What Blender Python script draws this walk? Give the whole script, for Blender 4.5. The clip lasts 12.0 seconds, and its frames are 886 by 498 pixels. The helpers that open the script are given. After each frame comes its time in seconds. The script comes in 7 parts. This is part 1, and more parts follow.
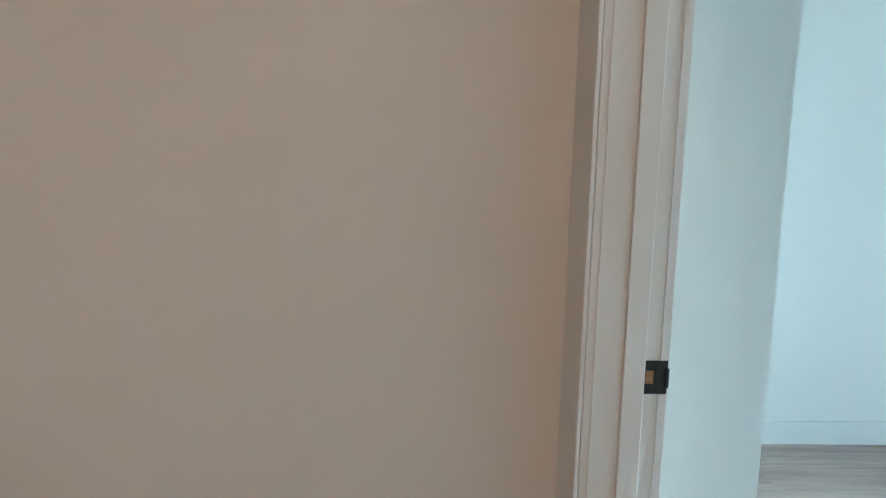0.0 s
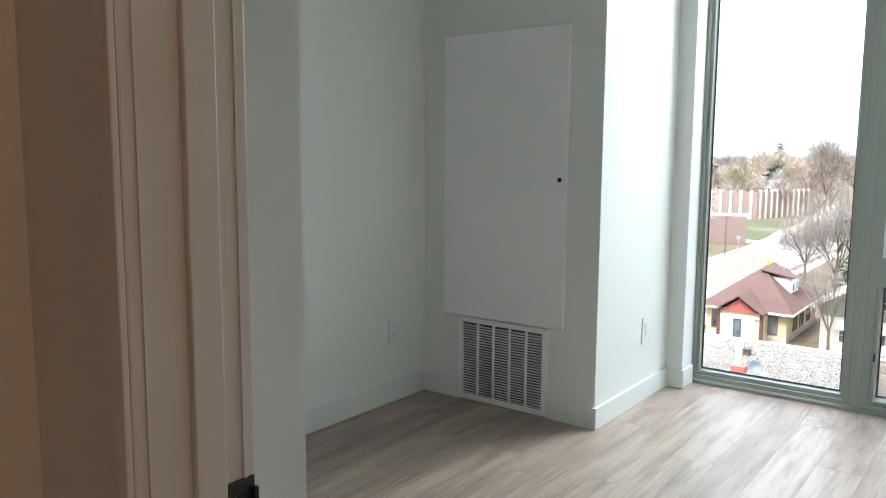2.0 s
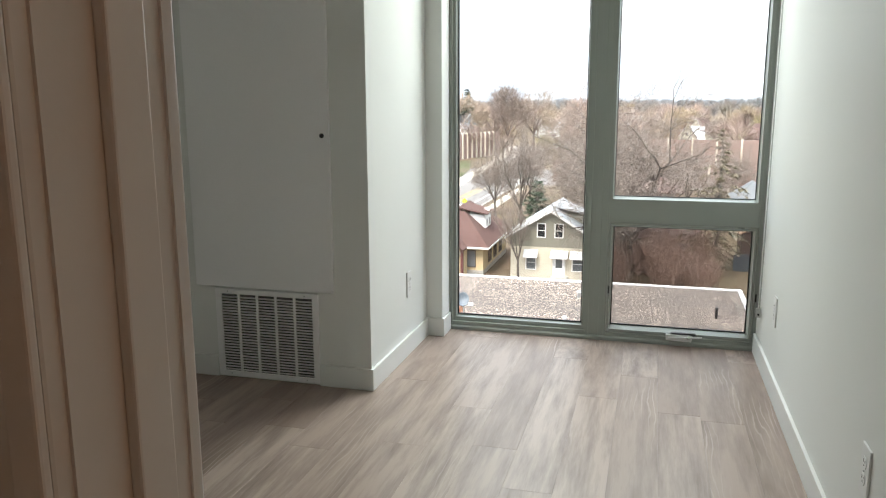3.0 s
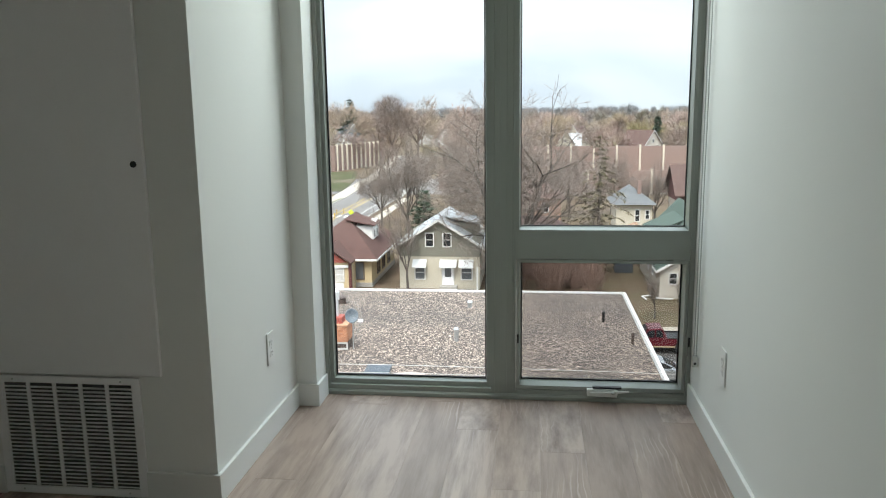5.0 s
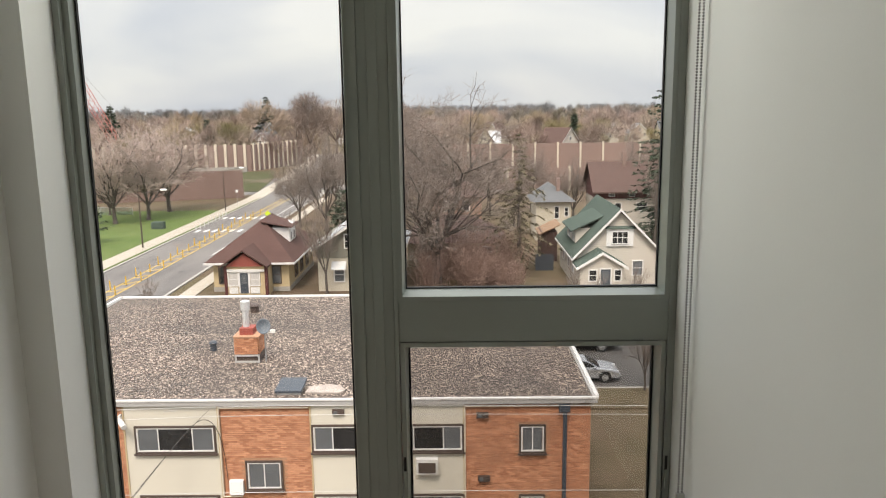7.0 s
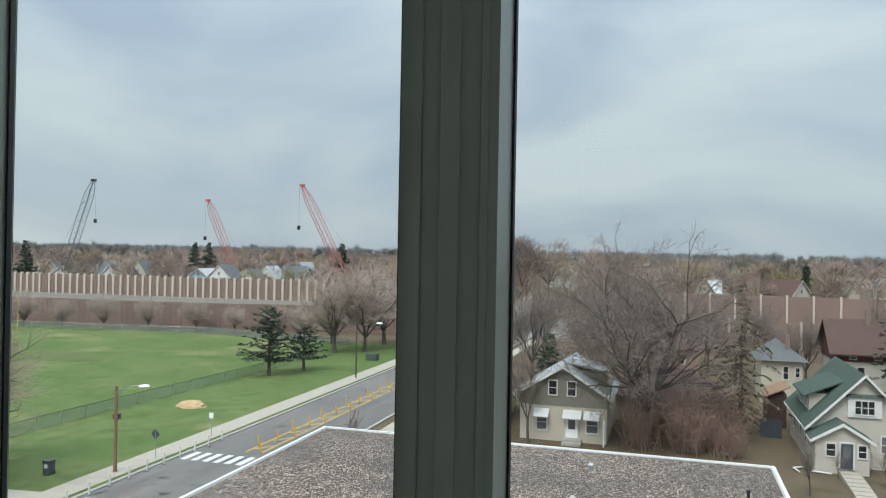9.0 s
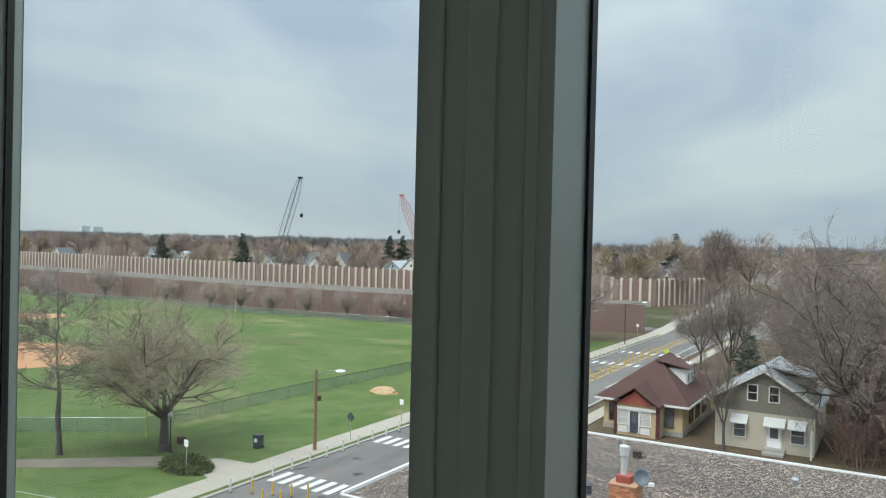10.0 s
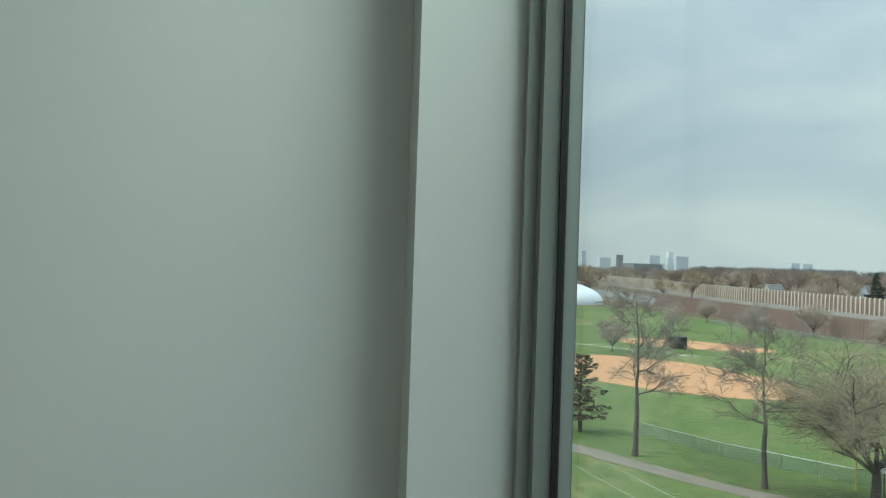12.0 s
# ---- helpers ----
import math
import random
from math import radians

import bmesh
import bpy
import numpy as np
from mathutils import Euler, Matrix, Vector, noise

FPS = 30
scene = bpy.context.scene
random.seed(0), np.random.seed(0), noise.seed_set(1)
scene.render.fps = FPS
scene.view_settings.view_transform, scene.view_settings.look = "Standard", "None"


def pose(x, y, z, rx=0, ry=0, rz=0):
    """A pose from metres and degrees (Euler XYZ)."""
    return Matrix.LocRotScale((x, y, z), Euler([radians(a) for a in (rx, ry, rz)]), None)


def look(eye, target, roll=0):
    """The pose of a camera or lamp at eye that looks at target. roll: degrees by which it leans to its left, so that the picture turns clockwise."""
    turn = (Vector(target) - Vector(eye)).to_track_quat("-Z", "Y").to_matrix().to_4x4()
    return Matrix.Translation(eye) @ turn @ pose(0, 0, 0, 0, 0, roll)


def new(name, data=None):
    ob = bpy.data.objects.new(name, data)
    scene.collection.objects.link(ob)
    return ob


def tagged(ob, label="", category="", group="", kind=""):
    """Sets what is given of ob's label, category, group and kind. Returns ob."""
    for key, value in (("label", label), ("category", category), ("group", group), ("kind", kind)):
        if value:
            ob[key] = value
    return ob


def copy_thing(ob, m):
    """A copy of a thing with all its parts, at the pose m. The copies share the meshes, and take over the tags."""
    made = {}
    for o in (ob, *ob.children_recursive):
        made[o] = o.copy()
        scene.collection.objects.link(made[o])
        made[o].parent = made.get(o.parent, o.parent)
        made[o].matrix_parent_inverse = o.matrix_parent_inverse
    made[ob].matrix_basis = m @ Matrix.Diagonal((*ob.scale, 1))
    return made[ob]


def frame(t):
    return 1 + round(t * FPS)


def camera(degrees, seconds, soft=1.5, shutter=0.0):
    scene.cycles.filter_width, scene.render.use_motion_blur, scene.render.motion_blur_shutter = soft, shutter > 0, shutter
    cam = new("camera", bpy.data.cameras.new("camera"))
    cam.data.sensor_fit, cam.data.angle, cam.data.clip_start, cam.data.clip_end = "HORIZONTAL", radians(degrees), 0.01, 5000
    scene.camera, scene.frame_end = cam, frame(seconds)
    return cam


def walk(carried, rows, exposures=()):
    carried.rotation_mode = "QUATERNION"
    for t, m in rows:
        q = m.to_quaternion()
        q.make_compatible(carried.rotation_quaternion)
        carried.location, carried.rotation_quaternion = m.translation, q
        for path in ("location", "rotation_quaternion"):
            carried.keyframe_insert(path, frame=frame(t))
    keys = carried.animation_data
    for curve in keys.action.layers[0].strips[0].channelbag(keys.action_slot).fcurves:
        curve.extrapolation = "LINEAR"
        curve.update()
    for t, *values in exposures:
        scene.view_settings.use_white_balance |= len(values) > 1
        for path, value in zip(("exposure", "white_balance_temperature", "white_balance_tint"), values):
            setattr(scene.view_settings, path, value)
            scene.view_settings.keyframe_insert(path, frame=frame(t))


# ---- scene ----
cam = camera(59.9, 12.0, 1.1)
PATH = [
    (0, (0.313, -4.452, 1.371), (-1.661, -4.353, 1.070), 1.49),
    (0.5, (0.175, -4.530, 1.370), (-1.687, -3.859, 1.079), 2.69),
    (1.0, (-0.015, -4.574, 1.377), (-1.603, -3.389, 1.110), 1.81),
    (1.5, (-0.143, -4.573, 1.379), (-1.512, -3.136, 1.130), 1.36),
    (2, (-0.258, -4.534, 1.354), (-1.452, -2.948, 1.111), 0.39),
    (2.5, (-0.374, -4.502, 1.345), (-1.295, -2.755, 1.032), 0.95),
    (3, (-0.600, -4.476, 1.386), (-1.117, -2.581, 1.011), -0.15),
    (3.2, (-0.624, -4.470, 1.372), (-1.027, -2.548, 0.992), -0.65),
    (4.8, (-0.707, -3.784, 1.395), (-0.986, -1.835, 1.042), -0.43),
    (5, (-0.745, -3.613, 1.398), (-0.979, -1.659, 1.045), -0.76),
    (5.5, (-0.737, -3.260, 1.395), (-0.831, -1.295, 1.035), -1.22),
    (6, (-0.662, -2.899, 1.408), (-0.755, -0.935, 1.044), -0.06),
    (6.5, (-0.657, -2.545, 1.380), (-0.738, -0.585, 0.991), -0.09),
    (7, (-0.654, -2.228, 1.393), (-0.687, -0.261, 1.032), -0.82),
    (7.2, (-0.624, -2.112, 1.409), (-0.689, -0.135, 1.119), -0.72),
    (8.8, (-0.587, -1.154, 1.395), (-1.055, 0.791, 1.404), 0.63),
    (9, (-0.577, -1.066, 1.399), (-1.147, 0.851, 1.405), 1.02),
    (9.5, (-0.539, -0.812, 1.402), (-1.353, 1.014, 1.391), 2.11),
    (10, (-0.553, -0.631, 1.392), (-1.568, 1.092, 1.372), 1.34),
    (10.5, (-0.648, -0.486, 1.408), (-1.992, 0.994, 1.445), 0.81),
    (11, (-0.691, -0.440, 1.406), (-2.332, 0.698, 1.510), 0.52),
    (11.5, (-0.683, -0.358, 1.404), (-2.530, 0.403, 1.513), 1.21),
    (12, (-0.628, -0.325, 1.401), (-2.598, 0.019, 1.427), 1.84),
]
EXPOSURE = [(0.0, 3.1, 4950, -1), (0.5, 3.2, 5500, 5), (1.0, 2.8, 5800, 8), (1.6, 2.12, 5950, 9), (2.6, 1.72, 6650, 15), (3.2, 1.28, 6800, 15), (4.8, 0.88, 6550, 11), (5.8, 0.58, 6750, 14), (6.6, 0.45, 7350, 19), (7.2, 0.42, 7450, 20), (8.8, -0.08, 6300, 9), (10.2, -0.03, 6300, 7), (11.0, 0.0, 6300, 3), (12.0, 0.0, 6300, -2)]
walk(cam, [(t, look(eye, target, roll)) for t, eye, target, roll in PATH], EXPOSURE)

# ---- world and light ----
world = bpy.data.worlds.new("overcast_sky")
scene.world = world
world.use_nodes = True
wn, wl = world.node_tree.nodes, world.node_tree.links
wn.clear()
w_out = wn.new("ShaderNodeOutputWorld")
sky = wn.new("ShaderNodeTexSky")
sky.sky_type, sky.sun_disc = "NISHITA", False
sky.sun_elevation, sky.sun_rotation = radians(48), radians(200)
bg_sky, bg_cloud, w_mix = wn.new("ShaderNodeBackground"), wn.new("ShaderNodeBackground"), wn.new("ShaderNodeMixShader")
bg_sky.inputs["Strength"].default_value = 0.10
bg_cloud.inputs["Strength"].default_value = 1.0
wl.new(sky.outputs["Color"], bg_sky.inputs["Color"])
w_co, w_map = wn.new("ShaderNodeTexCoord"), wn.new("ShaderNodeMapping")
w_map.inputs["Scale"].default_value = (1.0, 1.0, 2.7)
w_map.inputs["Rotation"].default_value = (0.12, 0.05, 0.3)
wl.new(w_co.outputs["Generated"], w_map.inputs["Vector"])
w_n1, w_n2, w_ramp = wn.new("ShaderNodeTexNoise"), wn.new("ShaderNodeTexNoise"), wn.new("ShaderNodeValToRGB")
w_n1.inputs["Scale"].default_value, w_n1.inputs["Detail"].default_value, w_n1.inputs["Roughness"].default_value = 2.1, 6, 0.5
w_n1.inputs["Distortion"].default_value = 0.5
wl.new(w_map.outputs["Vector"], w_n1.inputs["Vector"])
wl.new(w_n1.outputs["Fac"], w_ramp.inputs["Fac"])
els = w_ramp.color_ramp.elements
els[0].position, els[0].color = 0.36, (0.40, 0.475, 0.58, 1)
els[1].position, els[1].color = 0.64, (0.635, 0.695, 0.72, 1)
w_sep, w_gain = wn.new("ShaderNodeSeparateXYZ"), wn.new("ShaderNodeMapRange")
wl.new(w_co.outputs["Generated"], w_sep.inputs[0])
w_gain.inputs["From Min"].default_value, w_gain.inputs["From Max"].default_value = 0.0, 1.0
w_gain.inputs["To Min"].default_value, w_gain.inputs["To Max"].default_value = 1.08, 4.6
w_rise = wn.new("ShaderNodeMath")
w_rise.operation, w_rise.inputs[1].default_value, w_rise.use_clamp = "POWER", 2.0, True
wl.new(w_sep.outputs["Z"], w_rise.inputs[0])
wl.new(w_rise.outputs[0], w_gain.inputs["Value"])
wl.new(w_ramp.outputs["Color"], bg_cloud.inputs["Color"])
wl.new(w_gain.outputs["Result"], bg_cloud.inputs["Strength"])
w_mix.inputs["Fac"].default_value = 0.9
wl.new(bg_sky.outputs["Background"], w_mix.inputs[1])
wl.new(bg_cloud.outputs["Background"], w_mix.inputs[2])
wl.new(w_mix.outputs["Shader"], w_out.inputs["Surface"])

sun_data = bpy.data.lights.new("sun", "SUN")
sun_data.energy, sun_data.angle, sun_data.color = 2.7, radians(22), (1.0, 0.95, 0.88)
sun = new("sun", sun_data)
sun.matrix_world = look((0, -30, 60), (9, 10, 0))

# added fill lamp for high-sky daylight, aimed through the window from above its head
day_data = bpy.data.lights.new("added_sky_fill", "AREA")
day_data.shape, day_data.size, day_data.size_y, day_data.energy, day_data.color = "RECTANGLE", 1.20, 0.60, 20.5, (0.88, 1.0, 0.94)
day_lamp = new("added_sky_fill", day_data)
day_data.spread = radians(110)
day_lamp.matrix_world = look((-1.18, 0.50, 2.92), (-1.1, -2.8, 0.8))

hall_data = bpy.data.lights.new("hall_lamp", "AREA")
hall_data.shape, hall_data.size, hall_data.energy, hall_data.color = "DISK", 0.3, 2.2, (1.0, 0.60, 0.36)
hall_lamp = new("hall_lamp", hall_data)
hall_lamp.matrix_world = look((0.9, -4.36, 2.62), (0.7, -4.6, 0))

# ---- materials ----


def node_mat(name):
    m = bpy.data.materials.new(name)
    m.use_nodes = True
    nt = m.node_tree
    return m, nt, nt.nodes, nt.links, nt.nodes["Principled BSDF"]


def mixed(nt, fac, a, b):
    n = nt.nodes.new("ShaderNodeMix")
    n.data_type = "RGBA"
    for sock, v in ((n.inputs[0], fac), (n.inputs[6], a), (n.inputs[7], b)):
        if isinstance(v, bpy.types.NodeSocket):
            nt.links.new(v, sock)
        elif isinstance(v, tuple):
            sock.default_value = (*v, 1)
        else:
            sock.default_value = v
    return n.outputs[2]


def noise_of(nt, vec, scale, detail=4, rough=0.6):
    n = nt.nodes.new("ShaderNodeTexNoise")
    n.inputs["Scale"].default_value, n.inputs["Detail"].default_value, n.inputs["Roughness"].default_value = scale, detail, rough
    if vec is not None:
        nt.links.new(vec, n.inputs["Vector"])
    return n.outputs["Fac"]


def ramped(nt, fac, lo, hi):
    n = nt.nodes.new("ShaderNodeMapRange")
    n.inputs["From Min"].default_value, n.inputs["From Max"].default_value = lo, hi
    nt.links.new(fac, n.inputs["Value"])
    return n.outputs["Result"]


def bumped(nt, b, height, strength, distance):
    n = nt.nodes.new("ShaderNodeBump")
    n.inputs["Strength"].default_value, n.inputs["Distance"].default_value = strength, distance
    nt.links.new(height, n.inputs["Height"])
    nt.links.new(n.outputs["Normal"], b.inputs["Normal"])


def coords(nt, stretch=(1, 1, 1), shift=False):
    c, m = nt.nodes.new("ShaderNodeTexCoord"), nt.nodes.new("ShaderNodeMapping")
    m.inputs["Scale"].default_value = stretch
    nt.links.new(c.outputs["Object"], m.inputs["Vector"])
    if shift:
        info, mul = nt.nodes.new("ShaderNodeObjectInfo"), nt.nodes.new("ShaderNodeMath")
        mul.operation = "MULTIPLY"
        mul.inputs[1].default_value = 71.0
        nt.links.new(info.outputs["Random"], mul.inputs[0])
        nt.links.new(mul.outputs[0], m.inputs["Location"])
    return m.outputs["Vector"]


def tone(c, k):
    return tuple(min(1.0, v * k) for v in c)


def mat(name, base, rough=0.6, var=0.12, scale=3.0, fine=60.0, bump=0.15, metal=0.0, dist=0.002, other=None, island=False, stretch=(1, 1, 1), spec=0.5):
    """A painted, cast or woven surface: two scales of tone, fine relief, uneven gloss."""
    m, nt, ns, ls, b = node_mat(name)
    vec = coords(nt, stretch)
    big, small = noise_of(nt, vec, scale), noise_of(nt, vec, fine, 3)
    c = mixed(nt, ramped(nt, big, 0.3, 0.7), tone(base, 1 - var), other or tone(base, 1 + var))
    c = mixed(nt, ramped(nt, small, 0.35, 0.9), c, tone(base, 1 - 1.4 * var))
    if island:
        geo = ns.new("ShaderNodeNewGeometry")
        c2 = mixed(nt, geo.outputs["Random Per Island"], tone(base, 0.72), tone(other or base, 1.25))
        c = mixed(nt, 0.65, c, c2)
    ls.new(c, b.inputs["Base Color"])
    r = ns.new("ShaderNodeMapRange")
    r.inputs["To Min"].default_value, r.inputs["To Max"].default_value = max(0.03, rough - 0.08), min(1, rough + 0.08)
    ls.new(big, r.inputs["Value"])
    ls.new(r.outputs["Result"], b.inputs["Roughness"])
    b.inputs["Metallic"].default_value = metal
    b.inputs["Specular IOR Level"].default_value = spec
    if bump:
        bumped(nt, b, small, bump, dist)
    return m


def wood_floor():
    m, nt, ns, ls, b = node_mat("vinyl_oak")
    long = coords(nt, (9.0, 0.9, 1), True)
    fine = coords(nt, (140, 5, 1), True)
    swirl = coords(nt, (5.0, 0.8, 1), True)
    g1, g2 = noise_of(nt, long, 1.6, 5, 0.65), noise_of(nt, fine, 1.0, 4, 0.7)
    wave = ns.new("ShaderNodeTexWave")
    wave.inputs["Scale"].default_value, wave.inputs["Distortion"].default_value = 2.6, 9.0
    wave.inputs["Detail"].default_value, wave.inputs["Detail Scale"].default_value = 3, 1.2
    ls.new(swirl, wave.inputs["Vector"])
    info = ns.new("ShaderNodeObjectInfo")
    c = mixed(nt, info.outputs["Random"], (0.325, 0.240, 0.200), (0.49, 0.388, 0.334))
    c = mixed(nt, ramped(nt, g1, 0.40, 0.72), c, (0.205, 0.148, 0.122))
    dark = ns.new("ShaderNodeMath")
    dark.operation = "MULTIPLY"
    ls.new(ramped(nt, g2, 0.52, 0.75), dark.inputs[0])
    dark.inputs[1].default_value = 0.22
    c = mixed(nt, dark.outputs[0], c, (0.47, 0.39, 0.34))
    vein = ns.new("ShaderNodeMath")
    vein.operation = "MULTIPLY"
    ls.new(ramped(nt, wave.outputs["Fac"], 0.80, 1.0), vein.inputs[0])
    knot = ramped(nt, noise_of(nt, coords(nt, (3, 0.7, 1), True), 1.4, 2), 0.52, 0.70)
    ls.new(knot, vein.inputs[1])
    c = mixed(nt, vein.outputs[0], c, (0.47, 0.38, 0.33))
    ls.new(c, b.inputs["Base Color"])
    r = ns.new("ShaderNodeMapRange")
    r.inputs["To Min"].default_value, r.inputs["To Max"].default_value = 0.33, 0.41
    b.inputs["Specular IOR Level"].default_value = 0.5
    ls.new(g1, r.inputs["Value"])
    ls.new(r.outputs["Result"], b.inputs["Roughness"])
    bumped(nt, b, g2, 0.12, 0.001)
    return m


def glass_mat(name, tint=(0.95, 0.97, 0.96), gloss=0.02):
    m = bpy.data.materials.new(name)
    m.use_nodes = True
    nt = m.node_tree
    ns, ls = nt.nodes, nt.links
    ns.clear()
    out, mix = ns.new("ShaderNodeOutputMaterial"), ns.new("ShaderNodeMixShader")
    tr, gl, fr = ns.new("ShaderNodeBsdfTransparent"), ns.new("ShaderNodeBsdfGlossy"), ns.new("ShaderNodeLayerWeight")
    tr.inputs["Color"].default_value = (*tint, 1)
    gl.inputs["Roughness"].default_value = gloss
    fr.inputs["Blend"].default_value = 0.5
    pw, mr = ns.new("ShaderNodeMath"), ns.new("ShaderNodeMapRange")
    pw.operation, pw.inputs[1].default_value = "POWER", 4.0
    mr.inputs["To Min"].default_value, mr.inputs["To Max"].default_value = 0.025, 0.6
    ls.new(fr.outputs["Facing"], pw.inputs[0])
    ls.new(pw.outputs[0], mr.inputs["Value"])
    ls.new(mr.outputs["Result"], mix.inputs[0])
    ls.new(tr.outputs[0], mix.inputs[1])
    ls.new(gl.outputs[0], mix.inputs[2])
    ls.new(mix.outputs[0], out.inputs[0])
    return m


def screen_mat():
    """A fine dark mesh, far too small to see wire by wire: it lets three quarters of the light through."""
    m = bpy.data.materials.new("fly_screen")
    m.use_nodes = True
    nt = m.node_tree
    nt.nodes.clear()
    out, tr = nt.nodes.new("ShaderNodeOutputMaterial"), nt.nodes.new("ShaderNodeBsdfTransparent")
    tr.inputs["Color"].default_value = (0.76, 0.755, 0.75, 1)
    nt.links.new(tr.outputs[0], out.inputs[0])
    return m


def gravel_mat():
    m, nt, ns, ls, b = node_mat("roof_gravel")
    vec = coords(nt)
    sep = []
    for size in (23.0, 11.0):
        vor = ns.new("ShaderNodeTexVoronoi")
        vor.inputs["Scale"].default_value = size
        ls.new(vec, vor.inputs["Vector"])
        sp = ns.new("ShaderNodeSeparateColor")
        ls.new(vor.outputs["Color"], sp.inputs[0])
        sep.append((vor, sp))
    (vor, fine), (_, coarse) = sep
    c = mixed(nt, fine.outputs[0], (0.020, 0.0155, 0.013), (0.165, 0.122, 0.099))
    c = mixed(nt, ramped(nt, fine.outputs[1], 0.80, 0.92), c, (0.66, 0.53, 0.44))
    c = mixed(nt, ramped(nt, coarse.outputs[1], 0.90, 0.95), c, (0.46, 0.365, 0.295))
    c = mixed(nt, ramped(nt, coarse.outputs[0], 0.80, 0.95), c, (0.032, 0.025, 0.021))
    patch = ramped(nt, noise_of(nt, coords(nt, (0.5, 1, 1)), 0.35, 3), 0.40, 0.7)
    c = mixed(nt, patch, c, mixed(nt, 0.5, c, (0.05, 0.046, 0.043)))
    ls.new(c, b.inputs["Base Color"])
    b.inputs["Roughness"].default_value = 0.9
    bumped(nt, b, vor.outputs["Distance"], 0.8, 0.03)
    return m


def lawn_mat(name, a, c2, bare, amount, litter=False):
    m, nt, ns, ls, b = node_mat(name)
    vec = coords(nt)
    c = mixed(nt, ramped(nt, noise_of(nt, vec, 0.12, 5), 0.35, 0.65), a, c2)
    c = mixed(nt, ramped(nt, noise_of(nt, vec, 0.045, 6, 0.7), amount, amount + 0.16), c, bare)
    c = mixed(nt, ramped(nt, noise_of(nt, vec, 0.7, 3, 0.6), 0.45, 0.85), c, tone(a, 0.6))
    if litter:
        c = mixed(nt, ramped(nt, noise_of(nt, vec, 3.5, 4, 0.8), 0.55, 0.70), c, tone(bare, 2.0))
    ls.new(c, b.inputs["Base Color"])
    b.inputs["Roughness"].default_value = 0.95
    b.inputs["Specular IOR Level"].default_value = 0.1
    bumped(nt, b, noise_of(nt, vec, 6.0, 3), 0.5, 0.08)
    return m


def asphalt_mat(name="asphalt", k=1.0):
    m, nt, ns, ls, b = node_mat(name)
    vec = coords(nt)
    c = mixed(nt, ramped(nt, noise_of(nt, coords(nt, (0.5, 0.06, 1)), 1.0, 4), 0.35, 0.65), tone((0.165, 0.152, 0.145), k), tone((0.25, 0.230, 0.215), k))
    c = mixed(nt, ramped(nt, noise_of(nt, vec, 0.16, 5, 0.7), 0.60, 0.72), c, tone((0.22, 0.17, 0.14), k))
    c = mixed(nt, ramped(nt, noise_of(nt, vec, 0.5, 4, 0.7), 0.60, 0.66), c, (0.045, 0.043, 0.042))
    ls.new(c, b.inputs["Base Color"])
    b.inputs["Roughness"].default_value = 0.9
    bumped(nt, b, noise_of(nt, vec, 20, 3), 0.3, 0.01)
    return m


def brick_mat():
    m, nt, ns, ls, b = node_mat("orange_brick")
    geo, info = ns.new("ShaderNodeNewGeometry"), ns.new("ShaderNodeObjectInfo")
    vec = coords(nt)
    add = ns.new("ShaderNodeMath")
    add.operation = "ADD"
    ls.new(geo.outputs["Random Per Island"], add.inputs[0])
    ls.new(info.outputs["Random"], add.inputs[1])
    fr = ns.new("ShaderNodeMath")
    fr.operation = "FRACT"
    ls.new(add.outputs[0], fr.inputs[0])
    c = mixed(nt, fr.outputs[0], (0.40, 0.160, 0.085), (0.70, 0.345, 0.200))
    c = mixed(nt, ramped(nt, noise_of(nt, vec, 0.9, 4), 0.45, 0.7), c, (0.45, 0.205, 0.118))
    c = mixed(nt, ramped(nt, noise_of(nt, vec, 25, 3), 0.5, 0.9), c, (0.42, 0.19, 0.112))
    ls.new(c, b.inputs["Base Color"])
    b.inputs["Roughness"].default_value = 0.88
    bumped(nt, b, noise_of(nt, vec, 60, 3), 0.4, 0.004)
    return m


def shingle_mat(name, a, b2):
    m, nt, ns, ls, b = node_mat(name)
    vec = coords(nt)
    br = ns.new("ShaderNodeTexBrick")
    br.inputs["Scale"].default_value, br.inputs["Mortar Size"].default_value = 1.0, 0.012
    br.inputs["Brick Width"].default_value, br.inputs["Row Height"].default_value = 0.32, 0.14
    br.inputs["Color1"].default_value, br.inputs["Color2"].default_value = (*a, 1), (*b2, 1)
    br.inputs["Mortar"].default_value = (*tone(a, 0.5), 1)
    ls.new(vec, br.inputs["Vector"])
    c = mixed(nt, ramped(nt, noise_of(nt, vec, 0.7, 4), 0.4, 0.75), br.outputs["Color"], tone(a, 0.75))
    c = mixed(nt, ramped(nt, noise_of(nt, vec, 14, 3), 0.45, 0.8), c, tone(b2, 1.25))
    ls.new(c, b.inputs["Base Color"])
    b.inputs["Roughness"].default_value = 0.95
    b.inputs["Specular IOR Level"].default_value = 0.2
    bumped(nt, b, br.outputs["Fac"], 0.5, 0.01)
    return m


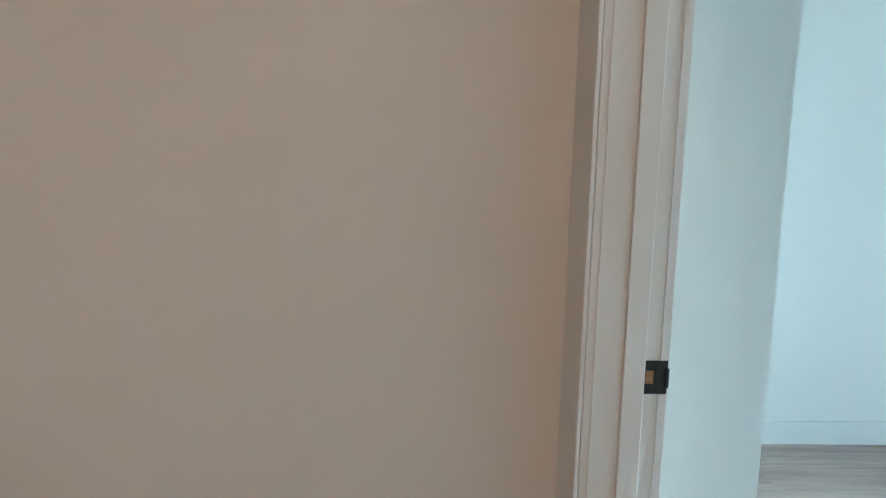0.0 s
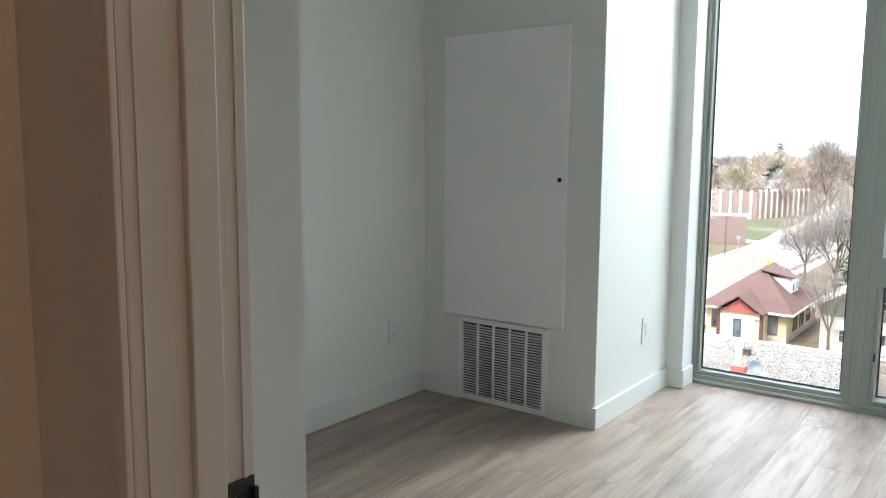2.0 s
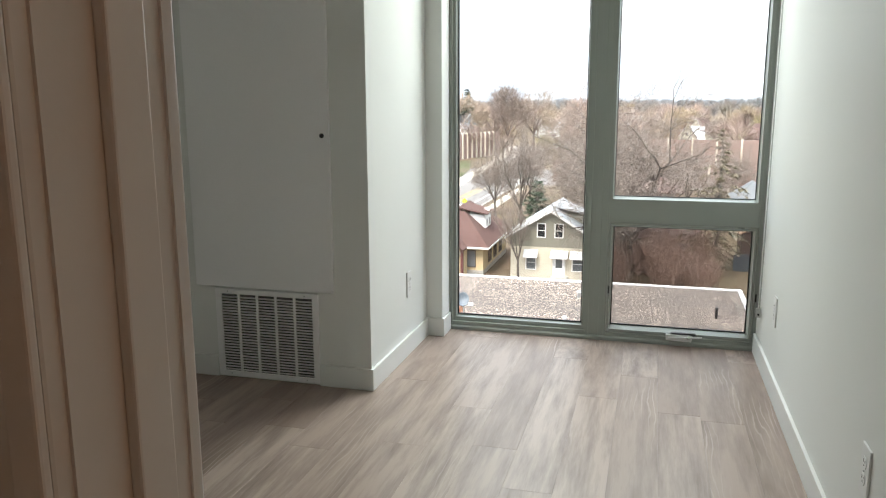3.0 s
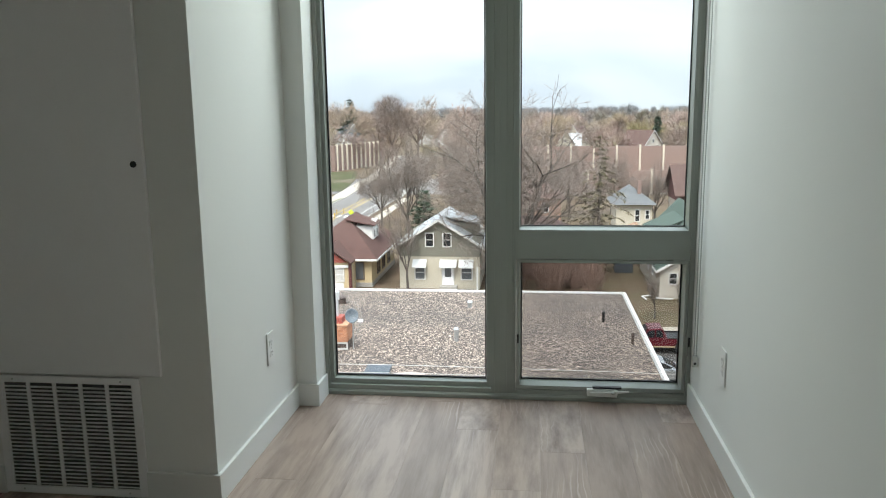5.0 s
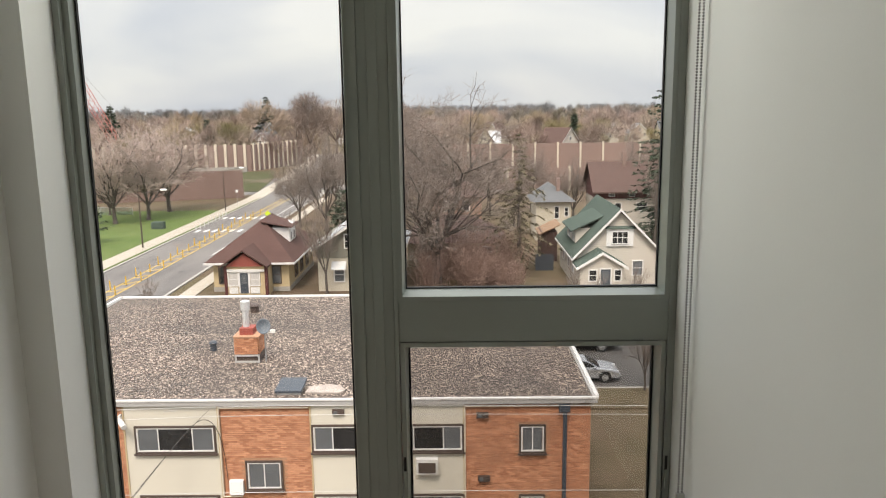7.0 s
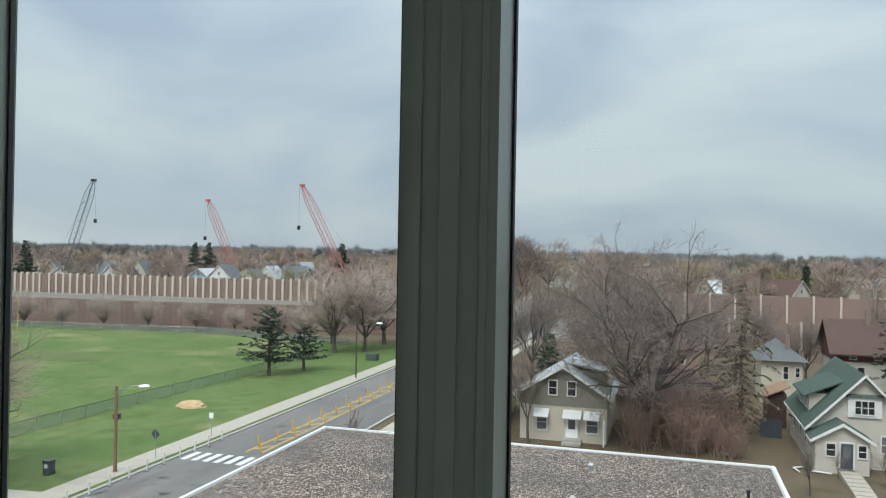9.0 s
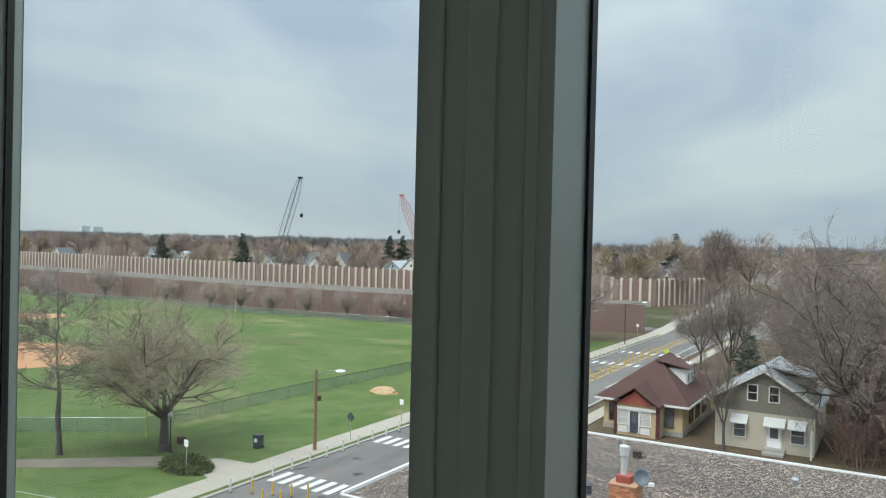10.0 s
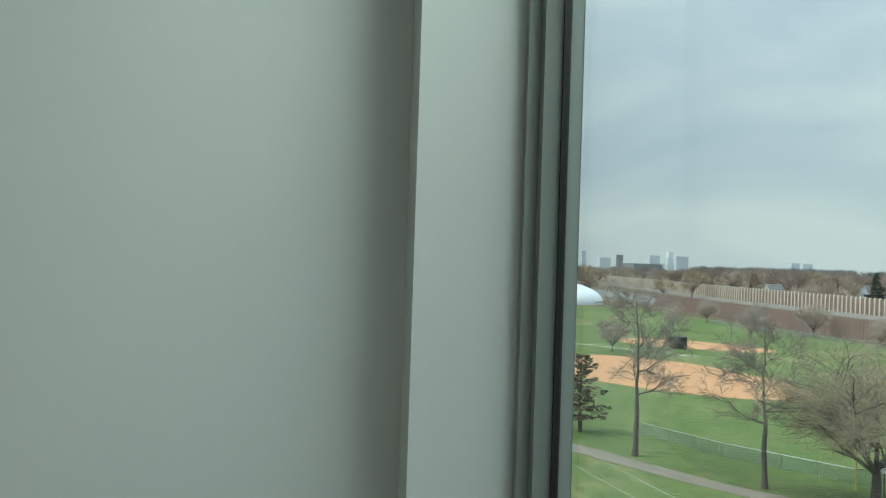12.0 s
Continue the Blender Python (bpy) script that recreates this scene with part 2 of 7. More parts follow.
def siding_mat(name, a, pitch=0.16):
    m, nt, ns, ls, b = node_mat(name)
    vec = coords(nt)
    wv = ns.new("ShaderNodeTexWave")
    wv.bands_direction, wv.wave_profile = "Z", "SAW"
    wv.inputs["Scale"].default_value = 1.0 / pitch / 3.18
    ls.new(vec, wv.inputs["Vector"])
    c = mixed(nt, ramped(nt, wv.outputs["Fac"], 0.0, 0.22), tone(a, 0.62), a)
    c = mixed(nt, ramped(nt, noise_of(nt, vec, 1.2, 4), 0.4, 0.8), c, tone(a, 0.85))
    ls.new(c, b.inputs["Base Color"])
    b.inputs["Roughness"].default_value = 0.75
    bumped(nt, b, wv.outputs["Fac"], 0.5, 0.02)
    return m


WALL = mat("wall_paint", (0.785, 0.80, 0.775), 0.55, 0.015, 1.5, 220, 0.10, dist=0.0006)
HALL = mat("hall_paint", (0.74, 0.72, 0.68), 0.5, 0.02, 1.2, 220, 0.10, dist=0.0006)
TRIM = mat("trim_paint", (0.76, 0.775, 0.755), 0.35, 0.015, 2, 150, 0.05, dist=0.0004)
DOORTRIM = mat("door_frame_paint", (0.72, 0.70, 0.67), 0.35, 0.02, 2, 150, 0.05, dist=0.0004)
PANEL = mat("panel_enamel", (0.88, 0.88, 0.885), 0.42, 0.015, 2, 180, 0.06, dist=0.0004)
FRAME = mat("window_frame_enamel", (0.325, 0.36, 0.33), 0.30, 0.03, 2, 160, 0.05, dist=0.0004)
GASKET = mat("black_rubber", (0.012, 0.013, 0.014), 0.6, 0.1, 5, 90, 0.1)
BLACK = mat("black_metal", (0.015, 0.015, 0.016), 0.35, 0.1, 5, 90, 0.05)
LATCHHOLE = mat("raw_pine", (0.36, 0.22, 0.10), 0.8, 0.2, 30, 120, 0.2)
PLASTIC = mat("white_plastic", (0.78, 0.79, 0.78), 0.3, 0.01, 4, 80, 0.0)
SLOT = mat("dark_slot", (0.02, 0.02, 0.02), 0.7, 0.1, 5, 50, 0.0)
CHROME = mat("dull_nickel", (0.55, 0.56, 0.55), 0.3, 0.05, 6, 90, 0.05, metal=1.0)
BEAD = mat("steel_bead", (0.30, 0.30, 0.29), 0.35, 0.05, 6, 90, 0.0, metal=0.6)
DUCT = mat("dark_duct", (0.10, 0.10, 0.10), 0.8, 0.2, 5, 30, 0.1)
FLOOR = wood_floor()
SEAM = mat("floor_underlay", (0.10, 0.08, 0.07), 0.9, 0.1, 5, 40, 0.1)
GLASS = glass_mat("window_glass")
SCREEN = screen_mat()
CONCRETE = mat("concrete", (0.36, 0.34, 0.31), 0.9, 0.12, 0.6, 9, 0.3, dist=0.01)
STUCCO = mat("facade_panel", (0.50, 0.50, 0.48), 0.8, 0.08, 0.4, 20, 0.2)
GRAVEL = gravel_mat()
BRICK = brick_mat()
MORTAR = mat("mortar", (0.47, 0.265, 0.165), 0.95, 0.12, 1, 30, 0.3)
CREAM = mat("cream_panel", (0.66, 0.62, 0.53), 0.75, 0.05, 0.8, 40, 0.1)
BROWNTRIM = mat("brown_trim", (0.085, 0.060, 0.050), 0.6, 0.15, 2, 40, 0.1)
WHITETRIM = mat("white_trim", (0.72, 0.71, 0.69), 0.6, 0.06, 1.5, 40, 0.1)
FLASHING = mat("roof_edge_metal", (0.50, 0.49, 0.48), 0.5, 0.12, 0.6, 20, 0.1, metal=0.2)
DARKGLASS = mat("dark_window_glass", (0.022, 0.024, 0.027), 0.08, 0.3, 1.2, 5, 0.0, spec=0.7)
GREYGLASS = mat("screened_window", (0.13, 0.14, 0.15), 0.35, 0.2, 1.2, 20, 0.0)
CURTAIN = mat("pale_curtain", (0.55, 0.53, 0.50), 0.8, 0.15, 2, 9, 0.2, stretch=(6, 6, 1))
GALV = mat("galvanised_steel", (0.52, 0.53, 0.54), 0.38, 0.12, 4, 40, 0.1, metal=0.8)
SLATE = mat("skylight_cover", (0.060, 0.073, 0.090), 0.5, 0.15, 2, 30, 0.1)
RUBBLE = mat("worn_felt_patch", (0.42, 0.36, 0.32), 0.95, 0.25, 3, 14, 0.6, dist=0.03)
GROUND = lawn_mat("yard_ground", (0.112, 0.094, 0.056), (0.145, 0.108, 0.076), (0.110, 0.074, 0.054), 0.46, True)
LAWN = lawn_mat("park_lawn", (0.092, 0.140, 0.043), (0.138, 0.172, 0.064), (0.255, 0.235, 0.115), 0.535)
VERGE = lawn_mat("grass_verge", (0.085, 0.125, 0.040), (0.13, 0.145, 0.06), (0.19, 0.15, 0.09), 0.52)
CLAY = mat("infield_clay", (0.47, 0.245, 0.120), 0.95, 0.12, 0.12, 4, 0.2, dist=0.02)
ASPHALT = asphalt_mat("asphalt", 0.72)
NEWASPHALT = asphalt_mat("newer_asphalt", 0.38)
WALKWAY = mat("sidewalk_concrete", (0.40, 0.355, 0.295), 0.9, 0.10, 0.35, 6, 0.3, dist=0.01)
PAINTWHITE = mat("road_paint_white", (0.66, 0.65, 0.63), 0.8, 0.2, 1.5, 9, 0.2)
PAINTYELLOW = mat("road_paint_yellow", (0.52, 0.34, 0.07), 0.8, 0.2, 1.5, 9, 0.2)
YELLOWPOST = mat("yellow_plastic", (0.70, 0.42, 0.04), 0.5, 0.1, 4, 30, 0.0)
MAROON = shingle_mat("maroon_shingles", (0.085, 0.046, 0.040), (0.125, 0.072, 0.062))
GREENROOF = shingle_mat("green_shingles", (0.060, 0.085, 0.072), (0.095, 0.125, 0.105))
GREYROOF = shingle_mat("grey_shingles", (0.115, 0.120, 0.125), (0.175, 0.180, 0.185))
PALEROOF = mat("pale_metal_roof", (0.46, 0.48, 0.50), 0.5, 0.15, 0.8, 12, 0.2, metal=0.3)
BROWNROOF = shingle_mat("brown_shingles", (0.105, 0.066, 0.058), (0.135, 0.088, 0.076))
TAN = mat("tan_stucco", (0.52, 0.41, 0.25), 0.9, 0.08, 0.8, 22, 0.3, dist=0.01)
REDBOARD = siding_mat("red_siding", (0.34, 0.085, 0.065), 0.18)
GREYSIDING = siding_mat("grey_green_siding", (0.215, 0.205, 0.165), 0.2)
BEIGE = mat("beige_stucco", (0.52, 0.47, 0.38), 0.9, 0.08, 0.8, 22, 0.3, dist=0.01)
CREAMSIDING = siding_mat("cream_siding", (0.58, 0.53, 0.46), 0.2)
MAROONBOARD = siding_mat("maroon_siding", (0.115, 0.035, 0.032), 0.2)
BARK = mat("bark", (0.105, 0.086, 0.074), 0.95, 0.2, 1.5, 18, 0.6, dist=0.02, stretch=(1, 1, 0.3))
TWIG = mat("twigs", (0.265, 0.215, 0.185), 0.95, 0.2, 0.4, 6, 0.0)
PINKTWIG = mat("pinkish_twigs", (0.50, 0.395, 0.350), 0.95, 0.2, 0.4, 6, 0.0)
REDTWIG = mat("reddish_twigs", (0.31, 0.205, 0.165), 0.95, 0.2, 0.4, 6, 0.0)
BUDTWIG = mat("budding_twigs", (0.40, 0.34, 0.235), 0.95, 0.2, 0.4, 6, 0.0)
NEEDLE = mat("fir_needles", (0.040, 0.062, 0.036), 0.9, 0.25, 0.5, 5, 0.0, island=True)
DRYNEEDLE = mat("dry_spruce_needles", (0.155, 0.132, 0.078), 0.9, 0.25, 0.5, 5, 0.0, island=True)


def woods_mat(name, tones):
    """Twiggy crowns whose tone changes from tree to tree and from spray to spray."""
    m, nt, ns, ls, b = node_mat(name)
    own, geo = ns.new("ShaderNodeAttribute"), ns.new("ShaderNodeNewGeometry")
    own.attribute_name = "tree_tone"
    pick = ns.new("ShaderNodeValToRGB")
    e = pick.color_ramp.elements
    e[0].position, e[0].color = 0.0, (*tones[0], 1)
    e[1].position, e[1].color = 0.55, (*tones[1], 1)
    last = e.new(1.0)
    last.color = (*tones[2], 1)
    ls.new(own.outputs["Fac"], pick.inputs["Fac"])
    c = mixed(nt, geo.outputs["Random Per Island"], mixed(nt, 0.6, pick.outputs["Color"], (0.05, 0.040, 0.034)), pick.outputs["Color"])
    ls.new(c, b.inputs["Base Color"])
    b.inputs["Roughness"].default_value, b.inputs["Specular IOR Level"].default_value = 0.95, 0.1
    return m


WOODS = woods_mat("far_woods", ((0.26, 0.20, 0.17), (0.45, 0.345, 0.295), (0.47, 0.375, 0.23)))
PINKWOODS = woods_mat("far_pinkish_woods", ((0.36, 0.27, 0.235), (0.60, 0.455, 0.40), (0.50, 0.41, 0.33)))
OCHREWOODS = woods_mat("far_budding_woods", ((0.26, 0.215, 0.115), (0.37, 0.32, 0.165), (0.20, 0.19, 0.085)))
NOISEWALL = mat("noise_wall_boards", (0.27, 0.185, 0.158), 0.9, 0.12, 0.08, 3, 0.3, dist=0.03, stretch=(1, 1, 0.2))
NEARWALL = mat("near_wall_boards", (0.235, 0.158, 0.135), 0.9, 0.15, 0.08, 3, 0.3, dist=0.03, stretch=(1, 1, 0.2))
WALLPOST = mat("noise_wall_post", (0.62, 0.54, 0.44), 0.9, 0.12, 0.3, 3, 0.2)

# ---- building blocks ----


def box(bm, x0, x1, y0, y1, z0, z1):
    v = [bm.verts.new(p) for p in ((x0, y0, z0), (x1, y0, z0), (x1, y1, z0), (x0, y1, z0), (x0, y0, z1), (x1, y0, z1), (x1, y1, z1), (x0, y1, z1))]
    for f in ((0, 3, 2, 1), (4, 5, 6, 7), (0, 1, 5, 4), (1, 2, 6, 5), (2, 3, 7, 6), (3, 0, 4, 7)):
        bm.faces.new([v[i] for i in f])
    return bm


def prism(bm, outline, a0, a1, axis="y"):
    """A solid from a flat outline, drawn out along one axis."""
    def at(p, a):
        return (p[0], a, p[1]) if axis == "y" else (a, p[0], p[1]) if axis == "x" else (p[0], p[1], a)
    lo, hi = [bm.verts.new(at(p, a0)) for p in outline], [bm.verts.new(at(p, a1)) for p in outline]
    bm.faces.new(lo)
    bm.faces.new(hi[::-1])
    for i in range(len(lo)):
        j = (i + 1) % len(lo)
        bm.faces.new((lo[i], hi[i], hi[j], lo[j]))
    return bm


def slab(bm, corners, th):
    """A sloping sheet with thickness, below its four top corners."""
    top, low = [bm.verts.new(c) for c in corners], [bm.verts.new((c[0], c[1], c[2] - th)) for c in corners]
    bm.faces.new(top)
    bm.faces.new(low[::-1])
    n = len(top)
    for i in range(n):
        bm.faces.new((top[i], low[i], low[(i + 1) % n], top[(i + 1) % n]))
    return bm


def tube(bm, p0, p1, r0, r1=None, n=10):
    p0, p1 = Vector(p0), Vector(p1)
    q = (p1 - p0).to_track_quat("Z", "Y")
    r1 = r0 if r1 is None else r1
    rings = []
    for p, r in ((p0, r0), (p1, r1)):
        rings.append([bm.verts.new(p + q @ Vector((r * math.cos(a), r * math.sin(a), 0))) for a in (2 * math.pi * i / n for i in range(n))])
    for i in range(n):
        bm.faces.new((rings[0][i], rings[0][(i + 1) % n], rings[1][(i + 1) % n], rings[1][i]))
    bm.faces.new(rings[0][::-1])
    bm.faces.new(rings[1])
    return bm


def ball(bm, c, r, squash=1.0, n=10, m=7):
    bmesh.ops.create_uvsphere(bm, u_segments=n, v_segments=m, radius=r, matrix=Matrix.Translation(c) @ Matrix.Diagonal((1, 1, squash, 1)))
    return bm


def ring(bm, x0, x1, z0, z1, w, y0, y1, wb=None, wt=None):
    """A rectangular frame of four members, butted end to end."""
    wb, wt = w if wb is None else wb, w if wt is None else wt
    box(bm, x0, x0 + w, y0, y1, z0, z1)
    box(bm, x1 - w, x1, y0, y1, z0, z1)
    box(bm, x0 + w, x1 - w, y0, y1, z0, z0 + wb)
    box(bm, x0 + w, x1 - w, y0, y1, z1 - wt, z1)
    return bm


def sloped_ring(bm, x0, x1, z0, z1, y0, y1, w0, w1, wb0=None, wb1=None):
    """A mitred glazing bead whose inner face slopes from the room side in to the glass."""
    wb0, wb1 = w0 if wb0 is None else wb0, w1 if wb1 is None else wb1
    rings = []
    for y, w, wb in ((y0, 0.0, 0.0), (y0, w0, wb0), (y1, w1, wb1), (y1, 0.0, 0.0)):
        rings.append([bm.verts.new(p) for p in ((x0 + w, y, z0 + wb), (x1 - w, y, z0 + wb), (x1 - w, y, z1 - w), (x0 + w, y, z1 - w))])
    for k in range(4):
        a, b = rings[k], rings[(k + 1) % 4]
        for i in range(4):
            j = (i + 1) % 4
            bm.faces.new((a[i], a[j], b[j], b[i]))
    return bm


def mesh_of(bm, material, bevel=0.0, smooth=False, seg=2):
    me = bpy.data.meshes.new("mesh")
    if bevel:
        bmesh.ops.remove_doubles(bm, verts=bm.verts, dist=1e-6)
        bmesh.ops.bevel(bm, geom=list(bm.edges), offset=bevel, segments=seg, affect="EDGES", profile=0.6)
    bmesh.ops.recalc_face_normals(bm, faces=bm.faces)
    bm.to_mesh(me)
    bm.free()
    me.materials.append(material)
    if smooth:
        me.shade_smooth()
    return me


def part(name, bm, material, parent, label="", bevel=0.0, smooth=False):
    ob = new(name, mesh_of(bm, material, bevel, smooth))
    ob.parent = parent
    if label:
        tagged(ob, label)
    return ob


def thing(name, at, label, category, group="", turn=0.0):
    ob = new(name)
    ob.matrix_world = pose(*at, 0, 0, turn)
    return tagged(ob, label, category, group)


def setting(name, bm, material, label, category="structure", bevel=0.0):
    return tagged(new(name, mesh_of(bm, material, bevel)), label, category, kind="structure")


def one(*a):
    return box(bmesh.new(), *a)


# ---- the room: window wall inside face y = 0, wall beside the window x = 0, floor z = 0 ----
CEIL = 2.74
XL, XB, XJ = -2.961, -1.879, -1.780       # side wall, bay wall, reveal beside the window
YP, YJ = -1.118, -0.168                   # utility wall, reveal's face
XD, YR, YD0, YD1 = -1.145, -3.718, -4.007, -4.144   # entry wall, back wall, door wall
HEAD = 2.68

bm = bmesh.new()
box(bm, XL - 0.15, XB, YP, 0.075, 0, CEIL)
setting("wall_utility", bm, WALL, "white painted wall block with access panel and grille")
setting("wall_side", one(XL - 0.15, XL, YR - 0.12, YP, 0, CEIL), WALL, "white painted side wall with outlet", "wall")
setting("wall_reveal", one(XB, XJ, YJ, 0.075, 0, CEIL), WALL, "white painted column beside the window", "wall")
setting("wall_right", one(0, 0.14, YD1, 0.075, 0, CEIL), WALL, "long white painted wall with outlets", "wall")
setting("wall_back", one(XL, XD, YR - 0.12, YR, 0, CEIL), WALL, "white painted back wall", "wall")
setting("wall_entry", one(XD - 0.12, XD, YD0, YR - 0.12, 0, CEIL), WALL, "white painted short entry wall", "wall")
setting("wall_header", one(XJ, 0, 0, 0.075, HEAD, CEIL), WALL, "white painted wall above the window", "wall")
bm = bmesh.new()
box(bm, -1.25, -0.936, YD1, YD0, 0, CEIL)
box(bm, -0.936, 0.0, YD1, YD0, 2.11, CEIL)
box(bm, -0.02, 0.0, YD1, YD0, 0, 2.11)
setting("wall_door", bm, HALL, "cream painted wall around the doorway", "wall")
bm = bmesh.new()
box(bm, -1.25, -1.113, -6.2, YD1, 0, CEIL)
setting("wall_hall_side", bm, HALL, "cream painted hallway wall in warm light", "wall")
setting("wall_hall_end", one(-1.25, 2.0, -6.32, -6.2, 0, CEIL), HALL, "cream painted hallway end wall", "wall")
setting("wall_hall_right", one(1.9, 2.02, -6.2, YD1, 0, CEIL), HALL, "cream painted hallway wall", "wall")
setting("wall_hall_front", one(0.14, 1.9, YD1, YD1 + 0.075, 0, CEIL), HALL, "cream painted hallway wall beside the doorway", "wall")
setting("ceiling", one(XL - 0.15, 2.02, -6.32, 0.075, CEIL, CEIL + 0.2), WALL, "plain white painted ceiling", "ceiling")
floor = setting("floor", one(XL - 0.15, 2.02, -6.32, 0.075, -0.25, -0.006), SEAM, "greige oak vinyl plank floor", "floor")


def baseboard(name, x0, x1, y0, y1, m=TRIM):
    """A flat skirting board with an eased top edge, along one wall."""
    h = 0.109
    bm = bmesh.new()
    if x1 - x0 < y1 - y0:
        prism(bm, ((x0, 0), (x1, 0), (x1, h), (x0, h)), y0, y1)
    else:
        prism(bm, ((y0, 0), (y1, 0), (y1, h), (y0, h)), x0, x1, "x")
    return setting(name, bm, m, "white painted flat skirting board", "baseboard", 0.002)


T = 0.014
baseboard("baseboard_side", XL, XL + T, YR, YP - T)
baseboard("baseboard_utility_a", XL + T, -2.712, YP - T, YP)
baseboard("baseboard_utility_b", -2.147, XB + T, YP - T, YP)
baseboard("baseboard_bay", XB, XB + T, YP, YJ - T)
baseboard("baseboard_reveal", XB, XJ + T, YJ - T, YJ)
baseboard("baseboard_reveal_side", XJ, XJ + T, YJ, -0.016)
baseboard("baseboard_right", -T, 0.0, YD0, -0.016)
baseboard("baseboard_back", XL + T, XD + T, YR, YR + T)
baseboard("baseboard_entry", XD, XD + T, YD0, YR)


# ---- doorway: steel frame with a double rabbet ----
frame_door = tagged(thing("door_frame", (0, 0, 0), "cream painted steel door frame with black strike plate", "door frame"), kind="structure")
for x, s, nm in ((-0.917, 1, "jamb"), (-0.02, -1, "jamb")):
    bm = bmesh.new()
    a, b2 = sorted((x - 0.019 * s, x))
    box(bm, a, b2, YD1 - 0.004, YD0 + 0.004, 0, 2.09)
    j = part(nm, bm, DOORTRIM, frame_door, bevel=0.003)
    bm = bmesh.new()
    a, b2 = sorted((x, x + 0.009 * s))
    box(bm, a, b2, -4.084, -4.047, 0, 2.08)
    part("stop", bm, DOORTRIM, j, bevel=0.002)
    if s > 0:
        for ya in (-4.131, -4.0185):
            part("edge_bead", one(x, x + 0.0025, ya - 0.002, ya + 0.002, 0, 2.08), DOORTRIM, j)
        part("outer_return", one(-0.938, -0.9165, YD1 - 0.012, YD1 - 0.0045, 0, 2.1), DOORTRIM, j, bevel=0.002)
part("head", one(-0.936, -0.001, YD1 - 0.004, YD0 + 0.004, 2.09, 2.11), DOORTRIM, frame_door)
strike = new("strike_plate")
strike.matrix_world = pose(-0.917, -4.028, 0.972)
strike.parent = frame_door
tagged(strike, "black metal strike plate with open latch hole")
bm = bmesh.new()
box(bm, 0, 0.003, -0.021, 0.021, 0.012, 0.029)
box(bm, 0, 0.003, -0.021, 0.021, -0.029, -0.012)
box(bm, 0, 0.003, -0.002, 0.021, -0.012, 0.012)
box(bm, 0, 0.003, -0.021, -0.016, -0.012, 0.012)
part("plate", bm, BLACK, strike, bevel=0.0008)
part("latch_hole", one(0.0002, 0.0012, -0.016, -0.002, -0.012, 0.012), LATCHHOLE, strike)
part("lip", one(0.003, 0.009, 0.016, 0.022, -0.017, 0.017), BLACK, strike, bevel=0.001)

# ---- access panel and return grille ----
acc = thing("access_panel", (-2.4345, YP, 0.479), "flat white metal access panel with small black lock", "access panel")
part("door", one(-0.375, 0.375, -0.020, -0.002, 0, 1.505), PANEL, acc, bevel=0.003)
part("backing_frame", one(-0.36, 0.36, -0.002, 0, 0.015, 1.49), PANEL, acc)
lock = part("lock", tube(bmesh.new(), (0.34, -0.0195, 0.755), (0.34, -0.024, 0.755), 0.011, n=20), BLACK, acc, "black round lock", smooth=False)
part("keyway", one(0.337, 0.343, -0.0255, -0.0238, 0.747, 0.763), SLOT, lock)

grille = thing("return_grille", (-2.4295, YP, 0.008), "white stamped metal return air grille", "vent grille")
GW, GH = 0.282, 0.458
part("backing", one(-GW + 0.02, GW - 0.02, -0.001, 0.0, 0.02, GH - 0.02), DUCT, grille)
bm = bmesh.new()
ring(bm, -GW, GW, 0, GH, 0.026, -0.009, 0.0)
part("frame", bm, PANEL, grille, bevel=0.002)
cols, gap = 5, 0.014
cw = (2 * (GW - 0.034) - gap * (cols - 1)) / cols
for i in range(cols + 1):
    xa = -GW + 0.034 + i * (cw + gap) - gap
    xb = xa + gap
    if i == 0:
        xa = -GW + 0.026
    if i == cols:
        xb = GW - 0.026
    part("mullion", one(xa, xb, -0.0075, -0.0015, 0.026, GH - 0.026), PANEL, grille, bevel=0.001)
bm = bmesh.new()
prism(bm, ((-0.013, 0.0105), (-0.0115, 0.0115), (-0.001, 0.0025), (-0.002, 0.0)), 0, cw, "x")
slat_mesh = mesh_of(bm, PANEL)
rows = 27
for i in range(cols):
    for k in range(rows):
        s = new("slat", slat_mesh)
        s.parent = grille
        s.location = (-GW + 0.034 + i * (cw + gap), 0.0, 0.029 + k * (GH - 0.062) / rows)
for sx in (-1, 1):
    for sz in (0.013, GH - 0.013):
        part("screw", ball(bmesh.new(), (sx * 0.21, -0.0095, sz), 0.004, n=8, m=5), CHROME, grille)


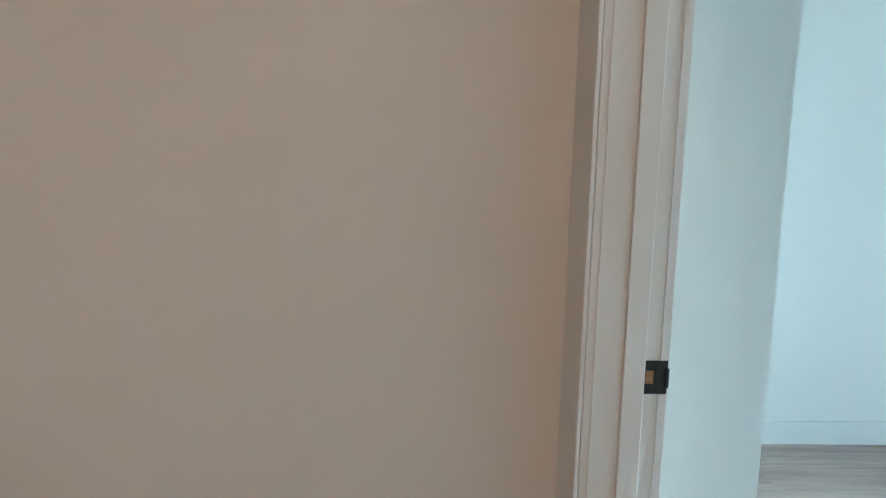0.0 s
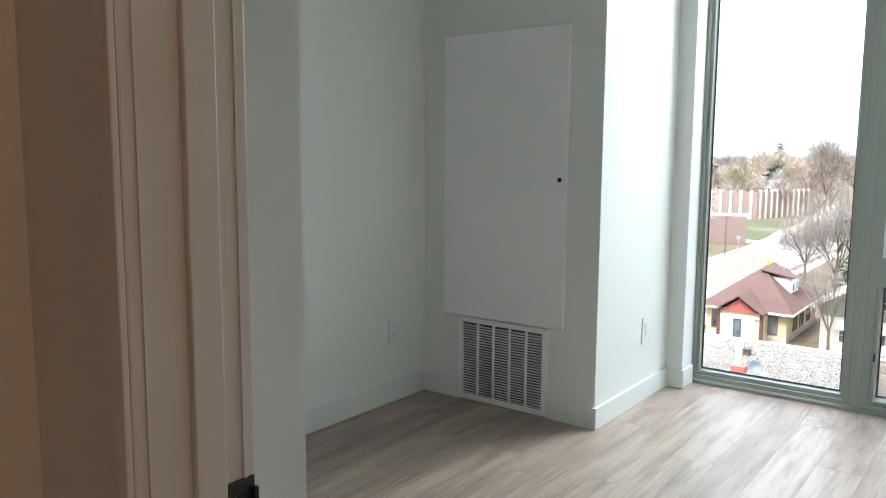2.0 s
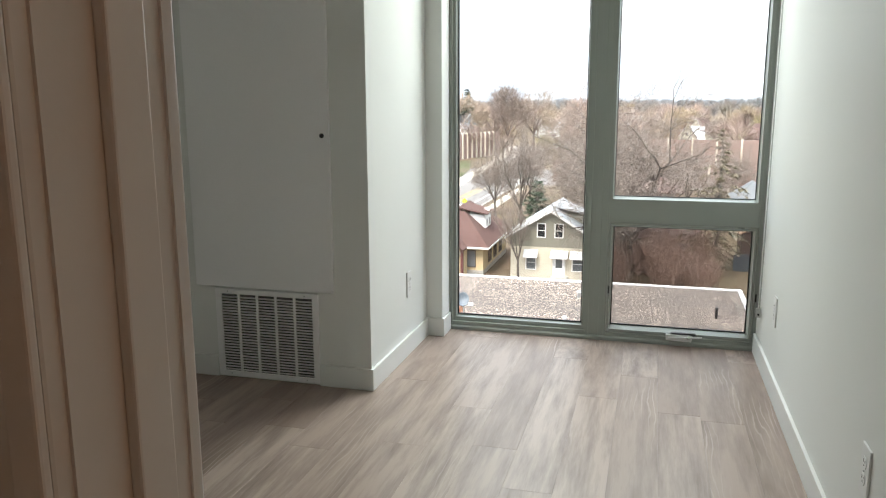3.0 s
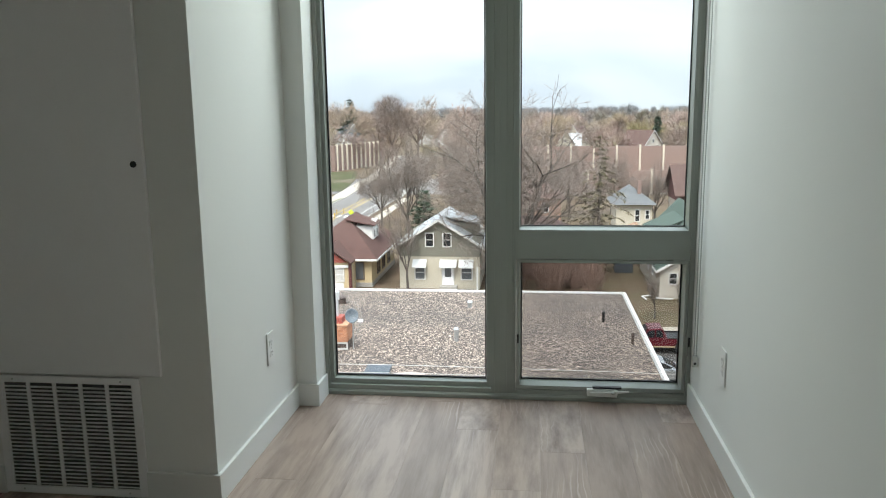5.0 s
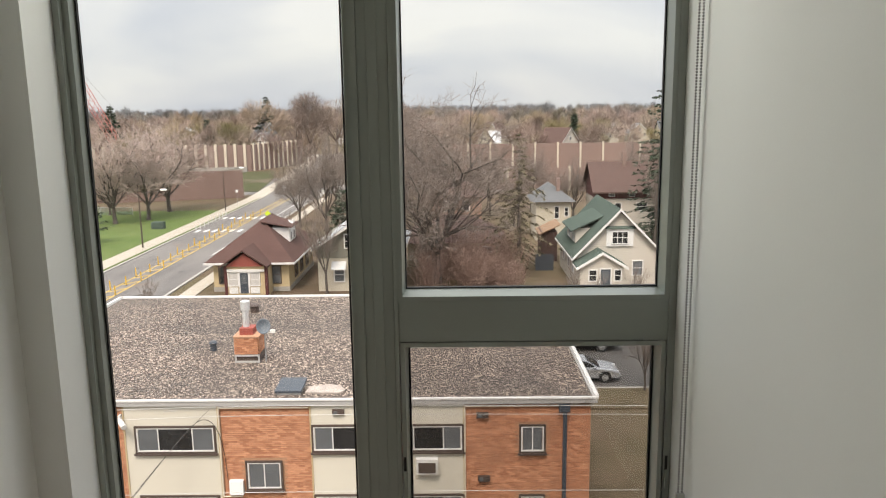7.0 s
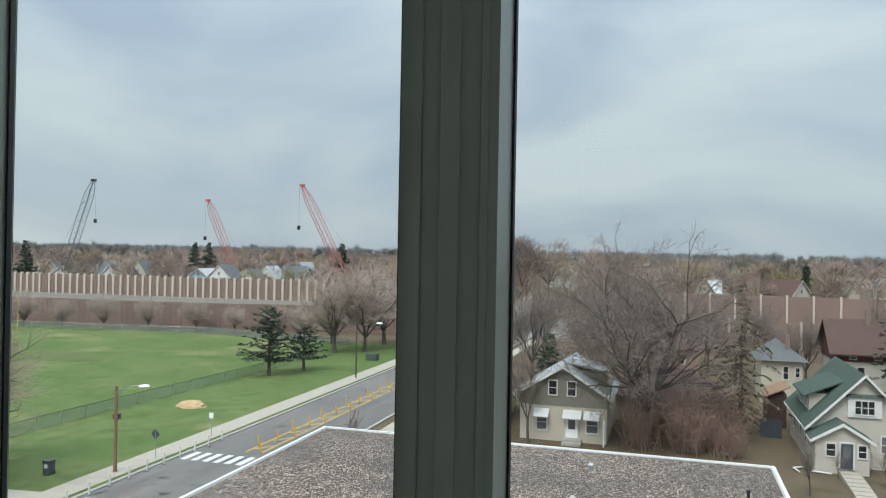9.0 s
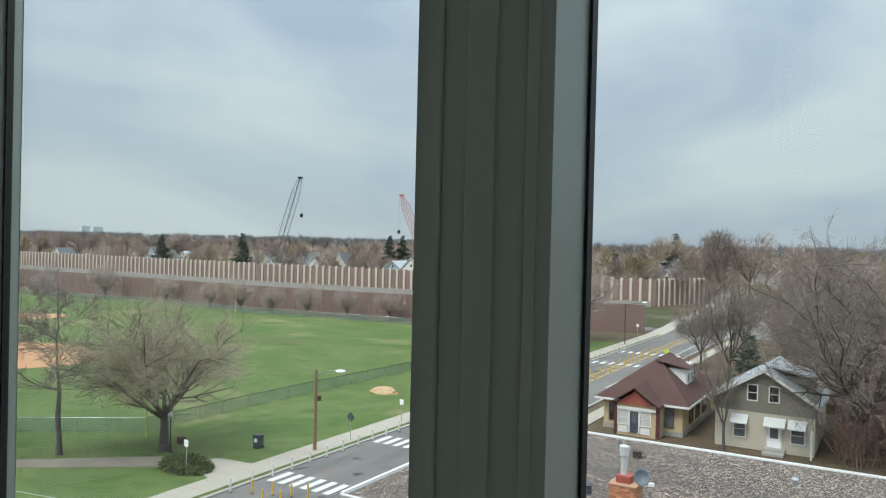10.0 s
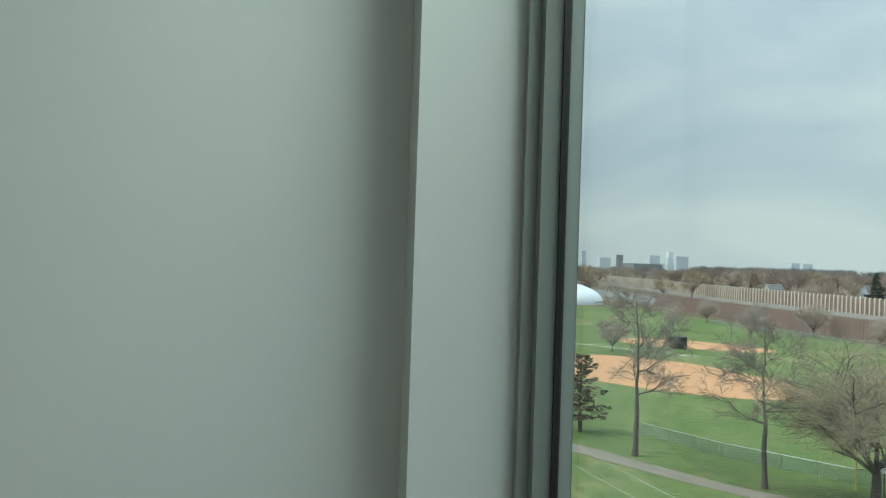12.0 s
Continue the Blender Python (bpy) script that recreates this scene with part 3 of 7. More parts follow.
# ---- outlets ----
def outlet(at, turn, label, face=True):
    """A duplex outlet in a cover plate, facing +x before the turn."""
    o = thing("wall_outlet", at, label, "outlet", "wall outlets", turn)
    part("cover_plate", one(0, 0.0065, -0.040, 0.040, -0.071, 0.071), PLASTIC, o, bevel=0.0022)
    if not face:
        part("blank_insert", one(0.0065, 0.008, -0.017, 0.017, -0.034, 0.034), PLASTIC, o, bevel=0.001)
        return o
    for sz in (-0.0235, 0.0235):
        bm = bmesh.new()
        pts = [(0.0185 * math.cos(a) * 1.0, sz + max(-0.0155, min(0.0155, 0.0195 * math.sin(a)))) for a in (2 * math.pi * i / 20 for i in range(20))]
        prism(bm, pts, 0.0065, 0.0085, "x")
        sock = part("socket", bm, PLASTIC, o)
        for y0, y1, z0, z1 in ((-0.0085, -0.006, 0.0, 0.0095), (0.006, 0.0085, 0.0005, 0.009), (-0.0025, 0.0025, -0.010, -0.0055)):
            part("slot", one(0.0084, 0.0089, y0, y1, sz + z0, sz + z1), SLOT, sock)
    part("screw", ball(bmesh.new(), (0.0068, 0, 0), 0.003, n=8, m=5), CHROME, o)
    return o


ZO = 0.397
outlet((XB, -0.516, ZO), 0, "white duplex outlet low on the bay wall")
outlet((0, -0.619, ZO), 180, "white duplex outlet low on the long wall near the window")
outlet((0, -2.300, ZO), 180, "white duplex outlet low on the long wall")
outlet((0, -2.585, ZO), 180, "white blank outlet plate low on the long wall", False)
outlet((XL, -1.395, ZO), 0, "white duplex outlet low on the side wall")

# ---- window ----
win = tagged(thing("window_1", (0, 0, 0), "tall grey-green enamelled window with fixed panes and awning vent", "window"), kind="structure")
YG = 0.073
part("sill_track", prism(bmesh.new(), ((-0.016, 0.0), (0.072, 0.0), (0.072, 0.026), (-0.006, 0.026), (-0.016, 0.018)), XJ, 0.0, "x"), FRAME, win, bevel=0.002)
Z0 = 0.026
XM0, XM1 = -0.975, -0.802
# left fixed light: outer rim, recessed inner bead, gasket
YO = 0.084
bm = bmesh.new()
ring(bm, XJ, XM0 + 0.046, Z0, HEAD, 0.020, -0.004, YO, wb=0.024)
part("outer_frame", bm, FRAME, win, bevel=0.002)
bm = bmesh.new()
sloped_ring(bm, XJ + 0.020, XM0 + 0.026, Z0 + 0.024, HEAD - 0.020, 0.016, 0.056, 0.019, 0.026, 0.024, 0.036)
part("glazing_bead", bm, FRAME, win)
bm = bmesh.new()
ring(bm, XJ + 0.046, XM0, Z0 + 0.060, HEAD - 0.046, 0.004, 0.042, 0.053)
part("gasket", bm, GASKET, win)
# mullion between the two units
part("mullion", one(XM0 + 0.046, XM1 - 0.038, 0.0, YO, Z0, HEAD), FRAME, win, bevel=0.002)
part("mullion_cover", one(XM0 + 0.074, XM0 + 0.104, -0.004, 0.0, Z0, HEAD), FRAME, win, bevel=0.0015)
# right unit: frame, rail, fixed upper light, awning below
bm = bmesh.new()
box(bm, XM1 - 0.038, XM1 - 0.026, -0.004, YO, Z0, HEAD)
box(bm, -0.022, 0.0, -0.004, YO, Z0, HEAD)
box(bm, XM1 - 0.026, -0.022, -0.004, YO, Z0, Z0 + 0.022)
box(bm, XM1 - 0.026, -0.022, -0.004, YO, HEAD - 0.02, HEAD)
part("outer_frame", bm, FRAME, win, bevel=0.002)
part("rail", one(XM1 - 0.026, -0.022, 0.0, YO, 0.700, 0.826), FRAME, win, bevel=0.002)
bm = bmesh.new()
sloped_ring(bm, XM1 - 0.026, -0.022, 0.826, HEAD - 0.02, -0.002, 0.078, 0.014, 0.020, 0.014, 0.024)
part("glazing_bead", bm, FRAME, win)
bm = bmesh.new()
ring(bm, XM1 - 0.006, -0.042, 0.850, HEAD - 0.032, 0.003, 0.066, 0.080)
part("gasket", bm, GASKET, win)
sash = part("awning_sash", sloped_ring(bmesh.new(), XM1 - 0.023, -0.025, Z0 + 0.026, 0.697, -0.001, 0.078, 0.014, 0.021, 0.018, 0.029), FRAME, win)
part("gasket", ring(bmesh.new(), XM1 - 0.002, -0.046, Z0 + 0.055, 0.676, 0.005, 0.064, 0.080), GASKET, sash)
for nm, x0, x1, z0, z1, par, yg in (("pane", XJ + 0.045, XM0 + 0.001, Z0 + 0.059, HEAD - 0.045, win, 0.048), ("pane", XM1 - 0.005, -0.043, 0.851, HEAD - 0.033, win, YG), ("pane", XM1 - 0.001, -0.047, Z0 + 0.056, 0.675, sash, YG)):
    g = part(nm, one(x0, x1, yg - 0.002, yg + 0.002, z0, z1), GLASS, par)
    g.visible_shadow = False
scr = part("fly_screen", one(XM1 - 0.001, -0.047, 0.0810, 0.0820, Z0 + 0.056, 0.675), SCREEN, win, "dark insect screen")
# operator crank and locks
op = new("awning_operator")
op.matrix_world = pose(-0.395, -0.004, 0.052)
tagged(op, "white folding window operator handle")
op.parent = win
bm = bmesh.new()
prism(bm, ((-0.088, -0.018), (0.052, -0.022), (0.060, 0.006), (0.040, 0.016), (-0.090, 0.016)), -0.026, 0.0)
part("housing", bm, PLASTIC, op, bevel=0.003)
part("track_cap", one(-0.062, 0.075, -0.020, 0.003, 0.018, 0.027), BLACK, op, bevel=0.002)
bm = bmesh.new()
prism(bm, ((-0.075, 0.004), (0.02, 0.009), (0.092, 0.016), (0.110, 0.015), (0.108, 0.009), (0.02, -0.003), (-0.07, -0.004)), -0.037, -0.027)
part("crank_arm", bm, PLASTIC, op, bevel=0.002)
part("knob", ball(bmesh.new(), (0.035, -0.036, 0.006), 0.012, 0.8), CHROME, op, smooth=True)
for x in (XM1 - 0.016, -0.013):
    lk = new("sash_lock")
    lk.matrix_world = pose(x, -0.004, 0.285)
    tagged(lk, "slim lever lock")
    lk.parent = win
    part("slot", one(-0.004, 0.004, -0.002, 0.0, -0.045, 0.045), SLOT, lk)
    part("lever", prism(bmesh.new(), ((-0.004, -0.06), (-0.014, -0.055), (-0.006, 0.0), (-0.002, 0.0)), -0.004, 0.004, "x"), FRAME, lk, bevel=0.001)

# ---- roller shade chain ----
chain = thing("shade_chain", (-0.017, -0.170, 0.26), "hanging steel bead chain of a roller shade", "shade chain")
for dx in (-0.0055, 0.0055):
    bm = bmesh.new()
    for k in range(int((HEAD - 0.30) / 0.0078)):
        ball(bm, (dx, 0, 0.03 + k * 0.0078), 0.0034, n=6, m=4)
    part("bead_strand", bm, BEAD, chain)
bm = bmesh.new()
box(bm, -0.013, 0.013, -0.007, 0.007, -0.018, 0.034)
hold = part("tensioner", bm, CHROME, chain, "grey chain tensioner", bevel=0.004)
part("tension_screw", tube(bmesh.new(), (0, -0.0075, 0.0), (0, -0.010, 0.0), 0.006, n=10), BLACK, hold)

# ---- outdoors: ground level z = GZ ----
GZ = -16.0


def sheet(name, x0, x1, y0, y1, z, material, label, category, th=0.3):
    return setting(name, one(x0, x1, y0, y1, z - th, z), material, label, category)


setting("ground", one(-4500, 4500, -800, 4500, GZ - 1.0, GZ), GROUND, "dull brown spring grass and bare earth", "ground")
setting("apartment_block_base", one(-30, 14, -14, 0.07, GZ, -0.27), STUCCO, "plain facade below the apartment", "building")
sheet("park_lawn", -300, -42.4, -60, 133, GZ + 0.04, LAWN, "mown green park lawn", "lawn")
sheet("kerb", -39.6, -39.3, -60, 150, GZ + 0.15, CONCRETE, "pale concrete kerb", "kerb")
sheet("grass_strip", -40.1, -39.6, -60, 150, GZ + 0.12, VERGE, "worn grass strip between kerb and sidewalk", "grass")
sheet("road", -39.3, -28.6, -60, 150, GZ + 0.05, ASPHALT, "patched grey asphalt road", "road")
sheet("kerb_east", -28.6, -28.3, 53.6, 150, GZ + 0.15, CONCRETE, "pale concrete kerb", "kerb")
sheet("sidewalk_east", -27.2, -25.6, 54, 150, GZ + 0.10, WALKWAY, "pale concrete sidewalk", "sidewalk")
sheet("cross_street", -28.6, 120, 43.6, 53.4, GZ + 0.034, NEWASPHALT, "dark grey asphalt side street", "road")
sheet("kerb_near", -27, 120, 43.4, 43.6, GZ + 0.12, CONCRETE, "pale concrete kerb", "kerb")
sheet("kerb_far", -27, 120, 53.4, 53.6, GZ + 0.12, CONCRETE, "pale concrete kerb", "kerb")
sheet("verge_near", -19, 60, 40.2, 43.4, GZ + 0.09, GROUND, "patchy grass beside the street", "grass")
sheet("sidewalk_far", -25.6, 120, 56.4, 57.9, GZ + 0.06, WALKWAY, "pale concrete sidewalk", "sidewalk")
sheet("freeway", -700, 700, 158, 196, GZ + 0.012, ASPHALT, "grey freeway beyond the noise wall", "road")


def bent(name, x0, x1, z, material, label, category):
    """The far stretch of the road and its edges, which bears away to the west over the bridge."""
    lean = ((150, 0.0), (200, -3.2), (250, -8.0), (300, -14.0))
    left, right = [(x0 + d, y) for y, d in lean], [(x1 + d, y) for y, d in lean]
    return setting(name, prism(bmesh.new(), left + right[::-1], z - 0.3, z, "z"), material, label, category)


bent("road_bridge", -39.3, -28.6, GZ + 0.05, ASPHALT, "grey asphalt road over the freeway", "road")
bent("sidewalk_bridge", -42.4, -39.3, GZ + 0.12, WALKWAY, "pale concrete sidewalk over the freeway", "sidewalk")
bent("kerb_bridge", -28.6, -27.6, GZ + 0.14, CONCRETE, "pale concrete kerb over the freeway", "kerb")
# sidewalk slabs
walk_ob = sheet("sidewalk", -42.4, -40.1, -60, 150, GZ + 0.10, CONCRETE, "pale concrete sidewalk in slabs", "sidewalk")
bm = bmesh.new()
box(bm, -1.14, 1.14, 0.01, 1.73, 0, 0.04)
slab_mesh = mesh_of(bm, WALKWAY, 0.008, seg=1)
for k in range(73):
    p = new("slab", slab_mesh)
    p.parent = walk_ob
    p.location = (-41.25, 22 + k * 1.745, GZ + 0.10)
# paved corner and park path
bm = bmesh.new()
prism(bm, ((-47.0, 40.3), (-42.4, 38.2), (-42.4, 42.6), (-45.6, 42.2)), GZ, GZ + 0.09, "z")
setting("corner_paving", bm, WALKWAY, "cracked concrete paving at the park corner", "pavement")
bm = bmesh.new()
prism(bm, ((-90, 16.5), (-72, 25.2), (-58, 33.0), (-49.5, 40.2), (-46.6, 40.6), (-47.5, 38.2), (-58, 30.4), (-72, 22.2), (-90, 13.5)), GZ, GZ + 0.07, "z")
setting("park_path", bm, mat("path_grit", (0.205, 0.175, 0.140), 0.95, 0.25, 0.3, 5, 0.3), "grey-brown gravel park path", "path")


def blob(name, cx, cy, rx, ry, z, m, label, category, seed, turn=0.0):
    r = random.Random(seed)
    pts = []
    for i in range(40):
        a = 2 * math.pi * i / 40
        k = 1 + 0.05 * math.sin(3 * a + seed) + r.uniform(-0.02, 0.02)
        x, y = rx * k * math.cos(a), ry * k * math.sin(a)
        pts.append((cx + x * math.cos(turn) - y * math.sin(turn), cy + x * math.sin(turn) + y * math.cos(turn)))
    return setting(name, prism(bmesh.new(), pts, GZ, z, "z"), m, label, category)


blob("infield_near", -117, 56, 24, 15.5, GZ + 0.08, CLAY, "bare orange clay baseball infield", "infield", 1, 0.35)
blob("infield_far", -160, 84, 17, 9, GZ + 0.08, CLAY, "bare orange clay baseball infield", "infield", 2, 0.9)
blob("worn_park_corner", -54, 38.5, 9.5, 3.6, GZ + 0.055, VERGE, "worn brownish grass at the park corner", "grass", 5, 0.55)
blob("worn_patch", -92, 96, 9, 4, GZ + 0.055, VERGE, "worn yellowish patch in the lawn", "grass", 3)

# road paint
bm = bmesh.new()
mark = setting("road_markings", one(-30.6, -30.45, 90, 150, GZ + 0.05, GZ + 0.056), PAINTWHITE, "worn road markings", "road markings")
for y0 in (40.3, 53.2, 108.0, 121.5):
    st = mesh_of(one(-0.27, 0.27, 0, 2.4, 0, 0.006), PAINTWHITE)
    for k in range(6 if y0 < 100 else 8):
        s = new("stripe", st)
        s.parent = mark
        s.location = (-38.6 + k * (1.02 if y0 < 100 else 1.25), y0, GZ + 0.051)
bm = bmesh.new()
for x in (-35.0, -33.6):
    box(bm, x - 0.10, x + 0.10, 57, 150, GZ + 0.051, GZ + 0.057)
for k in range(28):
    y = 58 + k * 3.2
    prism(bm, ((-34.9, y), (-34.6, y), (-33.65, y + 1.6), (-33.95, y + 1.6)), GZ + 0.051, GZ + 0.056, "z")
y_l = new("yellow_line", mesh_of(bm, PAINTYELLOW))
y_l.parent = mark


def delineator(x, y, m, label, h):
    d = thing("lane_delineator", (x, y, GZ + 0.05), label, "road post", "lane delineators")
    part("post", tube(bmesh.new(), (0, 0, 0.04), (0, 0, h), 0.065, 0.06, 8), m, d)
    part("base", tube(bmesh.new(), (0, 0, 0), (0, 0, 0.04), 0.12, 0.10, 8), BLACK, d)
    return d


dy = delineator(-33.6, 57, YELLOWPOST, "yellow plastic lane delineator post", 0.95)
for k in range(1, 34):
    copy_thing(dy, pose((-33.6, -35.0, -34.3)[k % 3], 57 + k * 2.1, GZ + 0.05))
for x, y in ((-37.6, 37.6), (-36.2, 38.1), (-35.0, 38.6), (-33.9, 39.0), (-35.6, 36.5), (-34.5, 37.0)):
    copy_thing(dy, pose(x, y, GZ + 0.05))
dw = delineator(-39.0, 37.0, PAINTWHITE, "white plastic lane delineator post", 0.95)
for k in range(1, 12):
    copy_thing(dw, pose(-39.0 + 0.02 * (k % 2), 37.0 + k * 2.05, GZ + 0.05))
for k in range(9):
    copy_thing(dw, pose(-38.8, 109 + k * 1.9, GZ + 0.05))

# ---- flat-roofed brick apartment building opposite ----
RX0, RX1, RY0, RY1, RZ = -19.65, 4.40, 24.1, 39.85, -8.93
apt = thing("brick_apartment_building", (0, 0, GZ), "two-storey orange brick flats with gravel roof", "building")
H = RZ - GZ
FY = RY0 + 0.2
part("wall", one(RX0 + 0.2, RX1 - 0.2, FY, RY1 - 0.2, 0, H - 0.3), MORTAR, apt)
part("roof", one(RX0 + 0.16, RX1 - 0.16, RY0 + 0.16, RY1 - 0.16, H - 0.3, H - 0.03), GRAVEL, apt, "speckled brown pea gravel roof")
bm = bmesh.new()
box(bm, RX0, RX1, RY0, RY0 + 0.16, H - 0.22, H)
box(bm, RX0, RX1, RY1 - 0.16, RY1, H - 0.22, H)
box(bm, RX0, RX0 + 0.16, RY0 + 0.16, RY1 - 0.16, H - 0.22, H)
box(bm, RX1 - 0.16, RX1, RY0 + 0.16, RY1 - 0.16, H - 0.22, H)
edge = part("roof_edge", bm, FLASHING, apt, "pale grey metal roof edge")
bm = bmesh.new()
box(bm, RX0 - 0.03, RX1 + 0.03, RY0 - 0.03, RY0 + 0.06, H - 0.04, H + 0.02)
box(bm, RX0 - 0.03, RX1 + 0.03, RY1 - 0.06, RY1 + 0.05, H - 0.04, H + 0.06)
box(bm, RX1 - 0.10, RX1 + 0.05, RY0 + 0.06, RY1 - 0.06, H - 0.04, H + 0.08)
box(bm, RX0 - 0.05, RX0 + 0.10, RY0 + 0.06, RY1 - 0.06, H - 0.04, H + 0.08)
part("drip_edge", bm, WHITETRIM, edge)
TOPZ = H - 0.24


def panel_bay(x0, x1):
    b = part("cream_bay", one(x0, x1, FY - 0.06, FY, 0, TOPZ), CREAM, apt, "cream painted wall bay")
    for x in (x0 + 0.03, x1 - 0.03):
        part("bay_trim", one(x - 0.03, x + 0.03, FY - 0.10, FY - 0.062, 0, TOPZ), TAN, b)
    return b


def slider(x0, x1, z0, z1, par, kind=3):
    """A sliding window: brown surround, white frame, glass lights."""
    w = part("window", ring(bmesh.new(), x0, x1, z0, z1, 0.07, FY - 0.13, FY - 0.062), BROWNTRIM, par, "brown framed sliding window")
    part("frame", ring(bmesh.new(), x0 + 0.07, x1 - 0.07, z0 + 0.07, z1 - 0.07, 0.05, FY - 0.115, FY - 0.064), WHITETRIM, w)
    part("sill", one(x0 - 0.05, x1 + 0.05, FY - 0.17, FY - 0.062, z0 - 0.07, z0 - 0.002), BROWNTRIM, w)
    a, b = x0 + 0.12, x1 - 0.12
    cuts = [a, a + (b - a) * 0.27, a + (b - a) * 0.73, b] if kind == 3 else [a, (a + b) / 2, b]
    for i in range(len(cuts) - 1):
        g = DARKGLASS if kind == 3 and i == 1 else GREYGLASS
        part("pane", one(cuts[i] + 0.02, cuts[i + 1] - 0.02, FY - 0.085, FY - 0.07, z0 + 0.12, z1 - 0.12), g, w)
        if i:
            part("stile", one(cuts[i] - 0.02, cuts[i] + 0.02, FY - 0.105, FY - 0.066, z0 + 0.12, z1 - 0.12), WHITETRIM, w)


def zz(z):
    return z - GZ


for x0, x1, wins in ((-12.95, -9.40, ((-12.55, -9.55),)), (-6.07, -0.40, ((-6.02, -3.35), (-3.02, -0.43))), (-19.45, -16.2, ((-19.1, -16.4),))):
    bay = panel_bay(x0, x1)
    for a, b in wins:
        for dz in (0, -2.75):
            slider(a, b, zz(-11.02) + dz, zz(-9.95) + dz, bay)
    part("soffit_vent", ring(bmesh.new(), (x0 + x1) / 2 - 0.25, (x0 + x1) / 2 + 0.25, TOPZ - 0.22, TOPZ - 0.08, 0.03, FY - 0.075, FY - 0.061), WHITETRIM, bay)
slider(1.59, 2.56, zz(-11.10), zz(-9.99), apt, 2)
slider(1.59, 2.56, zz(-13.85), zz(-12.74), apt, 2)
slider(-8.52, -7.15, zz(-12.50), zz(-11.34), apt, 2)
bm = bmesh.new()
box(bm, -2.19, -1.40, FY - 0.32, FY - 0.062, zz(-11.82), zz(-11.23))
ac = part("air_conditioner", bm, WHITETRIM, apt, "white box air conditioner")
part("ac_face", one(-2.11, -1.48, FY - 0.335, FY - 0.32, zz(-11.76), zz(-11.36)), BROWNTRIM, ac)
bm = bmesh.new()
box(bm, 3.18, 3.32, FY - 0.16, FY - 0.03, 0, TOPZ - 0.1)
box(bm, 3.02, 3.42, FY - 0.22, FY - 0.03, TOPZ - 0.32, TOPZ - 0.02)
part("downpipe", bm, SLATE, apt, "dark grey downpipe with hopper")
for x, z in ((0.25, -9.62), (0.30, -12.1), (-5.0, -9.45)):
    lamp = part("wall_lamp", one(x - 0.22, x + 0.22, FY - 0.16, FY - 0.03, zz(z) - 0.1, zz(z) + 0.1), BROWNTRIM, apt, "brown twin wall lamp")
    part("lens", one(x - 0.16, x - 0.03, FY - 0.18, FY - 0.16, zz(z) - 0.06, zz(z) + 0.06), GREYGLASS, lamp)
part("meter_box", one(-9.14, -8.63, FY - 0.2, FY - 0.03, zz(-12.65), zz(-12.10)), PANEL, apt, "pale grey meter box")
PALEPIPE = mat("cream_conduit", (0.66, 0.58, 0.46), 0.6, 0.08, 2, 30, 0.0)
for x0, x1, z0 in ((-9.40, -6.10, -12.75), (-0.40, 4.40, GZ)):
    bm = bmesh.new()
    tube(bm, (x0, FY - 0.10, zz(z0)), (x0, FY - 0.10, TOPZ - 0.10), 0.035, n=6)
    tube(bm, (x0, FY - 0.10, TOPZ - 0.10), (x1, FY - 0.10, TOPZ - 0.10), 0.035, n=6)
    if z0 > GZ:
        tube(bm, (x0, FY - 0.10, zz(z0)), (-8.7, FY - 0.10, zz(z0)), 0.03, n=6)
        tube(bm, (-8.7, FY - 0.10, zz(z0)), (-8.7, FY - 0.10, zz(-12.6)), 0.03, n=6)
    part("conduit", bm, PALEPIPE, apt, "cream painted conduit along the brick")
# brick faces: recessed mortar behind, bricks proud
BL, BH, JT = 0.203, 0.0625, 0.012
bm = bmesh.new()
box(bm, 0, BL, -0.022, 0.0, 0, BH)
brick_mesh = mesh_of(bm, BRICK)
bm = bmesh.new()
box(bm, 0, BL / 2 - 0.006, -0.022, 0.0, 0, BH)
half_mesh = mesh_of(bm, BRICK)
HOLES = ((1.55, 2.60, -11.2, -9.93), (1.55, 2.60, -13.95, -12.68), (-8.58, -7.09, -12.6, -11.28))
verts, faces, singles = [], [], []
for X0, X1 in ((-9.34, -6.08), (-0.38, 4.18), (-16.2, -12.97)):
    rowsn = int(TOPZ / (BH + JT))
    for r in range(rowsn):
        z = TOPZ - (r + 1) * (BH + JT)
        x = X0 - (BL / 2 if r % 2 else 0)
        while x < X1 - 0.02:
            a, b = max(x, X0), min(x + BL, X1)
            hit_hole = any(a < h1 and b > h0 and z + GZ < h3 and z + BH + GZ > h2 for h0, h1, h2, h3 in HOLES)
            if b - a > 0.03 and not hit_hole:
                if X0 > -9.4 and X0 < -9 and r < 18 and b - a > 0.2:
                    singles.append((a, z))
                else:
                    i = len(verts)
                    y0 = FY - 0.022 + 0.003 * ((r * 7 + int(x * 13)) % 3)
                    verts += [(a, y0, z), (b, y0, z), (b, FY, z), (a, FY, z), (a, y0, z + BH), (b, y0, z + BH), (b, FY, z + BH), (a, FY, z + BH)]
                    faces += [(i, i + 1, i + 5, i + 4), (i + 4, i + 5, i + 6, i + 7), (i, i + 3, i + 2, i + 1), (i, i + 4, i + 7, i + 3), (i + 1, i + 2, i + 6, i + 5)]
            x += BL + JT
me = bpy.data.meshes.new("brickwork")
me.from_pydata(verts, [], faces)
me.materials.append(BRICK)
bw = new("brickwork", me)
bw.parent = apt
bw.matrix_local = Matrix.Identity(4)
tagged(bw, "orange face brick in running bond", kind="stuff")
for a, z in singles[:280]:
    b = new("brick", brick_mesh)
    b.parent = apt
    b.location = (a, FY, z)

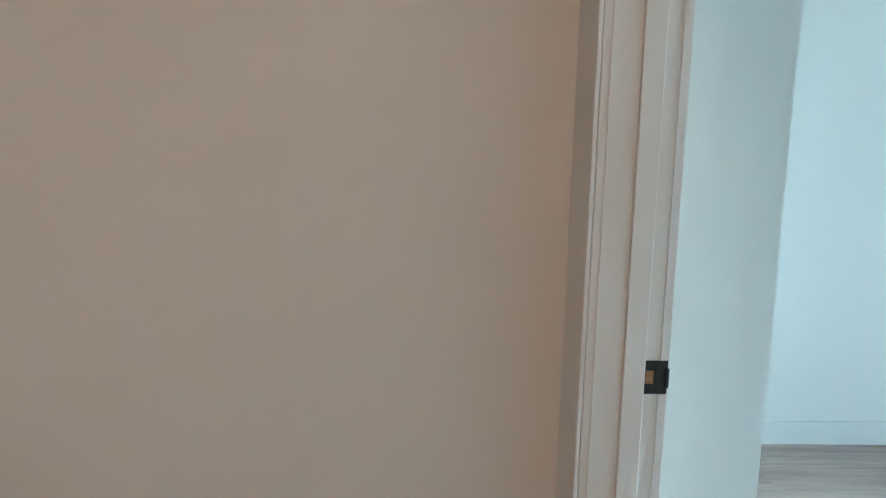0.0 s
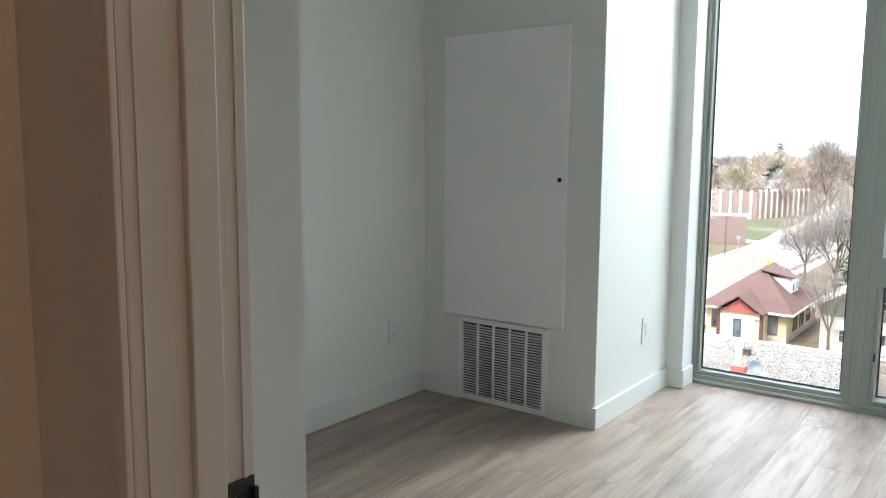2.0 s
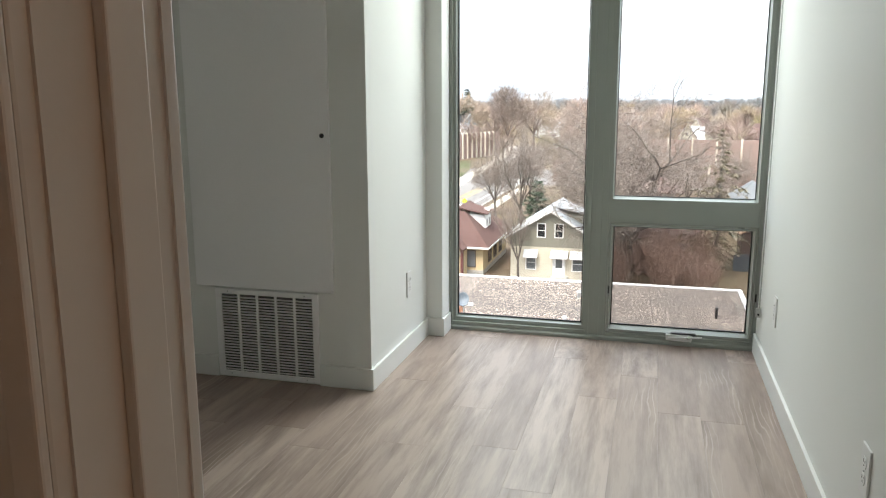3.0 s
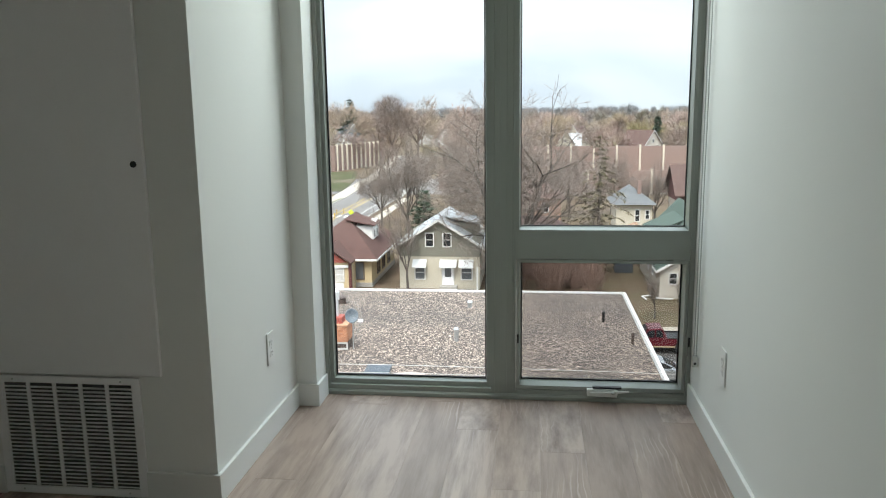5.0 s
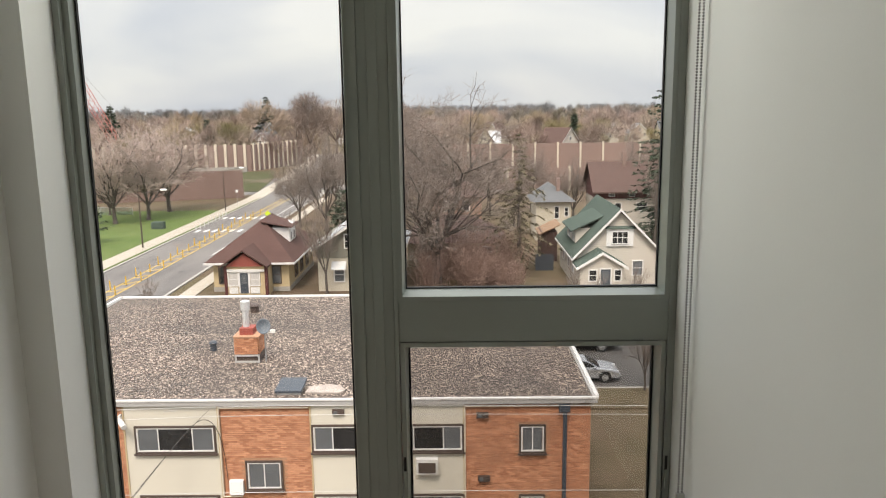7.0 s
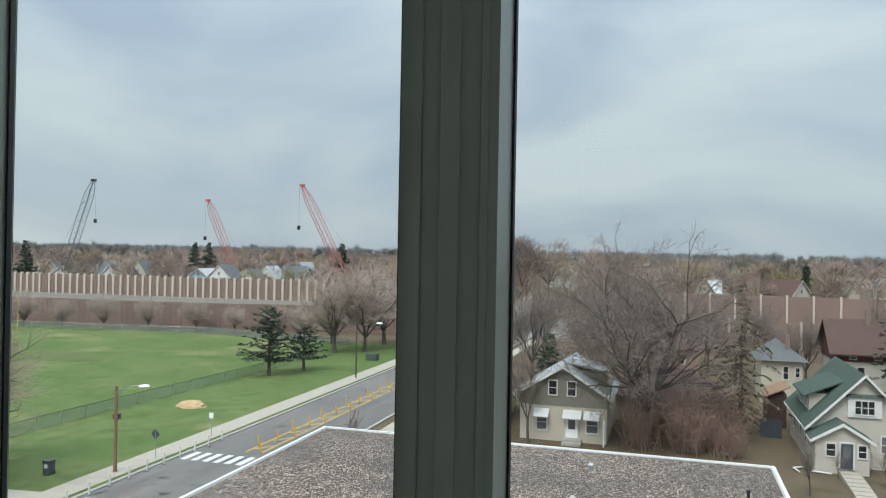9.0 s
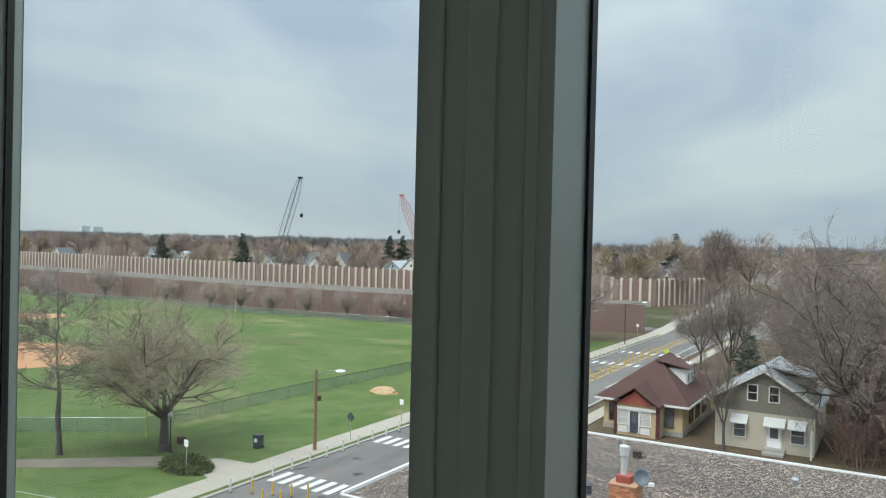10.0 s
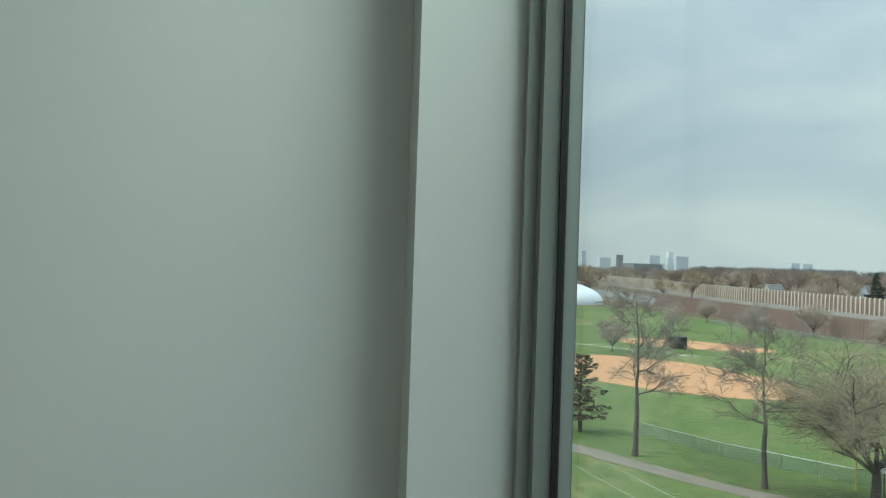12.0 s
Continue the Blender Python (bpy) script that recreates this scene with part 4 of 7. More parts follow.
# roof things
SHINY = mat("bright_galvanised", (0.74, 0.75, 0.76), 0.32, 0.08, 4, 40, 0.05, metal=0.45)
RT = RZ - 0.03
ch = thing("roof_chimney", (-9.4, 28.9, RT), "orange brick chimney with metal flue and dish", "chimney")
part("base_frame", ring(bmesh.new(), -0.52, 0.52, 0.0, 0.34, 0.07, -0.52, -0.46), FLASHING, ch)
part("shadow_box", one(-0.48, 0.48, -0.46, 0.46, 0, 0.36), BROWNTRIM, ch)
bv, bf = [], []
for r in range(9):
    z = 0.36 + r * 0.078
    for side in range(4):
        n = 5
        for k in range(n):
            u0 = -0.52 + k * 0.208 + (0.10 if r % 2 else 0)
            u1 = min(u0 + 0.196, 0.52)
            if u1 - u0 < 0.03:
                continue
            q = [(u0, -0.52), (u1, -0.52), (u1, -0.46), (u0, -0.46)]
            for _ in range(side):
                q = [(-b2, a2) for a2, b2 in q]
            i = len(bv)
            bv += [(a2, b2, z) for a2, b2 in q] + [(a2, b2, z + 0.066) for a2, b2 in q]
            bf += [(i, i + 1, i + 2, i + 3), (i + 4, i + 7, i + 6, i + 5)] + [(i + j, i + 4 + j, i + 4 + (j + 1) % 4, i + (j + 1) % 4) for j in range(4)]
me = bpy.data.meshes.new("brickwork")
me.from_pydata(bv, [], bf)
me.materials.append(BRICK)
cb = new("brickwork", me)
cb.parent = ch
part("core", one(-0.47, 0.47, -0.47, 0.47, 0.36, 1.05), MORTAR, ch)
part("cap", one(-0.55, 0.55, -0.55, 0.55, 1.06, 1.14), MORTAR, ch, bevel=0.02)
part("red_flashing", one(-0.32, 0.25, -0.3, 0.3, 1.14, 1.42), REDBOARD, ch)
flue = part("flue", tube(bmesh.new(), (-0.1, 0, 1.42), (-0.1, 0, 2.35), 0.135, n=16), SHINY, ch, "shiny galvanised flue", smooth=False)
part("flue_cap", tube(bmesh.new(), (-0.1, 0, 2.15), (-0.1, 0, 2.52), 0.19, n=16), SHINY, flue)
part("flue_top", tube(bmesh.new(), (-0.1, 0, 2.52), (-0.1, 0, 2.57), 0.19, 0.05, n=16), SHINY, flue)
dish_ob = thing("satellite_dish", (-8.66, 28.55, RT), "small grey satellite dish on a bent arm", "satellite dish")
bm = bmesh.new()
rings, R = [], 0.33
for k in range(6):
    rr = R * k / 5
    dep = 0.14 * (rr / R) ** 2
    rings.append([bm.verts.new((rr * 0.9 * math.cos(a), -dep, rr * math.sin(a))) for a in (2 * math.pi * i / 20 for i in range(20))] if k else [bm.verts.new((0, 0, 0))])
for k in range(1, 6):
    for i in range(20):
        j = (i + 1) % 20
        bm.faces.new((rings[0][0], rings[1][i], rings[1][j]) if k == 1 else (rings[k - 1][i], rings[k][i], rings[k][j], rings[k - 1][j]))
for v in bm.verts:
    v.co = Matrix.Rotation(radians(-28), 3, "X") @ Matrix.Rotation(radians(20), 3, "Z") @ v.co + Vector((0, -0.2, 1.55))
sol = part("reflector", bm, mat("dish_grey", (0.11, 0.13, 0.15), 0.45, 0.08, 3, 30, 0.05), dish_ob, smooth=True)
sol.modifiers.new("thick", "SOLIDIFY").thickness = 0.015
bm = bmesh.new()
tube(bm, (0, 0.0, 0.0), (0, 0.0, 1.15), 0.03)
tube(bm, (0, 0.0, 1.15), (0.02, -0.12, 1.5), 0.03)
part("mast", bm, GALV, dish_ob)
bm = bmesh.new()
tube(bm, (0.0, -0.15, 1.22), (0.42, -0.45, 1.42), 0.018)
box(bm, 0.36, 0.56, -0.52, -0.40, 1.38, 1.50)
part("feed_arm", bm, WHITETRIM, dish_ob)
hatch = thing("roof_hatch", (-6.9, 25.2, RT), "slate-blue metal roof hatch", "roof hatch")
bm = bmesh.new()
prism(bm, ((-0.45, -0.56), (0.45, -0.56), (0.45, 0.56), (-0.45, 0.56)), 0, 0.13, "z")
part("kerb", bm, FLASHING, hatch)
bm = bmesh.new()
slab(bm, ((-0.5, -0.62, 0.19), (0.5, -0.62, 0.19), (0.5, 0.62, 0.27), (-0.5, 0.62, 0.27)), 0.10)
part("lid", bm, SLATE, hatch, bevel=0.02)
blob_pts = [(-6.3, 24.75), (-5.0, 24.7), (-4.85, 25.0), (-5.05, 25.45), (-5.5, 25.6), (-6.25, 25.4)]
tagged(new("felt_patch", mesh_of(prism(bmesh.new(), blob_pts, RT, RT + 0.06, "z"), RUBBLE)), "torn pale roofing felt patch on gravel", "roof patch")
for x, y, h, r, m, lab in ((2.70, 33.8, 0.45, 0.07, BLACK, "dark roof vent pipe"), (3.68, 30.2, 0.45, 0.07, BROWNTRIM, "brown roof vent pipe"), (-11.35, 30.1, 0.35, 0.14, SLATE, "dark capped roof vent"), (-4.22, 30.1, 0.55, 0.10, GALV, "shiny roof vent pipe"), (-11.2, 36.6, 0.35, 0.22, BROWNTRIM, "rusty mushroom roof vent"), (-4.1, 36.2, 0.3, 0.12, GALV, "small pale roof vent")):
    vt = thing("roof_vent", (x, y, RT), lab, "roof vent", "roof vents")
    part("pipe", tube(bmesh.new(), (0, 0, 0), (0, 0, h), r, n=12), m, vt)
    part("cap", tube(bmesh.new(), (0, 0, h), (0, 0, h + 0.08), r * 1.4, r * 0.9, n=12), m, vt)
cm = thing("security_camera", (-13.0, FY - 0.06, RZ - 0.75), "white bullet security camera under the roof edge", "camera")
part("housing", tube(bmesh.new(), (0, -0.15, 0), (0.3, -0.5, -0.12), 0.1, n=10), WHITETRIM, cm)
part("bracket", one(-0.04, 0.04, -0.2, 0, -0.04, 0.2), WHITETRIM, cm)

# ---- houses ----
def hwin(par, x0, x1, z0, z1, y, lights=1, trim=WHITETRIM, glass=DARKGLASS, depth=0.08):
    w = part("window", ring(bmesh.new(), x0, x1, z0, z1, 0.09, y - depth, y), trim, par)
    n = (x1 - x0 - 0.18) / lights
    for i in range(lights):
        a = x0 + 0.09 + i * n
        part("pane", one(a + 0.03, a + n - 0.03, y - 0.03, y - 0.01, z0 + 0.09, z1 - 0.09), glass, w)
        part("glazing_bar", one(a + 0.03, a + n - 0.03, y - 0.055, y - 0.03, (z0 + z1) / 2 - 0.03, (z0 + z1) / 2 + 0.03), trim, w)
        if i:
            part("mullion", one(a - 0.03, a + 0.03, y - 0.06, y, z0 + 0.09, z1 - 0.09), trim, w)
    return w


def side_win(par, x, y0, y1, z0, z1, s, trim=WHITETRIM):
    a, b = sorted((x, x + 0.08 * s))
    bm = bmesh.new()
    box(bm, a, b, y0, y0 + 0.1, z0, z1)
    box(bm, a, b, y1 - 0.1, y1, z0, z1)
    box(bm, a, b, y0 + 0.1, y1 - 0.1, z0, z0 + 0.1)
    box(bm, a, b, y0 + 0.1, y1 - 0.1, z1 - 0.1, z1)
    w = part("window", bm, trim, par)
    a, b = sorted((x + 0.01 * s, x + 0.03 * s))
    part("pane", one(a, b, y0 + 0.1, y1 - 0.1, z0 + 0.1, z1 - 0.1), DARKGLASS, w)


def hdoor(par, x0, x1, z1, y, m=SLATE, z0=0.3):
    d = part("door", one(x0, x1, y - 0.06, y, z0, z1), m, par)
    part("door_glass", one(x0 + 0.18, x1 - 0.18, y - 0.075, y - 0.06, z0 + 0.9, z1 - 0.2), GREYGLASS, d)
    part("door_casing", ring(bmesh.new(), x0 - 0.12, x1 + 0.12, z0 - 0.01, z1 + 0.12, 0.119, y - 0.09, y - 0.002, wb=0.005), WHITETRIM, d)
    return d


def gable(par, x0, x1, y0, y1, ze, zr, m, trim=WHITETRIM, over=0.45, name="roof", th=0.16):
    """A pitched roof with its ridge along y, with barge boards."""
    xm = (x0 + x1) / 2
    k = (zr - ze) / (xm - x0)
    e0, e1 = x0 - over, x1 + over
    zo = ze - k * over
    bm = bmesh.new()
    slab(bm, ((e0, y0 - over, zo), (xm, y0 - over, zr), (xm, y1 + over, zr), (e0, y1 + over, zo)), th)
    slab(bm, ((xm, y0 - over, zr), (e1, y0 - over, zo), (e1, y1 + over, zo), (xm, y1 + over, zr)), th)
    r = part(name, bm, m, par)
    bm = bmesh.new()
    for a, b, za, zb in ((e0, xm, zo, zr), (xm, e1, zr, zo)):
        prism(bm, ((a, za + 0.02), (b, zb + 0.02), (b, zb - 0.24), (a, za - 0.24)), y0 - over - 0.05, y0 - over)
    part("barge_board", bm, trim, r)
    bm = bmesh.new()
    for x in (e0 - 0.06, e1 - 0.02):
        box(bm, x, x + 0.08, y0 - over, y1 + over, zo - 0.24, zo - 0.10)
    part("gutter", bm, trim, r)
    return r


def house_walls(par, x0, x1, y0, y1, ze, zr, low, up=None, split=None):
    xm = (x0 + x1) / 2
    if up is None:
        part("wall", prism(bmesh.new(), ((x0, 0), (x1, 0), (x1, ze), (xm, zr - 0.2), (x0, ze)), y0, y1), low, par)
        return
    part("wall", one(x0, x1, y0, y1, 0, split), low, par)
    part("upper_wall", prism(bmesh.new(), ((x0 - 0.02, split), (x1 + 0.02, split), (x1 + 0.02, ze), (xm, zr - 0.2), (x0 - 0.02, ze)), y0 - 0.03, y1 + 0.03), up, par)


# maroon-roofed bungalow
h1 = thing("bungalow", (-20.6, 70.8, GZ), "tan stucco bungalow with maroon shingle hip roof", "house")
part("wall", one(-3.7, 3.7, 0, 12.5, 0, 3.0), TAN, h1)
bm = bmesh.new()
e, zt, ze = 0.7, 6.5, 2.95
pts = [(-3.7 - e, -e, ze), (3.7 + e, -e, ze), (3.7 + e, 12.5 + e, ze), (-3.7 - e, 12.5 + e, ze), (0.2, 4.8, zt), (0.2, 9.0, zt)]
vs = [bm.verts.new(p) for p in pts]
for f in ((0, 1, 4), (1, 2, 5, 4), (2, 3, 5), (3, 0, 4, 5), (3, 2, 1, 0)):
    bm.faces.new([vs[i] for i in f])
r1 = part("roof", bm, MAROON, h1, "maroon shingle hip roof")
part("fascia", one(-4.42, 4.42, -0.75, -0.70, 2.78, 2.97), WHITETRIM, r1)
part("fascia", one(4.40, 4.45, -0.7, 13.2, 2.78, 2.97), WHITETRIM, r1)
gp = part("porch", one(-2.05, 2.05, -1.9, 0, 0, 2.9), TAN, h1, "tan porch with red gable and white windows")
for x0 in (-2.08, 1.80):
    part("corner_post", one(x0, x0 + 0.28, -2.0, -1.72, 0, 2.9), MAROONBOARD, gp)
part("porch_gable", prism(bmesh.new(), ((-1.85, 2.9), (1.65, 2.9), (-0.1, 4.15)), -2.1, -1.9), REDBOARD, gp)
bm = bmesh.new()
slab(bm, ((-2.4, -2.5, 2.95), (-0.1, -2.5, 4.55), (-0.1, 3.2, 4.55), (-2.4, 0.4, 2.95)), 0.14)
slab(bm, ((-0.1, -2.5, 4.55), (2.2, -2.5, 2.95), (2.2, 0.4, 2.95), (-0.1, 3.2, 4.55)), 0.14)
part("porch_roof", bm, MAROON, gp)
part("porch_beam", one(-1.78, 1.78, -2.05, -1.905, 2.36, 2.6), WHITETRIM, gp)
for x0, x1 in ((-1.75, -0.72), (0.30, 1.35)):
    hwin(gp, x0, x1, 0.95, 2.32, -1.9, 1, WHITETRIM, CURTAIN)
    part("porch_panel", one(x0 + 0.1, x1 - 0.1, -1.96, -1.9, 0.25, 0.85), WHITETRIM, gp)
hdoor(gp, -0.58, 0.2, 2.25, -1.9, SLATE)
hwin(h1, 1.75, 2.95, 0.75, 2.55, 0, 1, BROWNTRIM, GREYGLASS)
hwin(h1, -3.2, -2.2, 0.75, 2.55, 0, 1, BROWNTRIM)
for y0 in (2.5, 5.2, 8.2):
    side_win(h1, 3.7, y0, y0 + 1.5, 0.8, 2.5, 1, BROWNTRIM)
dm = part("dormer", prism(bmesh.new(), ((4.2, 3.4), (4.2, 5.6), (7.2, 6.0), (7.2, 3.4)), 0.6, 3.0, "x"), WHITETRIM, h1, "white dormer with small windows")
bm = bmesh.new()
slab(bm, ((0.2, 3.8, 6.35), (3.3, 3.8, 5.75), (3.3, 7.6, 5.75), (0.2, 7.6, 6.55)), 0.12)
part("dormer_roof", bm, MAROON, dm)
for y0 in (4.5, 5.9):
    side_win(dm, 3.0, y0, y0 + 0.8, 4.2, 5.2, 1)
part("foundation", one(-3.75, 3.75, -0.05, 12.55, 0, 0.45), CONCRETE, h1)

# grey and beige house with awnings
h2 = thing("awning_house", (-10.0, 70.5, GZ), "beige house with grey gable and white awnings", "house")
house_walls(h2, -4.0, 4.0, 0, 9.5, 4.6, 7.0, BEIGE, GREYSIDING, 3.25)
gable(h2, -4.0, 4.0, 0, 9.5, 4.55, 7.05, PALEROOF, WHITETRIM, 0.5)
for x0 in (-1.40, 0.34):
    hwin(h2, x0, x0 + 0.9, 4.2, 5.65, -0.03, 1, WHITETRIM)


def awning(par, x0, x1, z, y, m=PALEROOF):
    part("awning", prism(bmesh.new(), ((y, z), (y, z - 0.08), (y - 0.8, z - 0.72), (y - 0.8, z - 0.62)), x0, x1, "x"), m, par)


AW = mat("white_awning", (0.62, 0.62, 0.61), 0.5, 0.1, 6, 20, 0.1, stretch=(8, 1, 1))
for x0, x1 in ((-2.65, -1.25), (0.05, 1.75), (1.95, 3.4)):
    awning(h2, x0, x1, 2.95, 0, AW)
hwin(h2, -2.5, -1.4, 0.9, 2.4, 0, 1, WHITETRIM, GREYGLASS)
hwin(h2, 2.1, 3.3, 0.9, 2.4, 0, 1, WHITETRIM, GREYGLASS)
hdoor(h2, 0.35, 1.35, 2.35, 0, PANEL)
part("steps", prism(bmesh.new(), ((-1.6, 0), (-1.6, 0.2), (-0.9, 0.2), (-0.9, 0.4), (0, 0.4), (0, 0)), 0.1, 1.8, "x"), CONCRETE, h2)
dm2 = part("dormer", prism(bmesh.new(), ((2.5, 4.6), (2.5, 6.3), (6.5, 6.3), (6.5, 4.6)), 1.2, 3.6, "x"), GREYSIDING, h2)
bm = bmesh.new()
slab(bm, ((0.2, 2.2, 7.05), (3.9, 2.2, 6.25), (3.9, 6.8, 6.25), (0.2, 6.8, 7.05)), 0.12)
part("dormer_roof", bm, PALEROOF, dm2)
part("porch_post", one(3.75, 3.9, -1.0, -0.85, 0, 2.4), WHITETRIM, h2)

# cream house with green roof
h3 = thing("green_roof_house", (14.9, 70.0, GZ), "cream clapboard house with green shingle roof", "house")
house_walls(h3, -4.0, 4.0, 0, 11.5, 3.7, 7.75, CREAMSIDING)
gable(h3, -4.0, 4.0, 0, 11.5, 3.7, 7.85, GREENROOF, WHITETRIM, 0.5)
bay3 = part("window_box", one(-1.25, 1.30, -0.16, 0, 4.25, 5.95), WHITETRIM, h3, "white box window with three lights")
hwin(bay3, -0.78, 0.85, 4.45, 5.70, -0.16, 3)
part("box_roof", slab(bmesh.new(), ((-1.4, -0.35, 6.0), (1.45, -0.35, 6.0), (1.45, 0, 6.15), (-1.4, 0, 6.15)), 0.08), GREENROOF, bay3)
hwin(h3, 1.25, 2.35, 1.35, 2.85, 0, 1, WHITETRIM, GREYGLASS)
por = part("porch", one(-4.05, -0.05, -2.4, 0, 0, 2.9), CREAMSIDING, h3, "cream enclosed porch with green gable roof")
part("porch_gable", prism(bmesh.new(), ((-4.2, 2.75), (0.1, 2.75), (-2.05, 3.95)), -2.42, -2.2), CREAMSIDING, por)
gable(por, -4.05, -0.05, -2.4, -0.1, 2.95, 4.15, GREENROOF, WHITETRIM, 0.35, "porch_roof", 0.12)
hwin(por, -3.3, -2.45, 1.35, 2.5, -2.4)
hwin(por, -0.95, -0.2, 1.35, 2.5, -2.4)
hdoor(por, -2.15, -1.25, 2.5, -2.4, SLATE, 0.45)
for k in range(7):
    part("step", one(-2.4, -0.9, -9.6 + k * 0.95, -8.65 + k * 0.95, 0, 0.14 + 0.05 * k), WALKWAY, por)
d3 = part("dormer", prism(bmesh.new(), ((3.0, 3.6), (3.0, 5.55), (8.6, 5.55), (8.6, 3.6)), -3.7, -0.6, "x"), CREAMSIDING, h3, "cream shed dormer")
bm = bmesh.new()
slab(bm, ((-4.2, 2.6, 5.35), (-0.1, 2.6, 7.2), (-0.1, 9.0, 7.2), (-4.2, 9.0, 5.35)), 0.12)
part("dormer_roof", bm, GREENROOF, d3)
for y0 in (3.6, 6.2):
    side_win(d3, -3.7, y0, y0 + 1.0, 4.1, 5.0, -1)
for y0 in (1.5, 4.5, 8.0):
    side_win(h3, -4.0, y0, y0 + 1.0, 1.3, 2.6, -1)
bm = bmesh.new()
tube(bm, (-4.6, -1.5, 0.12), (-5.6, -2.2, 0.15), 0.07)
tube(bm, (-5.6, -2.2, 0.15), (-5.3, -3.3, 0.12), 0.07)
tube(bm, (-4.4, -2.6, 0.12), (-2.9, -3.0, 0.12), 0.07)
part("downspout", bm, WHITETRIM, h3, "white flexible downspout")

# houses further off
h4 = thing("grey_roof_house", (12.2, 98, GZ), "beige stucco house with grey hip roof", "house")
part("wall", one(-2.6, 2.6, 0, 7.5, 0, 5.3), BEIGE, h4)
bm = bmesh.new()
vs = [bm.verts.new(p) for p in ((-3.3, -0.7, 5.35), (3.3, -0.7, 5.35), (3.3, 8.2, 5.35), (-3.3, 8.2, 5.35), (-0.3, 3.2, 7.7), (-0.3, 4.6, 7.7))]
for f in ((0, 1, 4), (1, 2, 5, 4), (2, 3, 5), (3, 0, 4, 5), (3, 2, 1, 0)):
    bm.faces.new([vs[i] for i in f])
part("roof", bm, GREYROOF, h4)
part("chimney", one(0.6, 1.15, 1.4, 1.95, 5.4, 8.4), NOISEWALL, h4)
h4.scale = (0.88, 0.88, 0.96)
hwin(h4, 0.1, 0.9, 3.0, 4.7, 0, 1)
hwin(h4, 1.6, 2.3, 3.3, 4.6, 0, 1)
h5 = thing("maroon_gable_house", (22.6, 103, GZ), "cream house with maroon upper storey and brown roof", "house")
part("wall", one(-4.5, 6.5, 0, 9, 0, 5.0), CREAMSIDING, h5)
part("upper_wall", prism(bmesh.new(), ((-0.1, 5.0), (9.1, 5.0), (9.1, 6.5), (4.5, 9.6), (-0.1, 6.5)), -4.6, 6.6, "x"), MAROONBOARD, h5)
bm = bmesh.new()
slab(bm, ((-5.3, -0.9, 6.0), (7.4, -0.9, 6.0), (7.4, 4.5, 10.0), (-5.3, 4.5, 10.0)), 0.2)
slab(bm, ((-5.3, 4.5, 10.0), (7.4, 4.5, 10.0), (7.4, 9.9, 6.0), (-5.3, 9.9, 6.0)), 0.2)
part("roof", bm, BROWNROOF, h5)
part("chimney", one(0.3, 0.9, 3.6, 4.2, 8.8, 11.3), NOISEWALL, h5)
for x0 in (-2.6, 0.6, 3.5):
    hwin(h5, x0, x0 + 1.0, 5.25, 5.75, -0.1, 1)
hwin(h5, -1.6, -0.5, 2.6, 4.4, 0, 1)
hwin(h5, 1.8, 3.6, 3.2, 4.4, 0, 1)
h5.scale = (0.86, 0.9, 0.97)
h6 = thing("low_brown_house", (-1.0, 82, GZ), "low beige house with brown roof behind shrubs", "house")
part("wall", one(-5, 5.5, 0, 9, 0, 2.7), BEIGE, h6)
bm = bmesh.new()
vs = [bm.verts.new(p) for p in ((-5.7, -0.7, 2.7), (6.2, -0.7, 2.7), (6.2, 9.7, 2.7), (-5.7, 9.7, 2.7), (-1.5, 4.5, 5.2), (2.0, 4.5, 5.2))]
for f in ((0, 1, 5, 4), (1, 2, 5), (2, 3, 4, 5), (3, 0, 4), (3, 2, 1, 0)):
    bm.faces.new([vs[i] for i in f])
part("roof", bm, BROWNROOF, h6)
for x0 in (-3.5, 0.5, 3.2):
    hwin(h6, x0, x0 + 1.4, 1.0, 2.2, 0, 2)
h7 = thing("pink_stucco_house", (-0.6, 101, GZ), "pinkish stucco house with brown hip roof", "house")
part("wall", one(-3.5, 3.5, 0, 8, 0, 5.6), mat("pink_stucco", (0.40, 0.26, 0.20), 0.9, 0.1, 0.6, 15, 0.2), h7)
bm = bmesh.new()
vs = [bm.verts.new(p) for p in ((-4.1, -0.6, 5.6), (4.1, -0.6, 5.6), (4.1, 8.6, 5.6), (-4.1, 8.6, 5.6), (0, 3.5, 8.0), (0, 4.5, 8.0))]
for f in ((0, 1, 4), (1, 2, 5, 4), (2, 3, 5), (3, 0, 4, 5), (3, 2, 1, 0)):
    bm.faces.new([vs[i] for i in f])
part("roof", bm, BROWNROOF, h7)
for x0 in (-1.9, 0.9):
    hwin(h7, x0, x0 + 1.0, 3.6, 5.0, 0, 1)
shed = thing("wooden_lean_to", (10.0, 84, GZ), "orange-brown timber lean-to beside a house", "shed")
part("wall", one(-0.9, 0.9, 0, 4, 0, 3.4), BROWNROOF, shed)
part("roof", slab(bmesh.new(), ((-1.2, -0.3, 3.2), (1.2, -0.3, 4.3), (1.2, 4.3, 4.3), (-1.2, 4.3, 3.2)), 0.12), mat("weathered_timber", (0.27, 0.165, 0.10), 0.85, 0.2, 1.5, 20, 0.3, stretch=(6, 1, 1)), shed)
fence_y = thing("board_fence", (9.2, 79, GZ), "grey weathered board fence between houses", "fence")
for k in range(14):
    part("board", one(-1.3 + k * 0.14, -1.17 + k * 0.14, 0, 0.03, 0, 1.75 + 0.04 * (k % 3)), SLATE, fence_y)


